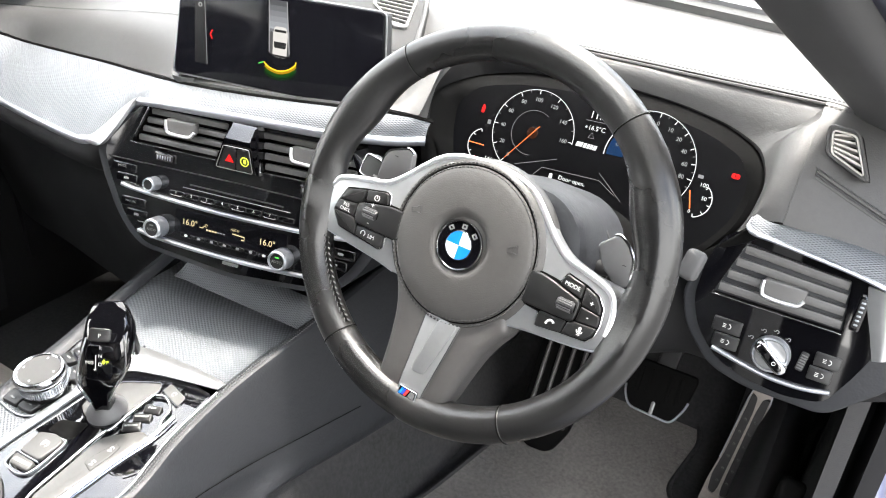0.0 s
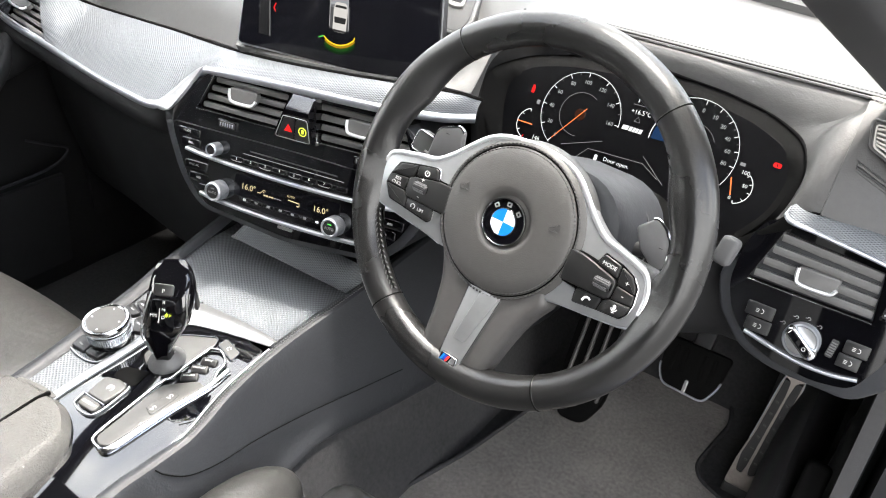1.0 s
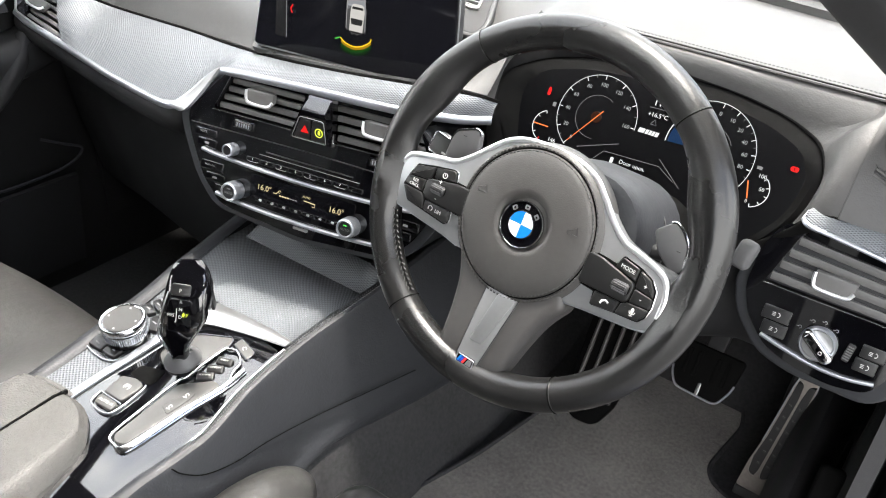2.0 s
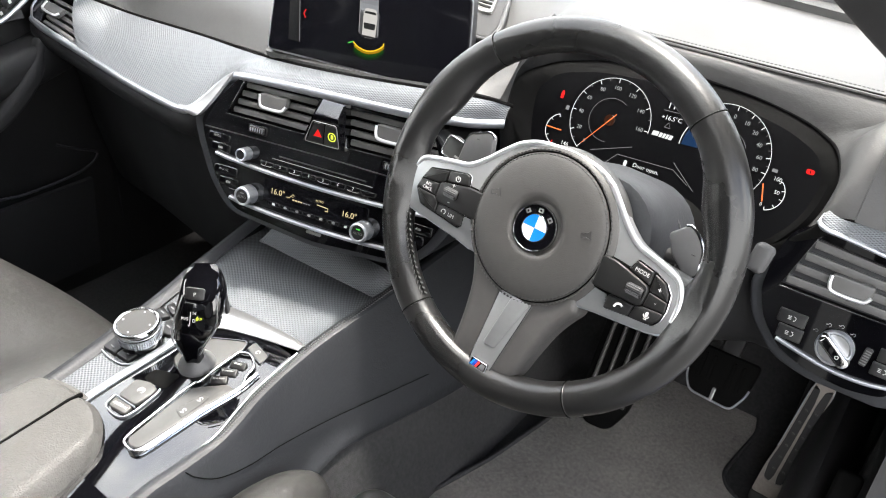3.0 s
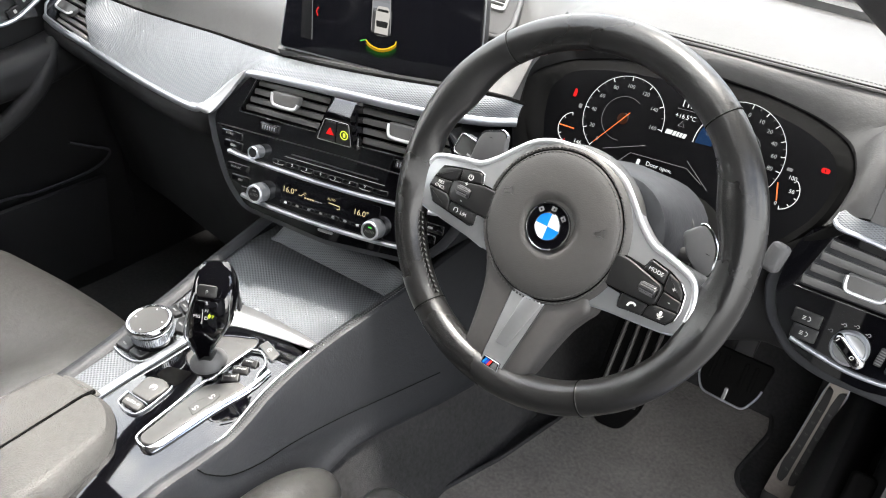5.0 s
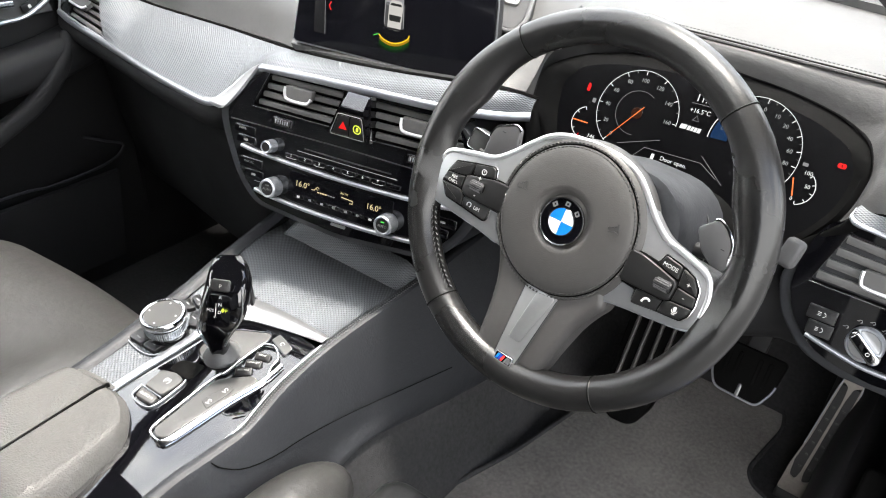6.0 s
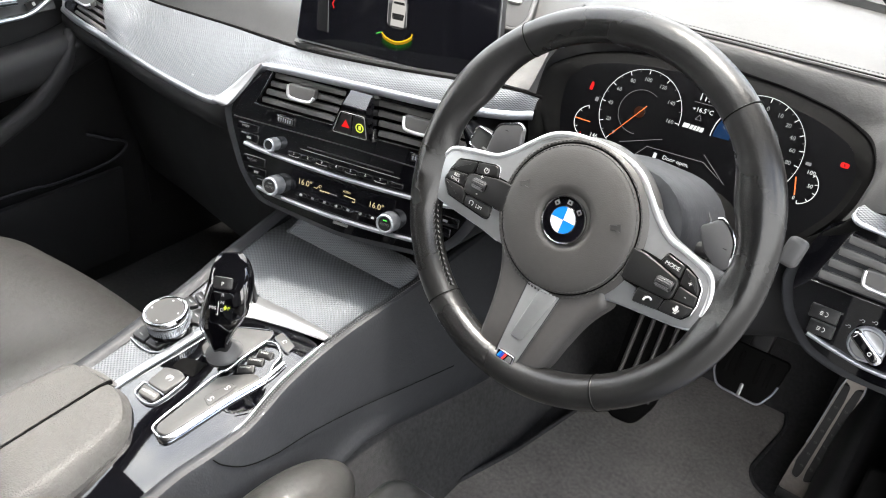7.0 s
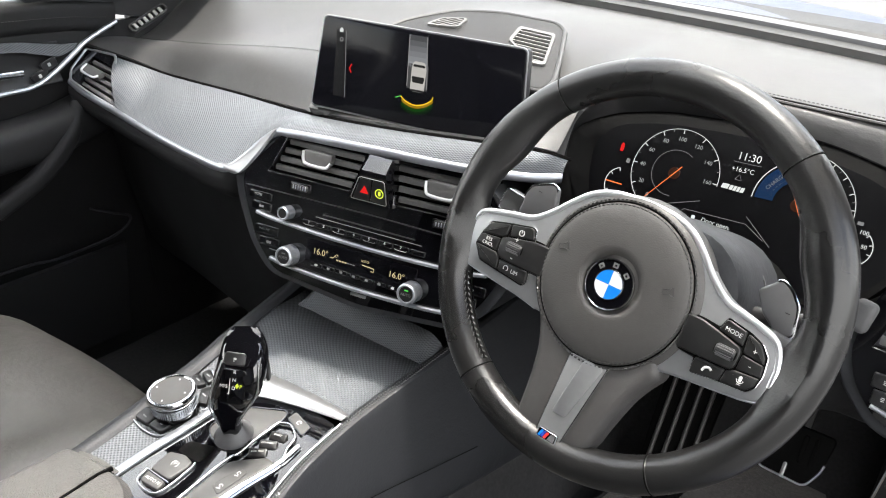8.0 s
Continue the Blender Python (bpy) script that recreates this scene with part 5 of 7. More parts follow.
    part("picture_window", prism(soften([(-0.0040, 0.0150), (0.0130, 0.0150), (0.0120, 0.0180), (-0.0030, 0.0180)], 0.0012, 3), z, z + 0.0004), g3, c)
    part("picture_bumper", prism(rrect(0.0190, 0.0026, 0.0010, 3, 0.0048, -0.0135), z, z + 0.0004), g3, c)
    line = curve([(-0.0165, -0.0235, 0), (-0.0090, -0.0285, 0), (0.004, -0.0312, 0), (0.0170, -0.0280, 0), (0.0265, -0.0215, 0), (0.0280, -0.0170, 0)], 8)
    for k, (o, wd, col, e) in enumerate(((0.0095, 0.0045, (0.01, 0.10, 0.01), 0.10), (0.0064, 0.0040, (0.02, 0.16, 0.01), 0.22), (0.0022, 0.0034, (0.60, 0.34, 0.01), 0.40))):
        part("distance_glow", band([p + Vector((0, -o, 0)) for p in line[2:-5]], wd, 0.0002), glowing("lit_band", col, e), d, "soft band under the distance line", m=at(0, 0, z - 0.0001 * (k < 2)))
    part("distance_arc", band(line, 0.0015, 0.0003), LIT_YELLOW, d, "lit yellow distance line", m=at(0, 0, z + 0.0002))
    part("distance_arc", band([Vector((-0.0245, -0.0265, 0)), Vector((-0.0165, -0.0232, 0))], 0.0014, 0.0003), LIT_GREEN, d, "lit green end", m=at(0, 0, z + 0.0002))


display()


# ---- instruments ----
def instruments():
    c = thing("instrument_cluster", "dark digital instrument cluster with two lit round dials", "instruments", CLUSTER)
    ring = [(p[0] * 0.92 - 0.003, p[1] * 0.87 - 0.004) for p in hood_ring()]
    part("glass", prism(ring, -0.012, 0.0, 0.0), CLUSTER_BLACK, c, "black instrument glass")
    z = 0.0004

    def dial(cx, cy, r, a0, a1, labels, lab_r, minor):
        part("dial_ring", band(arc(cx, cy, r, a0, a1, 70), 0.00065, 0.0003), LIT_WHITE, c, m=at(0, 0, z))
        part("dial_inner", band(arc(cx, cy, r * 0.52, a0 + 40, a1 + 60, 40), 0.0005, 0.0002), LIT_GREY, c, m=at(0, 0, z))
        for body, a in labels:
            p = Vector((math.cos(radians(a)), math.sin(radians(a)), 0))
            o = Vector((cx, cy, z + 0.0003))
            text(body, 0.0064, LIT_SOFT, c, cx + lab_r * p.x, cy + lab_r * p.y, z + 0.0003, name="dial_number")
            part("tick", band([o + p * (r - 0.0050), o + p * r], 0.0009, 0.0002), LIT_WHITE, c)
        for a in minor:
            p = Vector((math.cos(radians(a)), math.sin(radians(a)), 0))
            o = Vector((cx, cy, z + 0.0003))
            part("tick", band([o + p * (r - 0.003), o + p * r], 0.0007, 0.0002), LIT_GREY, c)
    sx, sy, sr = -0.1095, 0.0035, 0.0495
    sp = [("0", 235), ("20", 208), ("40", 179), ("60", 151), ("80", 123), ("100", 95), ("120", 64), ("140", 32), ("160", 0)]
    dial(sx, sy, sr, 237, -2, sp, 0.0380, [221, 193, 165, 137, 109, 79, 48, 16])
    tx, ty, tr = 0.0240, 0.0050, 0.0545
    tp = [("0", 87), ("10", 66.6), ("20", 48), ("40", 29), ("60", 11), ("80", -7)]
    dial(tx, ty, tr, 122, -32, tp, 0.0425, [77, 57, 38, 20, 2, -16])
    part("power_arc", band(arc(tx, ty, 0.0340, 120, 184, 30), 0.0190, 0.0002), LIT_BLUE, c, "blue lit charge band", m=at(0, 0, z))
    part("power_arc", band(arc(tx, ty, 0.0460, 118, 184, 30), 0.0010, 0.0003), LIT_WHITE, c, m=at(0, 0, z))
    text("CHARGE", 0.0058, LIT_GREY, c, tx - 0.028, ty + 0.018, z + 0.0004, 55)
    for cx, cy, a in ((sx, sy, 235), (tx, ty, 122)):
        p = Vector((math.cos(radians(a)), math.sin(radians(a)), 0))
        o = Vector((cx, cy, 0.0012))
        part("needle", loft([[o - p * 0.011 + p.orthogonal() * 0, o - p * 0.011 + Vector((-p.y, p.x, 0)) * 0.0009, o - p * 0.011 + Vector((0, 0, 0.0006))], [o + p * 0.044, o + p * 0.044 + Vector((-p.y, p.x, 0)) * 0.0005, o + p * 0.044 + Vector((0, 0, 0.0004))]]), LIT_ORANGE, c, "lit orange needle")
        part("needle_hub", lathe([(0, 0), (0.007, 0), (0.0065, 0.0006), (0.0, 0.0008)], 24), glowing("lit_hub", (0.5, 0.14, 0.05), 0.05), c, m=at(cx, cy, z))
    # small side gauges
    for cx, cy, r, a0, a1, na in ((-0.1655, -0.0250, 0.0190, 110, 250, 180), (0.0850, -0.0190, 0.0195, -75, 50, 170)):
        part("small_gauge", band(arc(cx, cy, r, a0, a1, 30), 0.0009, 0.0003), LIT_WHITE, c, m=at(0, 0, z))
        for k in range(5):
            a = radians(mix(a0, a1, k / 4))
            part("tick", band([Vector((cx + (r - 0.0035) * math.cos(a), cy + (r - 0.0035) * math.sin(a), z)), Vector((cx + r * math.cos(a), cy + r * math.sin(a), z))], 0.0009, 0.0003), LIT_RED if (k == 4 and cx < 0) else LIT_WHITE, c)
        a = radians(na)
        o = Vector((cx, cy, z + 0.0006))
        e = Vector((math.cos(a), math.sin(a), 0))
        part("needle", band([o + e * r * 0.98, o - e * 0.002] if cx < 0 else [Vector((0.0795, -0.0115, z)), Vector((0.0850, -0.0300, z))], 0.0013, 0.0003), LIT_ORANGE, c, "lit orange needle")
    text("146", 0.0070, LIT_WHITE, c, -0.1540, -0.0390, z)
    text("100", 0.0062, LIT_WHITE, c, 0.0920, -0.0030, z)
    text("50", 0.0058, LIT_WHITE, c, 0.0960, -0.0165, z)
    text("0", 0.0055, LIT_WHITE, c, 0.0850, -0.0330, z)
    part("pump_mark", prism(rrect(0.0042, 0.0052, 0.0006, 2), z, z + 0.0002), LIT_GREY, c, m=at(-0.1655, 0.0030, 0))
    part("battery_mark", prism(rrect(0.0060, 0.0036, 0.0006, 2), z, z + 0.0002), LIT_GREY, c, m=at(0.0860, 0.0050, 0))
    part("range_mark", prism(rrect(0.0090, 0.0026, 0.0005, 2), z, z + 0.0002), LIT_BLUE, c, m=at(0.0690, -0.0360, 0))
    # warning lamps
    part("belt_lamp", prism(soften([(-0.0018, -0.005), (0.0022, -0.005), (0.0026, 0.001), (0.001, 0.005), (-0.0012, 0.005), (-0.0020, 0.001)], 0.001, 2), z, z + 0.0003), LIT_RED, c, "lit red belt lamp", m=at(-0.1775, 0.0165, 0))
    lamp = part("brake_lamp", prism(rrect(0.0088, 0.0056, 0.0022, 4), z, z + 0.0003), LIT_RED, c, "lit red brake lamp", m=at(0.1195, 0.0145, 0))
    part("mark", prism(rrect(0.0008, 0.0030, 0.0003, 1), z + 0.0002, z + 0.0005), CLUSTER_BLACK, lamp, m=at(0, 0, 0, 20))
    text("11:30", 0.0115, LIT_WHITE, c, -0.0370, 0.0400, z, 2, name="clock_time")
    part("clock_line", band([Vector((-0.052, 0.0330, 0)), Vector((-0.022, 0.0340, 0))], 0.0005, 0.0002), LIT_GREY, c, m=at(0, 0, z))
    text("+16.5\u00b0C", 0.0072, LIT_WHITE, c, -0.0395, 0.0255, z, 2, name="outside_temperature")
    part("caution_mark", band([Vector((-0.0445, 0.0145, 0)), Vector((-0.0375, 0.0145, 0)), Vector((-0.0410, 0.0205, 0)), Vector((-0.0445, 0.0145, 0))], 0.0006, 0.0002), LIT_GREY, c, m=at(0, 0, z))
    for k, w in enumerate((0.0075, 0.0035, 0.0030, 0.0030, 0.0040)):
        part("mode_bar", prism([(0, -0.0026), (w, -0.0026), (w + 0.0012, 0.0026), (0.0012, 0.0026)], z, z + 0.0002), LIT_WHITE, c, m=at(-0.0560 + (0, 0.0085, 0.0128, 0.0165, 0.0202)[k], 0.0050, 0, 2))
    text("Door open.", 0.0068, LIT_WHITE, c, -0.0480, -0.0370, z, 0, name="message")
    part("door_mark", prism(rrect(0.0040, 0.0075, 0.0012, 3), z, z + 0.0002), LIT_WHITE, c, m=at(-0.0735, -0.0385, 0))
    for pts in ([(-0.098, -0.046), (-0.086, -0.0310), (-0.018, -0.0280), (0.004, -0.0400)], [(-0.120, -0.036), (-0.072, -0.0180)], [(-0.020, -0.0200), (0.012, -0.0440)]):
        part("frame_line", band([Vector((*p, 0)) for p in pts], 0.0006, 0.0002), LIT_GREY, c, m=at(0, 0, z))


instruments()


# ---- passenger's and driver's outer vents, light switches ----
def outer_vents():
    ul, ur, lr, ll = Vector((-0.705, 0.161, 0.624)), Vector((-0.632, 0.173, 0.604)), Vector((-0.566, 0.118, 0.570)), Vector((-0.682, 0.122, 0.584))
    o = (ul + ur + lr + ll) / 4
    ex = (lr - ll + ur - ul).normalized()
    en = ex.cross((ul - ll + ur - lr).normalized()).normalized()
    pm = Matrix((ex, en.cross(ex), en)).transposed().to_4x4()
    pm.translation = o
    loc = lambda p: tuple((pm.inverted() @ Vector(p))[:2])
    quad = [loc(p) for p in (ul.lerp(ur, 0.22), ur, lr.lerp(ll, 0.04), ll.lerp(lr, 0.16))]
    v = vent("air_vent", "black louvred outer vent at the passenger's end of the dash", pm, quad, 5, -0.012, 2, edge=False)
    out = ccw(soften([loc(p) for p in ((-0.713, 0.167, 0.630), (-0.655, 0.187, 0.620), (-0.560, 0.116, 0.568), (-0.625, 0.118, 0.571), (-0.685, 0.120, 0.580), (-0.702, 0.130, 0.598))], 0.006, 4))
    part("vent_panel", plate(out, [soften(quad, 0.003, 2)], -0.010, 0.001), GLOSS, v, "gloss black vent surround")
    part("vent_frame", sweep([Vector((*q, 0.001)) for q in out], ring2(0.0022, 6), closed=True), SILVER_DARK, v, "satin grey frame")
    a, b = Vector(loc(ul)), Vector(loc(ll))
    e = b - a
    thumb_wheel(pm @ at(*(a.lerp(b, 0.5) + Vector((0.012, 0))), 0.001, math.degrees(math.atan2(e.y, e.x))), 6, 0.024, 0.006)
    # driver's end
    quad = [(-0.026, 0.099), (0.074, 0.092), (0.080, 0.040), (-0.045, 0.040)]
    v = vent("air_vent", "black louvred outer vent beside the light switches, silver tab", RIGHT @ at(0, 0, 0.002), quad, 4, 0.020, 2)
    thumb_wheel(RIGHT @ at(0.0890, 0.064, 0.003, 88), 6, 0.030, 0.0065)
    p = thing("light_switch_panel", "gloss black panel with headlamp switch and buttons", "control panel", RIGHT)
    out = soften([(-0.062, 0.030), (-0.050, 0.000), (-0.024, -0.027), (0.010, -0.038), (0.050, -0.041), (0.086, -0.034), (0.104, 0.004), (0.114, 0.030), (0.100, 0.060), (0.092, 0.094), (0.060, 0.106), (-0.030, 0.112), (-0.050, 0.100), (-0.060, 0.070)], 0.012, 4)
    part("panel", plate(out, [soften(quad, 0.003, 2)], -0.006, 0.001), GLOSS, p, "piano black panel")
    part("backing", prism(soften([(-0.078, 0.035), (-0.064, -0.006), (-0.030, -0.040), (0.01, -0.050), (0.09, -0.050), (0.14, 0.0), (0.14, 0.06), (0.10, 0.10), (-0.03, 0.105)], 0.015, 4), -0.10, -0.0065, 0.004), LEATHER_CONSOLE, p)
    for x, y, w, h in ((-0.0215, 0.0100, 0.029, 0.0150), (-0.0190, -0.0065, 0.026, 0.0150), (0.0770, 0.0080, 0.024, 0.0140), (0.0740, -0.0075, 0.022, 0.0140)):
        b = part("button", prism(rrect(w, h, 0.0015, 3), 0.0, 0.0032, 0.001), BUTTON, p, m=at(x, y, 0))
        part("mark", band(arc(0.0015, 0, 0.0024, -90, 90, 10), 0.0007, 0.0003), PRINT, b, m=at(0, 0, 0.0032))
        for k in range(3):
            part("mark", prism(rrect(0.0035, 0.0006, 0.0002, 1), 0.0032, 0.0036), PRINT, b, m=at(-0.0025, 0.0016 * (k - 1), 0))
    part("bright_bar", sweep(curve([(-0.030, -0.0165, 0.002), (-0.005, -0.0215, 0.003), (0.030, -0.0270, 0.003), (0.062, -0.0265, 0.003), (0.088, -0.0215, 0.002)], 6), rrect(0.0042, 0.0048, 0.0014, 3)), SILVER, p, "satin silver bar")
    kn = part("headlamp_knob", lathe([(0, 0), (0.0190, 0), (0.0190, 0.003), (0.0175, 0.0060), (0.0160, 0.0060), (0.0150, 0.0045), (0, 0.0045)], 44), SILVER, p, "round silver headlamp knob", m=at(0.0260, -0.0030, 0.001))
    part("knob_face", lathe([(0, 0.0045), (0.0152, 0.0045), (0.0148, 0.0056), (0, 0.0058)], 36), SILVER_DARK, kn)
    part("grip", prism(soften([(-0.0195, 0.0010), (-0.0160, -0.0062), (0.0170, -0.0062), (0.0205, -0.0020), (0.0205, 0.0040), (0.0170, 0.0062), (-0.0150, 0.0062)], 0.003, 3), 0.004, 0.0165, 0.0022), CHROME, kn, m=at(0, 0, 0, -36))
    part("grip_face", prism(rrect(0.0330, 0.0078, 0.003, 3), 0.0160, 0.0171, 0.0005), GLOSS, kn, "black grip face", m=at(0.0005, 0, 0, -36))
    part("grip_mark", band(arc(0.006, -0.0040, 0.0018, 0, 360, 12), 0.0006, 0.0003), PRINT, kn, m=at(0, 0, 0.0172))
    part("grip_mark", prism(rrect(0.0045, 0.0008, 0.0003, 1), 0.0168, 0.0174), PRINT, kn, m=at(-0.012, 0.0085, 0, 54))
    for x, y in ((0.004, 0.007), (0.014, 0.0175), (0.0255, 0.0205), (0.038, 0.0165)):
        part("mark", band(arc(x, y, 0.0016, -90, 180, 8), 0.0006, 0.0003), PRINT_DIM, p, m=at(0, 0, 0.001))
        part("mark", prism(rrect(0.0024, 0.0006, 0.0002, 1), 0.0008, 0.0014), PRINT_DIM, p, m=at(x - 0.0024, y, 0))
    rl = part("dimmer_wheel", prism(rrect(0.0075, 0.020, 0.002), 0, 0.004, 0.0015), DARK, p, m=at(0.0555, 0.000, 0, -6))
    for k in range(6):
        part("rib", prism(rrect(0.006, 0.0012, 0.0003, 1), 0.003, 0.0046), GREY, rl, m=at(0, -0.007 + 0.0028 * k, 0))
    # silver strip over the vent with a bright lower lip
    s = thing("trim_piece", "silver lozenge-relief strip with bright edge over the vent", "trim strip")
    low = curve([RIGHT @ Vector((-0.030, 0.116, 0.010)), RIGHT @ Vector((-0.022, 0.112, 0.015)), RIGHT @ Vector((0.000, 0.110, 0.014)), RIGHT @ Vector((0.060, 0.103, 0.012)), RIGHT @ Vector((0.100, 0.096, 0.012)), RIGHT @ Vector((0.128, 0.088, 0.012)), RIGHT @ Vector((0.145, 0.080, 0.010))], 8)
    high = curve([RIGHT @ Vector((-0.028, 0.126, -0.004)), RIGHT @ Vector((-0.020, 0.136, -0.020)), RIGHT @ Vector((0.020, 0.134, -0.024)), RIGHT @ Vector((0.070, 0.126, -0.024)), RIGHT @ Vector((0.105, 0.119, -0.024)), RIGHT @ Vector((0.130, 0.111, -0.024)), RIGHT @ Vector((0.147, 0.103, -0.024))], 8)
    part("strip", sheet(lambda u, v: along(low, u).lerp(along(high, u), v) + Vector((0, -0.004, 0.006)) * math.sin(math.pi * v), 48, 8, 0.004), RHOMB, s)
    part("bright_edge", sweep(high[5::-1] + low, ring2(0.0027, 8)), SILVER, s)
    inner_edge = curve([(0.088, 0.092, 0), (0.094, 0.070, 0), (0.103, 0.048, 0), (0.112, 0.024, 0)], 6)
    outer_edge = curve([(0.124, 0.094, 0), (0.126, 0.070, 0), (0.127, 0.048, 0), (0.126, 0.030, 0)], 6)
    part("strip_end", sheet(lambda u, v: RIGHT @ (along(inner_edge, u).lerp(along(outer_edge, u), v) + Vector((0, 0, 0.004 + 0.007 * math.sin(math.pi * (0.1 + 0.75 * v))))), 20, 8, 0.004), SILVER_DARK, s, "satin end of the strip turned down beside the vent")
    # small louvred outlet for the side window
    dm = frm(-10, 22, (0.633, 0.263, 0.7205))
    d = thing("demister_outlet", "grey louvred side-window outlet at the dash's end", "air vent", dm)
    q = [(-0.0195, 0.0190), (0.0000, 0.0180), (0.0205, -0.0135), (-0.0135, 0.0000)]
    out = soften([(-0.0250, 0.0235), (0.0025, 0.0235), (0.0270, -0.0190), (-0.0170, -0.0035)], 0.005, 3)[::-1]
    part("frame", plate(out, [soften(q, 0.003, 2)], -0.012, 0.0015), LEATHER_DASH, d)
    for grow, w in ((1.0, 0.0016), (0.80, 0.0010)):
        part("ridge", sweep([Vector((x * grow, 0.003 + (y - 0.003) * grow, 0.0016)) for x, y in out], ring2(w, 6), closed=True), PALE_GREY if grow < 1 else LEATHER_DASH, d)
    part("hollow", prism(out, -0.03, -0.013), DUCT, d)
    for k in range(5):
        t = (k + 0.5) / 5
        a0 = Vector(q[0]).lerp(Vector(q[3]), min(1, t + 0.14))
        b0 = Vector(q[1]).lerp(Vector(q[2]), max(0, t - 0.10))
        part("slat", loft([[(p.x, p.y + dy, dz) for dy, dz in ((-0.0020, -0.008), (-0.0008, -0.008), (0.0022, 0.000), (0.0002, 0.000))] for p in (a0, b0)]), PALE_GREY, d)


outer_vents()


def side_outlet():
    A, B = Vector((-0.728, 0.264, 0.641)), Vector((-0.728, 0.347, 0.676))
    ex = (B - A).normalized()
    en = Vector((0.75, -0.25, 0.60))
    en = (en - ex * en.dot(ex)).normalized()
    m = Matrix((ex, en.cross(ex), en)).transposed().to_4x4()
    m.translation = (A + B) / 2
    s = thing("demister_outlet", "slim louvred side-window outlet beside the passenger's pillar", "air vent", m)
    L = (B - A).length * 0.86
    out, hole = rrect(L + 0.008, 0.017, 0.008, 5), rrect(L, 0.011, 0.005, 5)
    part("frame", plate(out, [hole], -0.012, 0.002), LEATHER_DASH, s)
    part("hollow", prism(rrect(L + 0.006, 0.015, 0.007, 5), -0.020, -0.011), DUCT, s)
    for k in range(6):
        part("slat", box(0.0060, 0.011, 0.004, 0.001, (k - 2.5) * L / 6.6, 0, -0.002), PALE_GREY, s)


side_outlet()


# ---- raised pod on the dash top, behind the display ----
def dash_pod():
    m = pose(0.03, 0.357, 0.757, 14)
    p = thing("dash_pod", "raised dark leather pod with two louvred outlets behind the display", "dash pod", m)
    rim = ccw(soften([(-0.172, -0.100), (-0.172, -0.044), (-0.150, -0.010), (-0.119, 0.024), (-0.058, 0.044), (0.032, 0.044), (0.052, 0.028), (0.085, -0.040), (0.112, -0.101), (0.112, -0.130)], 0.020, 5))
    part("cover", prism(rim, -0.030, 0.0, 0.004), POD_SKIN, p, "dark textured cover")
    part("piping", sweep([Vector((x * 1.02, y * 1.02, -0.002)) for x, y in rim], ring2(0.0032, 8), closed=True), LEATHER_DASH, p, "rolled leather edge")
    for q in ([(-0.0057, 0.0085), (0.0520, 0.0060), (0.0862, -0.0775), (0.0676, -0.0790), (0.0040, -0.0330)], [(-0.1296, -0.0396), (-0.1213, -0.0127), (-0.0848, 0.0015), (-0.0805, -0.0296)]):
        o = ccw(soften(q, 0.007, 4))
        cx, cy = sum(a[0] for a in o) / len(o), sum(a[1] for a in o) / len(o)
        inner = ccw([(cx + (x - cx) * 0.86, cy + (y - cy) * 0.86) for x, y in o])
        g = part("outlet", plate(o, [inner], -0.001, 0.0035), GREY_FRAME, p, "grey framed outlet")
        part("hollow", prism(inner, 0.0002, 0.0006), DUCT, g)
        ys = [y for _, y in inner]
        n = 8 if len(q) > 4 else 6
        for k in range(n):
            y = mix(max(ys), min(ys), (k + 0.6) / n)
            xs = []
            for (x0, y0), (x1, y1) in zip(inner, inner[1:] + inner[:1]):
                if (y0 - y) * (y1 - y) < 0:
                    xs.append(x0 + (x1 - x0) * (y - y0) / (y1 - y0))
            if len(xs) >= 2:
                part("slat", sweep([Vector((min(xs), y, 0.0022)), Vector((max(xs), y - 0.002, 0.0022))], [(-0.0014, -0.0014), (0.0014, -0.0014), (0.0009, 0.0010), (-0.0009, 0.0010)]), GREY_FRAME, g)


dash_pod()


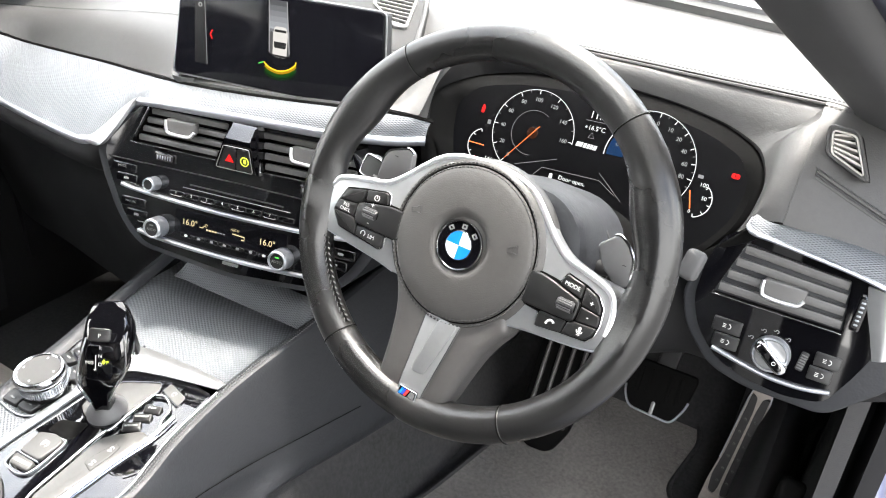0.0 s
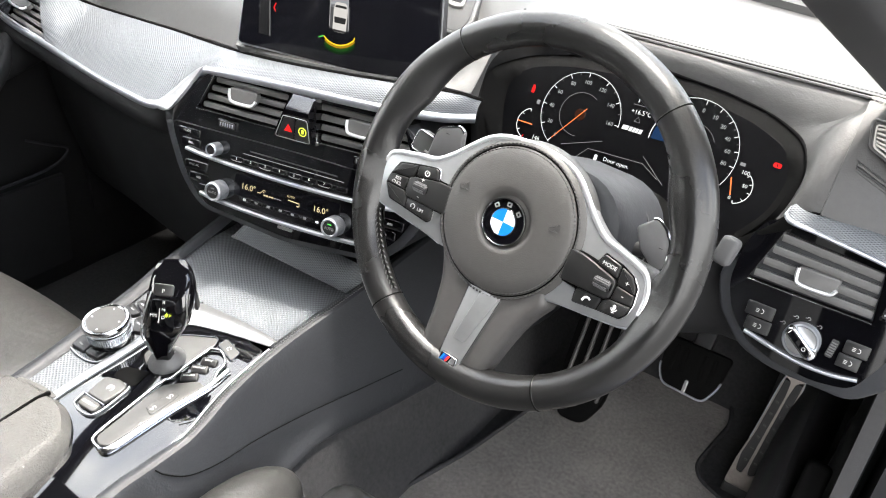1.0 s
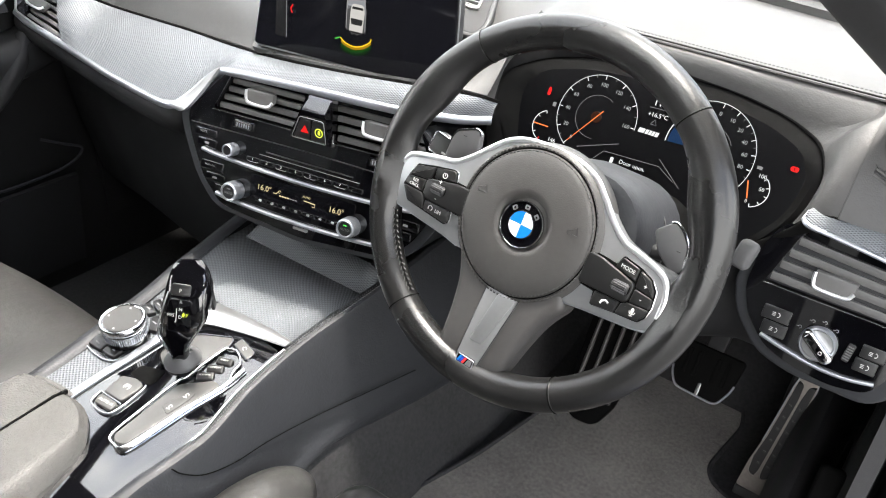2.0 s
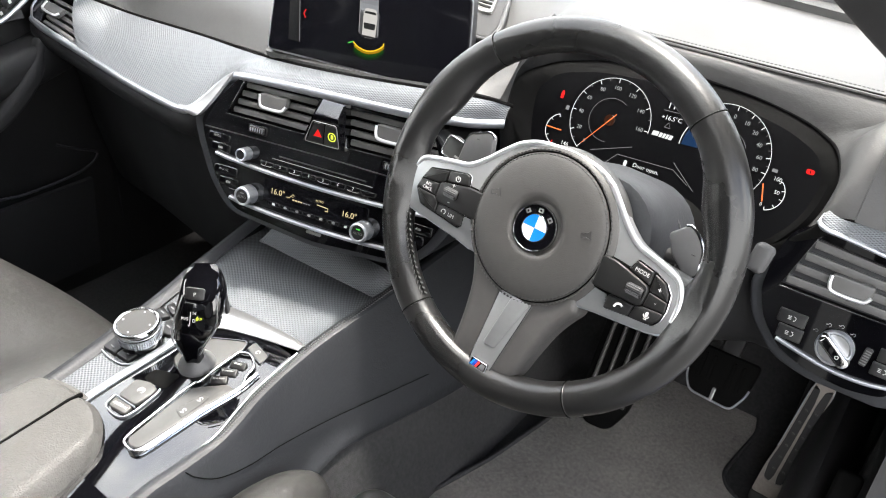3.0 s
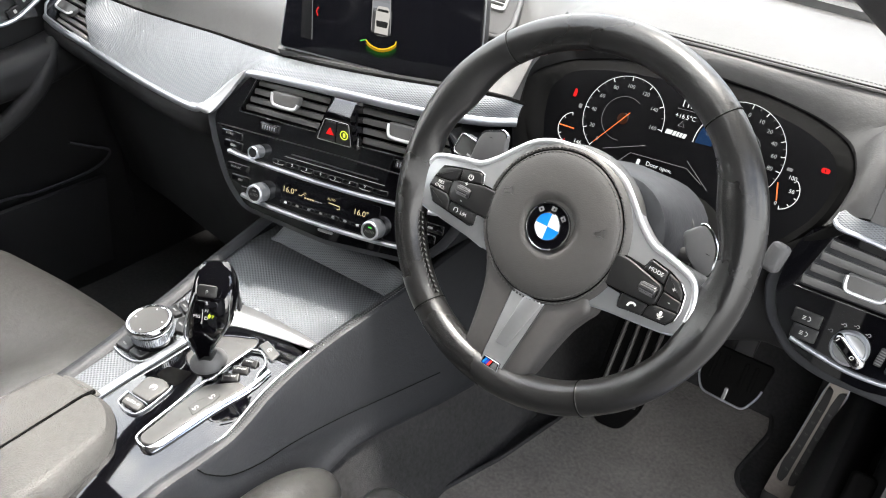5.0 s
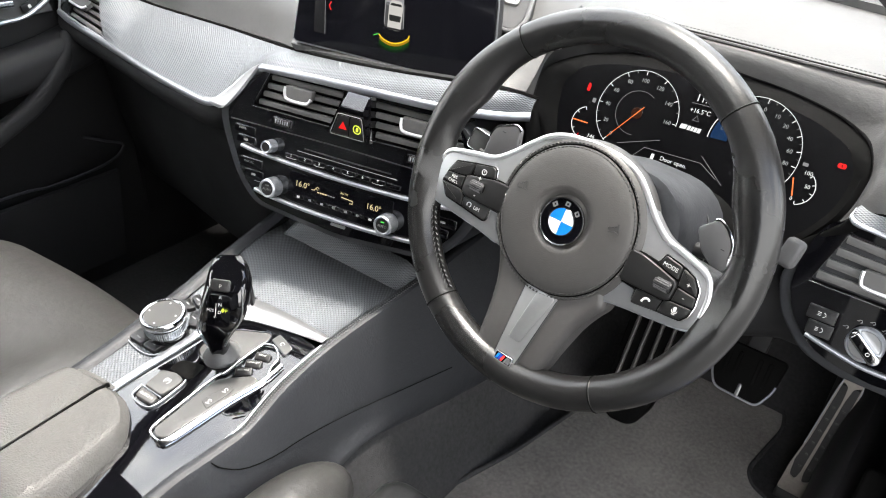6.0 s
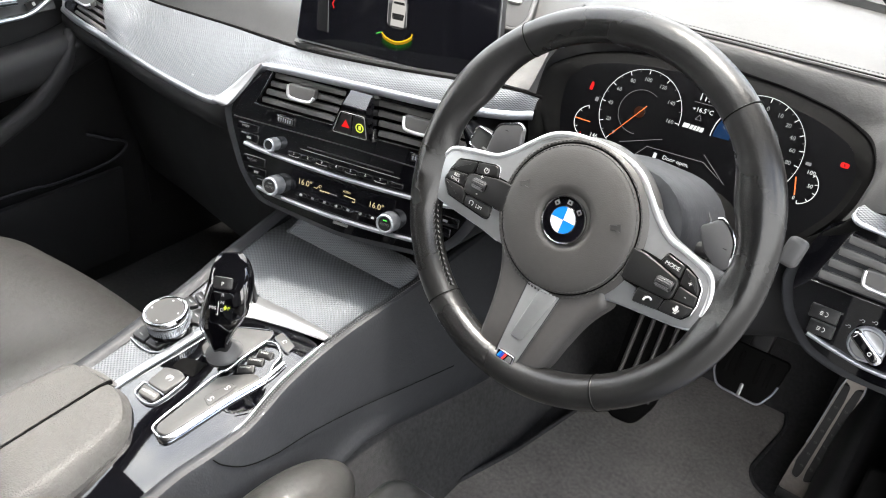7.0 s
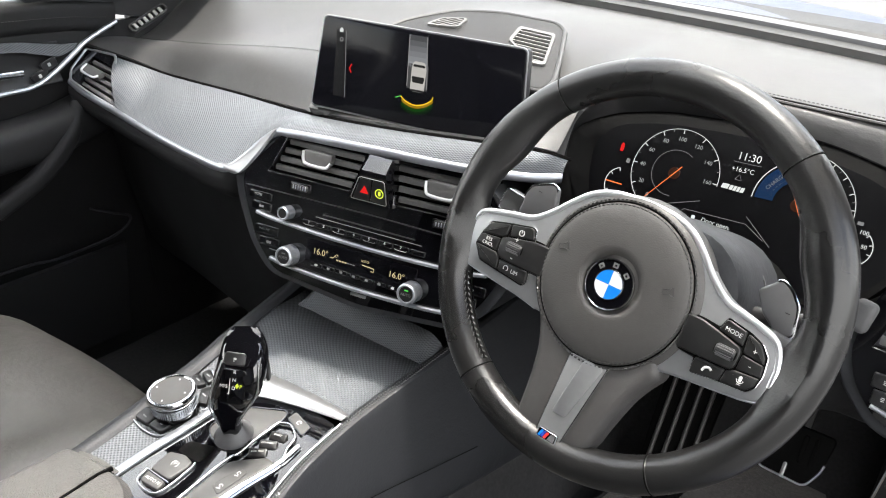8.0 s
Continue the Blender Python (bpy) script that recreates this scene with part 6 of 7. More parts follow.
# ---- centre console ----
def console():
    c = thing("centre_console", "centre console with stitched leather sides and silver tray", "console", CONSOLE)
    right = curve([(0.098, 0.345, 0), (0.091, 0.270, 0), (0.084, 0.200, 0), (0.083, 0.140, 0), (0.087, 0.085, 0), (0.0945, 0.048, 0), (0.0990, 0.015, 0), (0.0985, -0.015, 0.002), (0.0965, -0.045, 0.004), (0.0940, -0.080, 0.006), (0.0940, -0.160, 0.006), (0.0940, -0.30, 0.006)], 8)
    left = curve([(-0.175, 0.345, 0), (-0.166, 0.270, 0), (-0.158, 0.200, 0), (-0.148, 0.140, 0), (-0.143, 0.085, 0), (-0.140, 0.020, -0.002), (-0.139, -0.060, -0.004), (-0.139, -0.160, -0.004), (-0.139, -0.30, -0.004)], 8)
    for s, edge in ((1, right), (-1, left)):
        longer = [Vector((edge[0].x + s * 0.03, 0.95, 0)), Vector((edge[0].x + s * 0.015, 0.60, 0)), Vector((edge[0].x + s * 0.004, 0.42, 0))] + edge
        def side(u, v, longer=longer, s=s):
            p = along(longer, u)
            rise = p.z
            f = 1.0 if s > 0 else 0.15
            foot = min(-0.155, -0.145 - 0.33 * (p.y - 0.142)) if s > 0 else -0.30
            prof = curve([(-0.010, 0, -0.001), (-0.003, 0, 0.003), (0.004, 0, 0.002), (0.010, 0, -0.008), (0.010 + 0.016 * f, 0, -0.075), (0.010 + 0.026 * f, 0, -0.130), (0.010 + 0.036 * f, 0, foot), (0.010 + 0.016 * f, 0, foot - 0.015)], 5)
            q = along(prof, v)
            return Vector((p.x + s * q.x, p.y, q.z + rise))
        part("side", sheet(side, 90, 28, 0.004), LEATHER_CONSOLE, c, "black leather side with a sewn upper edge")
        for dx in (-0.0012, 0.0024):
            line = [Vector((p.x + s * dx, p.y, p.z + 0.0042 - 0.0006 * (dx > 0))) for p in edge if p.y > 0.012 or s < 0]
            part("seam", stitches(line, 0.0028, 0.0010, 0.0008, 0.6 if dx > 0 else -0.6), THREAD_WHEEL, c)
    # joint between the padded upper side and the lower panel, rising to the edge beside the armrest
    def on_side(y, z):
        k = next((i for i in range(len(right) - 1) if right[i].y >= y >= right[i + 1].y), 0)
        x = right[k].x
        return Vector((x + (mix(0.006, 0.026, -z / 0.075) if z > -0.075 else mix(0.026, 0.042, (-z - 0.075) / 0.075)) + 0.0030, y, z))
    joint = curve([on_side(y, z) for y, z in ((0.345, -0.150), (0.262, -0.126), (0.172, -0.100), (0.093, -0.073), (0.033, -0.050), (-0.006, -0.032), (-0.028, -0.012), (-0.036, 0.002))], 8)
    part("side_joint", sweep(joint, ring2(0.0007, 6)), DUCT, c)
    # silver tray under the panel
    def tray(u, v):
        y = mix(0.180, 0.345, v)
        a, b = along(left, (0.345 - y) / 0.645), along(right, (0.345 - y) / 0.645)
        x = mix(a.x + 0.008, b.x - 0.008, u)
        e = abs(2 * u - 1)
        return Vector((x, y, -0.006 + 0.005 * e ** 6 - 0.012 * step((v - 0.50) / 0.5)))
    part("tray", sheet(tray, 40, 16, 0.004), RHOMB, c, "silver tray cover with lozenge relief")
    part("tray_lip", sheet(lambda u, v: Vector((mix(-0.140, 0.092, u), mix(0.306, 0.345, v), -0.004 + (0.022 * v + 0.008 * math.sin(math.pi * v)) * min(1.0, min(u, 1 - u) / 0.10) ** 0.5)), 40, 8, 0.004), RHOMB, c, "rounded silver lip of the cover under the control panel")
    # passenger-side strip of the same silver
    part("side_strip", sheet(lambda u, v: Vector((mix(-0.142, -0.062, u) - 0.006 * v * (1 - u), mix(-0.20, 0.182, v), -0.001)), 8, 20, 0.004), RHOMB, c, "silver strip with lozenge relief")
    # gloss panel
    pan = soften([(-0.066, -0.20), (0.086, -0.20), (0.088, -0.08), (0.092, -0.02), (0.0915, 0.02), (0.083, 0.06), (0.077, 0.10), (0.074, 0.160), (0.010, 0.164), (-0.055, 0.158), (-0.060, 0.09), (-0.066, -0.03)], 0.006, 3)
    part("gloss_panel", prism(pan, -0.020, 0.0015, 0.0012), GLOSS_PANEL, c, "piano black panel round the gear lever")
    part("bright_edge", sweep(curve([(-0.078, -0.20, 0.002), (-0.075, -0.035, 0.002), (-0.067, 0.050, 0.003), (-0.062, 0.105, 0.003), (-0.055, 0.150, 0.004)], 8), rrect(0.0115, 0.006, 0.0025, 3)), SILVER, c, "satin silver edge")
    part("bright_edge", sweep(curve([(0.088, -0.20, 0.001), (0.089, -0.08, 0.001), (0.0932, -0.02, 0.001), (0.0925, 0.02, 0.001), (0.084, 0.06, 0.001), (0.078, 0.10, 0.001), (0.077, 0.165, 0.002)], 8), rrect(0.0022, 0.003, 0.001, 2)), SILVER, c)
    # broad bright bracket ahead of the lever
    fo = curve([(-0.066, 0.160, 0), (-0.055, 0.174, 0), (0.000, 0.180, 0), (0.052, 0.182, 0), (0.078, 0.180, 0)], 6)
    fi = curve([(-0.046, 0.128, 0), (-0.030, 0.140, 0), (0.012, 0.153, 0), (0.050, 0.162, 0), (0.076, 0.168, 0)], 6)
    part("bracket", sheet(lambda u, v: along(fi, u).lerp(along(fo, u), v) + Vector((0, 0, 0.0028 + 0.009 * math.sin(math.pi * (0.12 + 0.8 * v)) * (0.35 + 0.65 * (1 - u)))), 24, 10, 0.004), SILVER_FLAT, c, "satin metal bracket ahead of the lever")
    # lever well
    well = soften([(-0.046, 0.070), (-0.024, 0.058), (0.004, 0.070), (0.016, 0.092), (0.019, 0.130), (0.012, 0.144), (-0.030, 0.122), (-0.044, 0.100)], 0.008, 3)
    part("well", prism(well, 0.0, 0.0024, 0.001), KEY_GREY, c, "grey floor round the lever")
    part("well_edge", sweep([Vector((x, y, 0.0026)) for x, y in well], ring2(0.0012, 6), closed=True), GLOSS, c)
    part("recess", prism(soften([(-0.047, 0.025), (-0.010, 0.028), (-0.013, 0.056), (-0.047, 0.044)], 0.006, 3), 0.001, 0.0022, 0.0005), DUCT, c, "dark recess beside the lever")
    # long covered key strip with a bright edge
    strip = ccw(soften([(0.017, -0.044), (0.026, -0.050), (0.039, -0.046), (0.045, -0.005), (0.051, 0.034), (0.061, 0.076), (0.048, 0.078), (0.027, 0.059), (0.016, 0.047), (0.016, 0.023)], 0.005, 3))
    part("key_strip", prism(strip, 0.0, 0.0045, 0.0015), KEY_GREY, c, "grey strip of drive-mode keys")
    part("key_strip_edge", sweep(curve([(0.024, -0.052, 0.003), (0.0145, -0.044, 0.004), (0.0135, 0.000, 0.005), (0.0130, 0.048, 0.005), (0.0180, 0.062, 0.006), (0.0170, 0.090, 0.005), (0.0190, 0.122, 0.005)], 8), rrect(0.0030, 0.004, 0.0012, 3)), CHROME, c)
    part("key_strip_edge", sweep(curve([(0.024, -0.052, 0.003), (0.041, -0.048, 0.003), (0.0475, -0.005, 0.003), (0.0540, 0.034, 0.003), (0.0640, 0.078, 0.003), (0.0560, 0.100, 0.004), (0.0520, 0.116, 0.005), (0.0340, 0.127, 0.005), (0.0190, 0.122, 0.005)], 8), rrect(0.0030, 0.004, 0.0012, 3)), CHROME, c)
    # bright band along the keys' outer side, added for the gloss panel's reflection
    fl = curve([(0.036, -0.0540, 0), (0.0470, -0.0475, 0), (0.0525, -0.010, 0), (0.0580, 0.034, 0), (0.0665, 0.078, 0), (0.0660, 0.110, 0)], 8)
    part("key_reflection", sheet(lambda u, v: along(fl, u) + Vector((mix(-0.006, 0.0010, v) * (1 - 0.5 * u), -0.001 * v, mix(0.0045, 0.0016, v * v))), 40, 5, 0.003), CHROME, c, "bright band standing for a reflection in the gloss panel")
    kd = ccw(soften([(0.029, 0.015), (0.043, 0.010), (0.0465, 0.037), (0.046, 0.049), (0.038, 0.050), (0.031, 0.028)], 0.002, 2))
    part("drive_key", prism(kd, 0.004, 0.0052, 0.0006), KEY_GREY, c)
    part("key_gap", sweep([Vector((x, y, 0.0046)) for x, y in kd], ring2(0.0005, 5), closed=True), DARK, c)
    for x, y in ((0.0375, 0.020), (0.0400, 0.043)):
        part("mark", band(arc(x, y, 0.0020, 0, 300, 10), 0.0007, 0.0003), PRINT, c, m=at(0, 0, 0.0053))
        part("mark", prism(rrect(0.0050, 0.0009, 0.0003, 1), 0.0052, 0.0056), PRINT, c, m=at(x, y - 0.004, 0, 20))
    # three rocker keys ahead of the strip
    for x, y, a, w in ((0.033, 0.076, 34, "ECO PRO"), (0.0335, 0.0915, 27, "COMFORT"), (0.0340, 0.1065, 18, "SPORT")):
        part("rocker_key", prism(rrect(0.0215, 0.0105, 0.002, 3), 0.001, 0.0050, 0.002, lift=lambda p, q: 0.0016 * math.sin(q * 300)), BUTTON, c, m=at(x, y, 0, a))
        text(w, 0.0034, PRINT, c, x, y, 0.0068, a)
    fk = ccw(soften([(0.021, 0.134), (0.022, 0.147), (0.053, 0.139), (0.054, 0.124)], 0.003, 3))
    part("front_key", prism(fk, 0.001, 0.0045, 0.001), KEY_GREY, c)
    part("key_gap", sweep([Vector((x, y, 0.002)) for x, y in fk], ring2(0.0016, 6), closed=True), GLOSS, c)
    part("mark", band(arc(0.038, 0.136, 0.0026, 0, 300, 12), 0.0008, 0.0003), PRINT, c, m=at(0, 0, 0.0046))
    # parking-brake keys in a bright frame
    for o, mk in (([(-0.046, -0.010), (-0.016, -0.009), (-0.013, 0.015), (-0.015, 0.023), (-0.030, 0.0255), (-0.049, 0.018)], "(P)"), ([(-0.042, -0.027), (-0.014, -0.025), (-0.016, -0.0125), (-0.046, -0.0135)], "AUTO H")):
        o = ccw(soften(o, 0.004, 3))
        cx, cy = sum(p[0] for p in o) / len(o), sum(p[1] for p in o) / len(o)
        part("brake_key", prism(o, 0.001, 0.0060, 0.0018), KEY_GREY, c, "grey parking-brake key")
        text(mk, 0.0088 if mk == "(P)" else 0.0058, PRINT, c, cx, cy, 0.0062, 5)
    part("key_frame", sweep(curve([(-0.050, -0.012, 0.003), (-0.044, -0.029, 0.003), (-0.013, -0.0275, 0.003), (-0.0105, 0.014, 0.003), (-0.0135, 0.025, 0.003)], 6), rrect(0.0018, 0.004, 0.0008, 2)), SILVER, c)
    part("key_frame", sweep([Vector((-0.047, -0.0118, 0.004)), Vector((-0.014, -0.0108, 0.004))], rrect(0.0014, 0.003, 0.0006, 2)), SILVER, c)
    # gear lever
    g = thing("gear_lever", "glossy black gear lever with lit gate marks", "gear lever", CONSOLE @ at(-0.012, 0.080, 0.0, 35))
    lean = lambda z: Vector((0.0107, -0.016, 0)) * step((z - 0.02) / 0.11)
    part("collar", lathe([(0, 0.001), (0.0235, 0.001), (0.0225, 0.005), (0.016, 0.011), (0.0125, 0.016), (0, 0.016)], 32), GREY, g, "grey rubber collar")
    secs = []
    for z, w, d, oy in ((0.012, 0.0110, 0.012, 0), (0.030, 0.0130, 0.014, 0.001), (0.046, 0.0185, 0.018, 0.002), (0.062, 0.0250, 0.022, 0.004), (0.080, 0.0290, 0.025, 0.007), (0.100, 0.0295, 0.026, 0.011), (0.118, 0.0270, 0.0245, 0.016), (0.130, 0.0235, 0.020, 0.021), (0.1370, 0.0190, 0.014, 0.024), (0.1395, 0.0120, 0.008, 0.025)):
        ox = 0.020 * step((z - 0.02) / 0.11)
        o = soften([(-w * 0.72, -d), (w * 0.72, -d), (w, -d * 0.45), (w, d * 0.4), (w * 0.7, d), (-w * 0.7, d), (-w, d * 0.4), (-w, -d * 0.45)], w * 0.30, 4)
        secs.append([Vector((x + ox, y + oy, z + 0.008 * (y / d) * step((z - 0.06) / 0.07))) + lean(z) for x, y in o])
    part("lever", loft(secs), GLOSS, g, "gloss black lever")
    for s in (-1, 1):
        e = curve([(s * 0.0105 + 0.001, -0.0125, 0.030), (s * 0.0205 + 0.006, -0.0158, 0.061), (s * 0.0245 + 0.011, -0.0158, 0.080), (s * 0.0248 + 0.015, -0.0125, 0.096), (s * 0.0225 + 0.018, -0.0060, 0.113), (s * 0.0195 + 0.020, 0.0030, 0.126)], 8)
        part("lever_edge", sweep([p + lean(p.z) for p in e], ring2(0.0009, 6)), SILVER_DARK, g)
    part("side_button", prism(rrect(0.012, 0.030, 0.004, 4), 0, 0.003, 0.0015), BUTTON, g, m=at(0.0530, 0.000, 0.104) @ pose(0, 0, 0, 90, 0, 90))
    fm = at(0.0226, -0.0268, 0.101) @ pose(0, 0, 0, 70, 10, 0)
    face = part("marks_plate", prism(rrect(0.026, 0.040, 0.004, 4), -0.004, 0.0005, 0.0004), GLOSS, g, m=fm)
    text("P", 0.0064, PRINT, face, 0.000, 0.0325, 0.0042, name="gate_letter")
    for b, x, y, mt in (("R", 0.001, 0.0120, PRINT), ("N", 0.001, 0.0030, PRINT), ("D", 0.001, -0.0065, PRINT), ("P", 0.0085, -0.0040, LIT_LIME), ("M/S", -0.0095, -0.0050, PRINT), ("+", -0.004, -0.0130, PRINT)):
        text(b, 0.0056, mt, face, x, y + 0.006, 0.0024, name="gate_letter")
    part("gate_line", prism(rrect(0.0007, 0.016, 0.0002, 1), 0, 0.0008), PRINT, face, m=at(-0.0035, 0.002, 0.0015))
    part("gate_mark", prism([(-0.002, 0), (0, -0.003), (0.002, 0), (0, 0.003)], 0, 0.0009), LIT_LIME, face, m=at(0.0045, 0.0025, 0.0015))
    part("park_button", prism(rrect(0.022, 0.014, 0.003, 3), 0, 0.0025, 0.001), BUTTON, face, m=at(0, 0.0325, 0.0008) @ pose(0, 0, 0, -14, 0, 0))
    # rotary controller with its keys
    r = thing("rotary_controller", "turned metal rotary controller with ring of keys", "rotary knob", CONSOLE @ at(-0.100, 0.066, 0.0))
    for o in ([(-0.031, -0.037), (-0.008, -0.036), (-0.010, -0.012), (-0.034, -0.018)], [(-0.006, -0.036), (0.016, -0.035), (0.018, -0.006), (-0.008, -0.012)], [(-0.034, 0.046), (-0.012, 0.040), (-0.006, 0.050), (-0.029, 0.058)], [(-0.028, 0.060), (-0.006, 0.052), (-0.004, 0.062), (-0.024, 0.071)], [(-0.004, 0.040), (0.012, 0.022), (0.024, 0.026), (0.004, 0.052)]):
        o = ccw(soften(o, 0.003, 3))
        part("menu_key", prism(o, -0.001, 0.0050, 0.0016), BUTTON, r, "black menu key")
        cx, cy = sum(p[0] for p in o) / len(o), sum(p[1] for p in o) / len(o)
        part("mark", prism(rrect(0.0075, 0.0018, 0.0005, 1), 0.0048, 0.0054), PRINT_DIM, r, m=at(cx, cy - 0.004 * (cy < 0), 0, -8))
    part("key_rim", sweep(curve([(-0.036, -0.016, 0.001), (-0.033, -0.039, 0.001), (0.018, -0.037, 0.001), (0.027, 0.020, 0.001), (0.004, 0.056, 0.001), (-0.024, 0.073, 0.001)], 8), ring2(0.0012, 6)), SILVER, r, "thin bright rim round the keys")
    part("base_ring", lathe([(0, 0.004), (0.0275, 0.004), (0.0270, 0.010), (0, 0.010)], 44), GLOSS, r)
    part("barrel", lathe([(0, 0.010), (0.0268, 0.010), (0.0262, 0.022), (0.0268, 0.024), (0, 0.024)], 48), CHROME, r, "turned metal barrel")
    for k in range(60):
        a = 2 * math.pi * k / 60
        part("knurl", box(0.0010, 0.0010, 0.0085, 0, 0.0268 * math.cos(a), 0.0268 * math.sin(a), 0.0165), SILVER, r)
    part("cap_groove", lathe([(0, 0.023), (0.0272, 0.023), (0.0272, 0.0262), (0, 0.0262)], 44), GLOSS, r)
    part("cap", lathe([(0, 0.0262), (0.0285, 0.0262), (0.0296, 0.0290), (0.0292, 0.0330), (0.0275, 0.0350), (0.0252, 0.0352), (0.0242, 0.0344), (0, 0.0342)], 52), CHROME, r, "polished metal cap")
    part("touch_face", lathe([(0, 0.0342), (0.0238, 0.0342), (0.0236, 0.0350), (0, 0.0350)], 48), KNOB_GREY, r, "grey touch face")
    for a in range(4):
        t = radians(90 * a + 20)
        part("mark", prism(rrect(0.0022, 0.0022, 0.001, 2), 0.0349, 0.0353), PRINT, r, m=at(0.019 * math.cos(t), 0.019 * math.sin(t), 0))
    # armrest: two padded lids and their base
    am = at(-0.068, -0.240, 0.356) @ pose(0, 0, 0, 5, 0, 0)
    a = thing("armrest", "two-lid padded leather armrest behind the gear lever", "armrest", am)
    for s in (-1, 1):
        def lid(u, v, s=s):
            x = s * mix(0.0022, 0.082 + 0.010 * step(v / 0.3), u)
            y = -mix(0.0, 0.36, v)
            rim = min(1.0, v / 0.05)
            z = -0.016 * (1 - math.sqrt(max(0, 1 - (1 - rim) ** 2))) - 0.022 * max(0, (u - 0.72) / 0.28) ** 2 * 1.0
            y -= (0.046 if s > 0 else 0.014) * max(0, (u - 0.12) / 0.88) ** 2 * (1 - min(1, v / 0.5))
            return Vector((x, y, z + 0.004 * math.sin(math.pi * v)))
        part("lid", sheet(lid, 18, 40, 0.012, s > 0), LEATHER_LID, a, "grained leather lid")
        def front(u, v, s=s):
            p = lid(u, 0)
            return p + Vector((0, 0.0 - 0.012 * v * v, -0.085 * v))
        part("lid_side", sheet(lambda u, v, s=s: lid(1.0, u) + Vector((s * 0.004 * math.sin(math.pi * v), -0.012 * v * v * (1 - u), -0.055 * v)), 30, 6, 0.005), LEATHER_LID, a)
        part("lid_front", sheet(front, 14, 8, 0.005), LEATHER_LID, a)
        line = [lid(1.0, k / 60) + Vector((s * 0.004, 0, -0.020)) for k in range(61)]
        part("seam", stitches(line, 0.004, 0.0016, 0.0006), THREAD, a)
        line = [front(k / 30, 0.26) + Vector((0, 0.003, 0)) for k in range(31)]
        part("seam", stitches(line, 0.004, 0.0016, 0.0006), THREAD, a)
    part("gap", sweep([Vector((0, -0.003, -0.0035)), Vector((0, -0.02, -0.0005)), Vector((0, -0.35, 0.001))], ring2(0.0030, 6)), DUCT, a)
    part("base", box(0.20, 0.36, 0.30, 0.02, 0, -0.20, -0.20), SOFT, a)


console()


# ---- pedals, mat ----
def pedals():
    br = thing("brake_pedal", "wide black rubber brake pedal with bright edge", "pedal", frm(0, 30, (0.482, 0.450, 0.240)))
    o = soften([(-0.050, 0.036), (-0.046, -0.018), (-0.034, -0.039), (0.032, -0.042), (0.046, -0.014), (0.052, 0.036)], 0.010, 4)
    part("pad", prism(o, -0.010, 0.004, 0.003), DUCT, br)
    part("bright_edge", sweep([Vector((x, y, 0.004)) for x, y in o if y < 0.020], ring2(0.0017, 6)), SILVER, br, "bright steel edge")
    part("bright_post", prism(rrect(0.0055, 0.020, 0.002, 3), 0.003, 0.0062, 0.001), SILVER_DARK, br, "short steel post on the pad", m=at(0.0005, -0.0300, 0))
    for x in (-0.030, -0.015, 0.015, 0.030):
        part("rib", prism(rrect(0.006, 0.040, 0.002, 3), 0.003, 0.0055, 0.001), DUCT, br, m=at(x, 0.006, 0))
    part("arm", sweep(curve([(0, 0.03, -0.01), (0, 0.14, -0.03), (0, 0.28, 0.02)], 6), rrect(0.014, 0.03, 0.004, 3), up=(1, 0, 0)), DARK, br)
    ac = thing("accelerator_pedal", "long steel-faced accelerator pedal with rubber grips", "pedal", frm(-2, 20, (0.600, 0.482, 0.032)))
    lean = lambda pts: [(x + 0.085 * (y - 0.03), y) for x, y in pts]
    o = ccw(soften(lean([(-0.022, 0.002), (0.022, 0.002), (0.022, 0.050), (0.0180, 0.095), (0.0165, 0.195), (0.0135, 0.215), (-0.0135, 0.215), (-0.0165, 0.195), (-0.0180, 0.095), (-0.022, 0.050)]), 0.006, 4))
    h = [(-0.0150, 0.030), (-0.0050, 0.026), (-0.0022, 0.040), (-0.0014, 0.175), (-0.0040, 0.200), (-0.0138, 0.206), (-0.0152, 0.098), (-0.0188, 0.056)]
    h1, h2 = ccw(soften(lean(h), 0.004, 3)), ccw(soften(lean([(-x, y) for x, y in h]), 0.004, 3))
    part("plate", plate(o, [h1, h2], 0.0, 0.006), STEEL, ac, "brushed steel plate with long openings")
    part("bright_edge", sweep([Vector((x, y, 0.0055)) for x, y in o if y > 0.06], ring2(0.0011, 6)), SILVER, ac)
    part("rubber", prism(ccw(soften(lean([(-0.020, 0.004), (0.020, 0.004), (0.016, 0.20), (-0.016, 0.20)]), 0.006, 3)), -0.006, 0.002, 0.001), RUBBER, ac)
    for k in range(6):
        for s in (-1, 1):
            part("stud", lathe([(0, 0.002), (0.0022, 0.002), (0.0020, 0.0044), (0, 0.0048)], 12), RUBBER_GREY, ac, m=at(s * 0.0078 + 0.085 * (0.020 + 0.022 * k), 0.050 + 0.022 * k, 0))
    part("hinge", box(0.05, 0.02, 0.02, 0.004, 0, -0.008, -0.004), RUBBER, ac)
    part("arm", box(0.022, 0.12, 0.014, 0.004, 0, 0.17, -0.014), DARK, ac)
    # foot rest on the left of the brake
    fr = thing("foot_rest", "ribbed dark rubber foot rest beside the console", "foot rest", frm(4, 36, (0.318, 0.430, 0.052)))
    part("base", prism(soften([(-0.026, -0.004), (0.018, -0.004), (0.040, 0.040), (0.048, 0.27), (-0.052, 0.27), (-0.046, 0.040)], 0.014, 4), -0.02, 0.004, 0.003), DUCT, fr)
    for k in range(4):
        part("rib", prism(rrect(0.007, 0.22, 0.003, 3), 0.003, 0.010, 0.0025), RUBBER_GREY, fr, m=at(-0.033 + 0.021 * k, 0.150, 0))
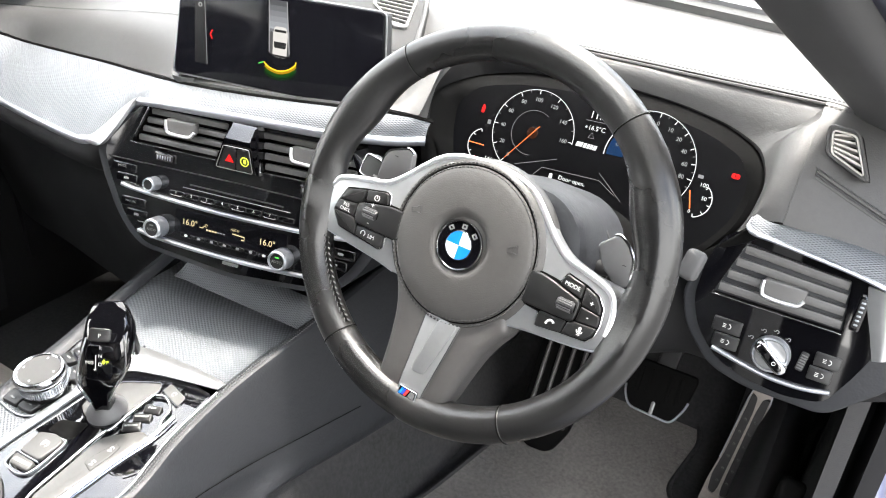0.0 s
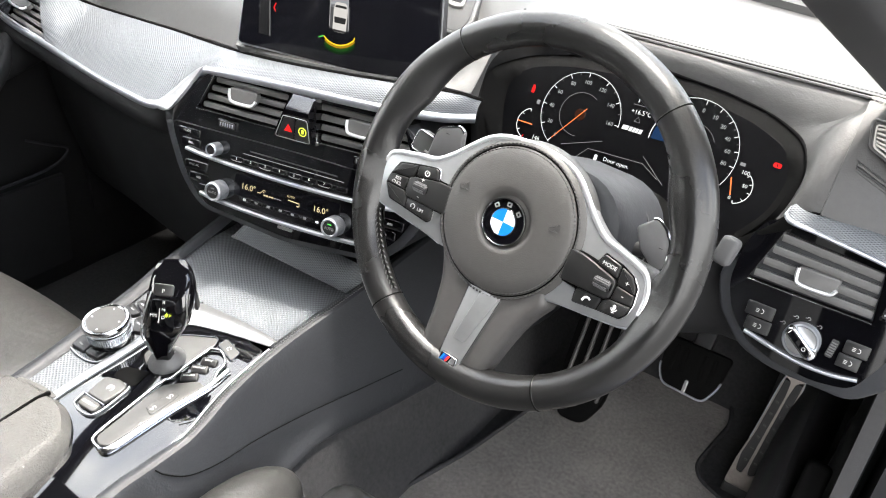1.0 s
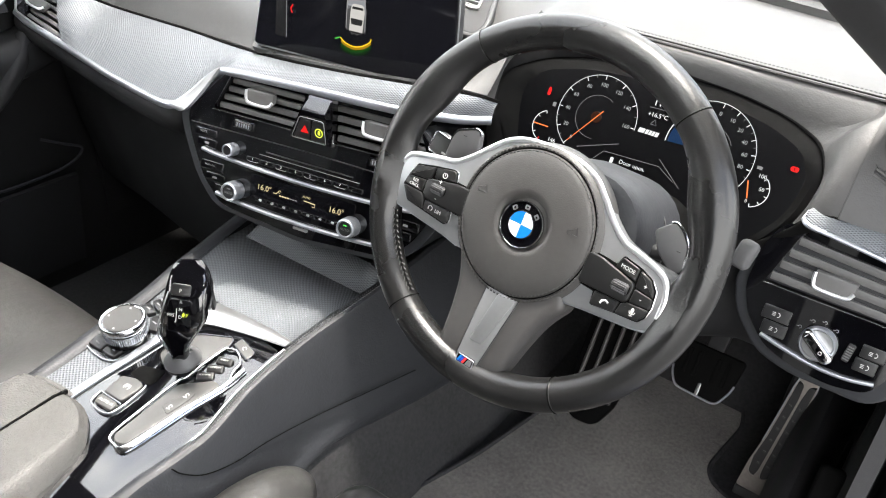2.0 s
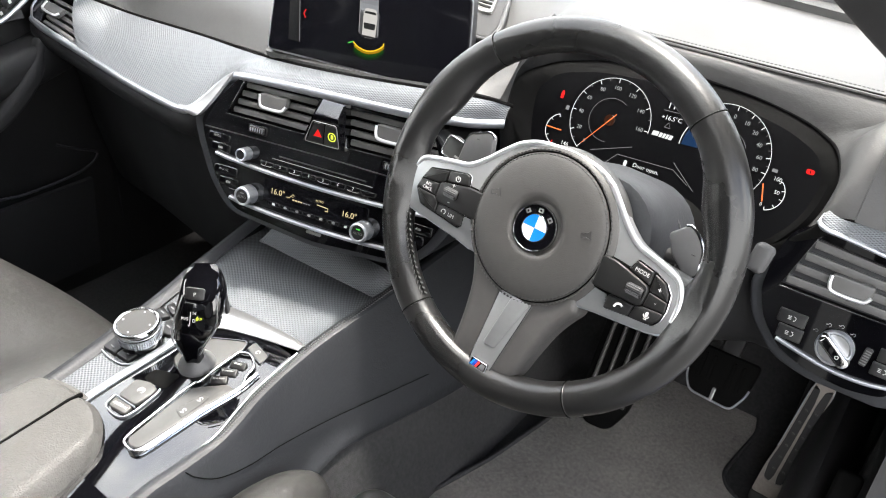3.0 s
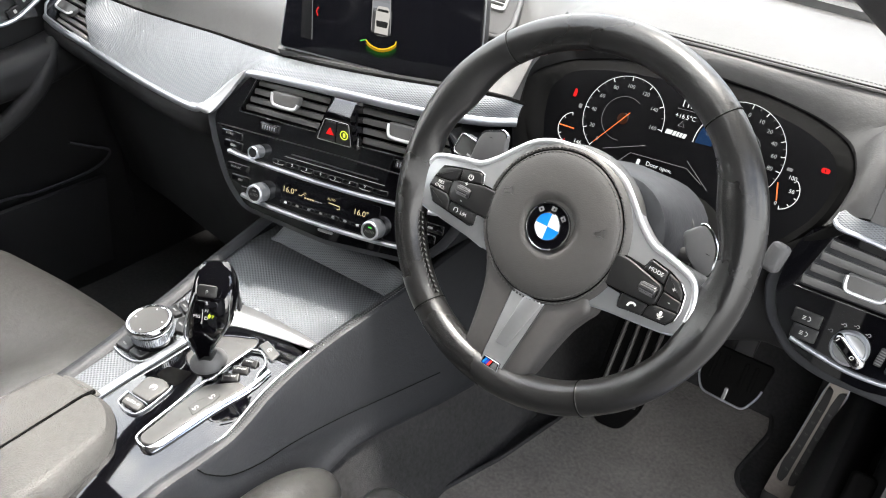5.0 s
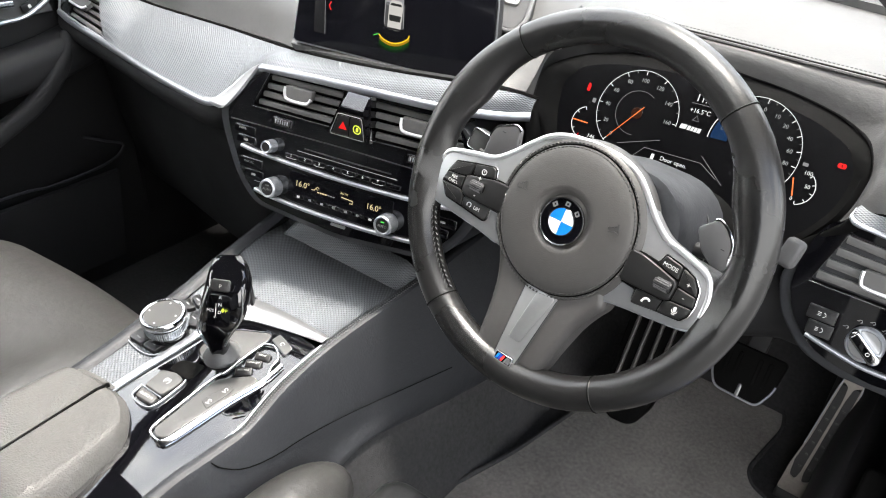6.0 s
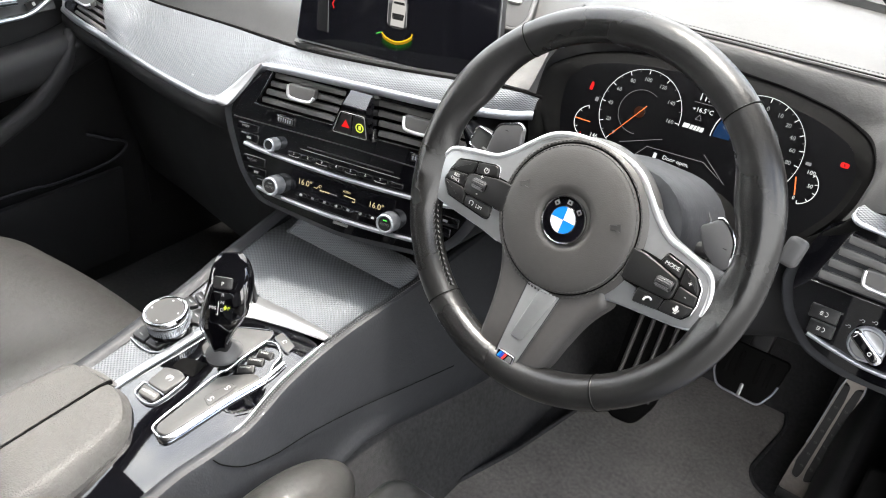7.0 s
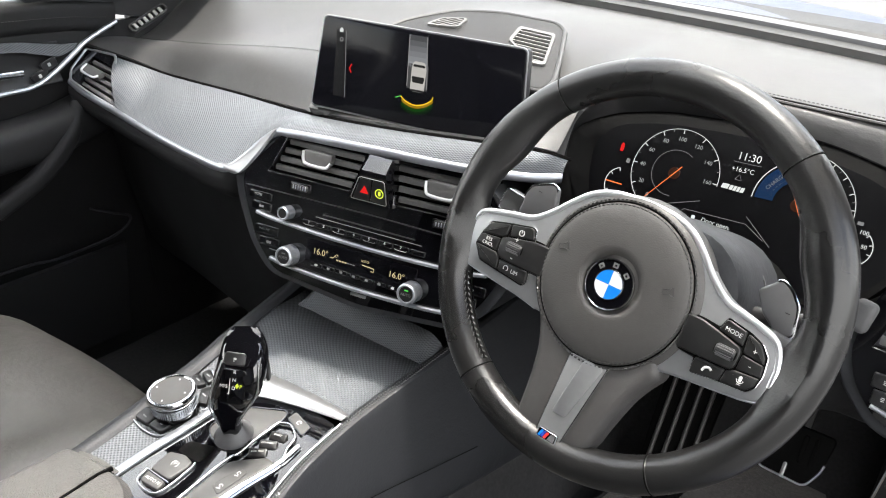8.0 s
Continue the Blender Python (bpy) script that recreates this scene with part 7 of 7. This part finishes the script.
    # floor mat
    mat = thing("floor_mat", "dark grey carpet floor mat with bound edge", "floor mat", at(0, 0, 0.040))
    out = soften([(0.145, 0.02), (0.185, 0.15), (0.215, 0.255), (0.239, 0.388), (0.262, 0.54), (0.29, 0.63), (0.35, 0.675), (0.495, 0.685), (0.530, 0.660), (0.543, 0.610), (0.533, 0.525), (0.528, 0.478), (0.545, 0.448), (0.600, 0.425), (0.67, 0.40), (0.67, -0.25), (0.13, -0.25)][::-1], 0.02, 4)
    part("surface", prism(out, -0.010, 0.0, 0.002), MAT_PILE, mat)
    part("binding", sweep([Vector((x, y, 0.0005)) for x, y in out], ring2(0.0042, 7), closed=True), CARPET, mat, "dark bound edge")
    ca = thing("wheelarch_trim", "dark moulded wheel-arch trim beside the accelerator", "trim panel")
    part("hump", loft([[Vector((0.655 + 0.035 * math.cos(t) * (1 + 0.1 * k), mix(0.34, 0.95, k / 6), 0.03 + (0.12 + 0.05 * k) * math.sin(t))) for t in [math.pi * j / 12 for j in range(13)]] for k in range(7)]), DARK, ca)
    ho = thing("bonnet_release", "black bonnet release lever beside the footwell", "lever", at(0.690, 0.345, 0.20))
    part("grip", prism(soften([(-0.016, -0.05), (0.016, -0.05), (0.020, 0.05), (-0.014, 0.05)], 0.010, 4), 0, 0.016, 0.006), DUCT, ho, m=pose(0, 0, 0, 60, 0, 0))
    part("mark", prism(rrect(0.014, 0.008, 0.002), 0.0155, 0.0166), PRINT, ho, m=pose(0, 0, 0, 60, 0, 0) @ at(0.0, -0.03, 0))


pedals()


# ---- seats ----
def seat(xc, front, z, label, mirror):
    s = thing("car_seat", label, "car seat", at(xc, front, z), "front seats")
    # cushion middle, bolsters either side
    def mid(u, v):
        x = mix(-0.165, 0.165, u)
        y = -mix(0.0, 0.50, v)
        r = min(1, v / 0.10)
        return Vector((x, y + 0.01 * math.cos(math.pi * (u - 0.5)), -0.05 * (1 - math.sqrt(max(0, 1 - (1 - r) ** 2))) - 0.03 * v + 0.006 * math.sin(math.pi * u)))
    def broad(u, v):
        e, r = 2 * u - 1, min(1.0, v / 0.30)
        x = 0.262 * e * (1 - 0.10 * (1 - r) ** 2)
        hip = 0.020 * math.exp(-((abs(e) - 0.72) / 0.20) ** 2) * step(v / 0.4)
        side = -0.075 * max(0.0, (abs(e) - 0.74) / 0.26) ** 2
        nose = -0.085 * (1 - math.sqrt(max(0.0, 1 - (1 - r) ** 3)))
        return Vector((x, 0.042 - 0.020 * e * e - 0.54 * v, 0.006 + hip + side + nose - 0.02 * v - 0.018))
    if mirror < 0:
        part("cushion", sheet(broad, 48, 48, 0.05), LEATHER_SEAT, s, "broad smooth black leather cushion")
    else:
        part("cushion", sheet(mid, 24, 30, 0.06, True), LEATHER_SEAT, s, "grained black leather cushion")
        part("seam", stitches([mid(k / 40, 0.30) + Vector((0, 0, 0.001)) for k in range(41)], 0.004, 0.0016, 0.0006), THREAD, s)
    for e in ((-1, 1) if mirror > 0 else ()):
        secs = []
        for k in range(41):
            t = (k / 40) ** 1.8
            grow = math.sqrt(max(0.0, 1 - (1 - min(1, t / 0.22)) ** 2))
            grow = max(grow, 0.02) * (1 - 0.2 * max(0, (t - 0.85) / 0.15))
            wide, high = 0.052, 0.062
            secs.append([Vector((e * (0.205 + wide * grow * math.cos(a)), 0.035 - 0.52 * t, -0.030 + (high * grow) * math.sin(a) * (1 if math.sin(a) > 0 else 1.6))) for a in [2 * math.pi * j / 20 for j in range(20)]])
        part("bolster", loft(secs), LEATHER_SEAT, s, "rounded leather side bolster")
        line = [Vector((e * 0.180, 0.030 - 0.52 * mix(0.16, 0.9, k / 40), 0.018)) for k in range(41)]
        part("seam", stitches(line, 0.004, 0.0016, 0.0006), THREAD, s)
    if mirror > 0:
        part("thigh_support", prism(rrect(0.300, 0.110, 0.030, 5, 0.0, 0.005), -0.085, 0.004, 0.020), LEATHER_SEAT, s, "flat leather thigh support")
    part("base", box(0.42, 0.44, 0.15, 0.02, 0, -0.26, -0.17), SOFT, s)
    # backrest
    def back(u, v):
        x = mix(-0.235, 0.235, u) * (1 - 0.12 * v)
        y = -0.50 - 0.30 * v - 0.03 * math.sin(math.pi * u)
        return Vector((x, y + 0.05 * (abs(2 * u - 1) ** 3), 0.02 + 0.60 * v))
    part("backrest", sheet(back, 20, 24, 0.09), LEATHER_SEAT, s, "leather backrest")
    part("headrest", box(0.25, 0.09, 0.17, 0.035, 0, -0.86, 0.72), LEATHER_SEAT, s)


seat(-0.355, -0.142, 0.286, "passenger's black leather sports seat with side bolsters", -1)
seat(0.370, -0.120, 0.265, "driver's black leather sports seat with side bolsters", 1)


# ---- passenger's door ----
def door():
    d = thing("passenger_door", "closed dark passenger door with silver strip and armrest", "car door")
    X = -0.735
    def panel(u, v):
        y = mix(-0.95, 0.45, u)
        z = mix(-0.06, 0.66, v)
        prof = curve([(0.050, 0, 0), (0.030, 0, 0), (0.010, 0, 0), (0.0, 0, 0), (0.012, 0, 0), (0.030, 0, 0), (0.020, 0, 0)], 4)
        return Vector((X - 0.02 + along(prof, v).x, y, z))
    part("panel", sheet(panel, 30, 30, 0.02), SOFT_SHADED, d, "dark door lining")
    part("belt_rail", sweep(curve([(X - 0.012, -0.95, 0.690), (X - 0.012, -0.2, 0.688), (X - 0.012, 0.10, 0.682), (X - 0.014, 0.24, 0.668)], 6), rrect(0.040, 0.055, 0.016, 4)), SOFT_SHADED, d, "dark leather upper rail")
    part("seam", stitches(curve([(X + 0.0095, -0.95, 0.690), (X + 0.0095, -0.2, 0.688), (X + 0.0095, 0.10, 0.682), (X + 0.0075, 0.22, 0.670)], 20), 0.004, 0.0016, 0.0006), THREAD_DARK, d)
    XT = X + 0.025
    lo = curve([(XT, -0.95, 0.576), (XT, -0.2, 0.578), (XT, 0.01, 0.580), (XT, 0.066, 0.583), (XT, 0.103, 0.600), (XT - 0.001, 0.145, 0.627), (XT - 0.002, 0.170, 0.643), (XT - 0.004, 0.229, 0.667)], 8)
    hi = curve([(XT, -0.95, 0.668), (XT, -0.2, 0.664), (XT, 0.02, 0.656), (XT, 0.085, 0.647), (XT, 0.125, 0.640), (XT, 0.152, 0.638)], 8)
    mid = curve([(XT, -0.95, 0.652), (XT, -0.2, 0.648), (XT, 0.02, 0.641), (XT, 0.085, 0.629), (XT, 0.117, 0.622), (XT, 0.145, 0.630)], 8)
    part("trim_strip", sheet(lambda u, v: along(mid, u).lerp(along(hi, u), v), 40, 4, 0.004), RHOMB, d, "silver strip with lozenge relief")
    part("bright_line", sweep([p + Vector((0.003, 0, -0.002)) for p in lo], ring2(0.0042, 8)), SILVER, d, "satin silver line")
    part("handle_bowl", sheet(lambda u, v: Vector((XT - 0.001 - 0.012 * math.sin(math.pi * v), mix(-0.95, 0.118, u), mix(0.580, 0.645, v))), 20, 6, 0.004), DARK, d, "dark hollow behind the handle")
    part("door_handle", sweep(curve([(XT + 0.002, -0.08, 0.612), (XT + 0.010, -0.02, 0.610), (XT + 0.002, 0.050, 0.605)], 6), rrect(0.008, 0.012, 0.003, 3)), CHROME, d, "chrome door handle")
    for y, z in ((0.078, 0.596), (0.096, 0.612)):
        k = part("lock_key", prism(rrect(0.028, 0.015, 0.002), 0, 0.003, 0.001), BUTTON, d, m=at(XT, y, z) @ pose(0, 0, 0, 90, 0, 90) @ at(0, 0, 0, 20))
        part("mark", prism(rrect(0.005, 0.006, 0.001), 0.0028, 0.0034), PRINT, k)
    # padded armrest with grab handle, and the pocket's rim
    part("armrest_pad", sweep(curve([(X + 0.05, -0.95, 0.50), (X + 0.06, -0.3, 0.50), (X + 0.055, 0.02, 0.505), (X + 0.03, 0.20, 0.53)], 8), rrect(0.08, 0.07, 0.025, 4)), SOFT_SHADED, d, "padded leather armrest")
    part("grab_handle", sweep(curve([(X + 0.06, 0.12, 0.545), (X + 0.085, 0.075, 0.50), (X + 0.09, 0.02, 0.455), (X + 0.08, -0.06, 0.41)], 8), rrect(0.028, 0.032, 0.012, 4)), SOFT_SHADED, d, "curved leather grab handle")
    part("pocket_rim", sweep(curve([(X + 0.02, 0.132, 0.338), (X + 0.025, 0.172, 0.318), (X + 0.028, 0.207, 0.298), (X + 0.03, 0.165, 0.274), (X + 0.03, 0.053, 0.268), (X + 0.03, -0.05, 0.277), (X + 0.03, -0.5, 0.28)], 8), rrect(0.004, 0.005, 0.002, 3)), LEATHER_CONSOLE, d, "pocket rim")
    part("pocket", sheet(lambda u, v: Vector((X + mix(0.052, 0.030, v), mix(-0.6, 0.17, u), mix(0.27, 0.07, v))), 12, 6, 0.01), SOFT_SHADED, d)
    # window and mirror triangle
    g = part("window_pane", sheet(lambda u, v: Vector((X + 0.0 + 0.16 * v, mix(-0.9, 0.26 - 0.42 * v, u), mix(0.69, 1.06, v))), 10, 8, 0.004), GLASS, d, "clear side window")
    g.visible_shadow = False
    part("window_frame", sweep(curve([(X + 0.0, 0.30, 0.70), (X + 0.06, 0.12, 0.875), (X + 0.12, -0.12, 1.045), (X + 0.160, -0.35, 1.100), (X + 0.165, -0.95, 1.105)], 8), rrect(0.022, 0.028, 0.008, 3)), RUBBER, d)
    part("mirror_corner", prism([(-0.155, -0.004), (-0.02, -0.030), (0.20, -0.075), (0.20, 0.05), (-0.15, 0.17)], -0.01, 0.012, 0.004), DARK, d, m=at(X - 0.012, 0.24, 0.705) @ pose(0, 0, 0, 90, 0, 90))
    p = solid("wall_side_rear_left", sheet(lambda u, v: (mix(-0.745, -0.60, step(v)), mix(-2.0, -0.95, u), mix(0.0, 1.10, v)), 6, 8, 0.03), SOFT, "dark closed rear door behind the passenger", kind="structure")


door()
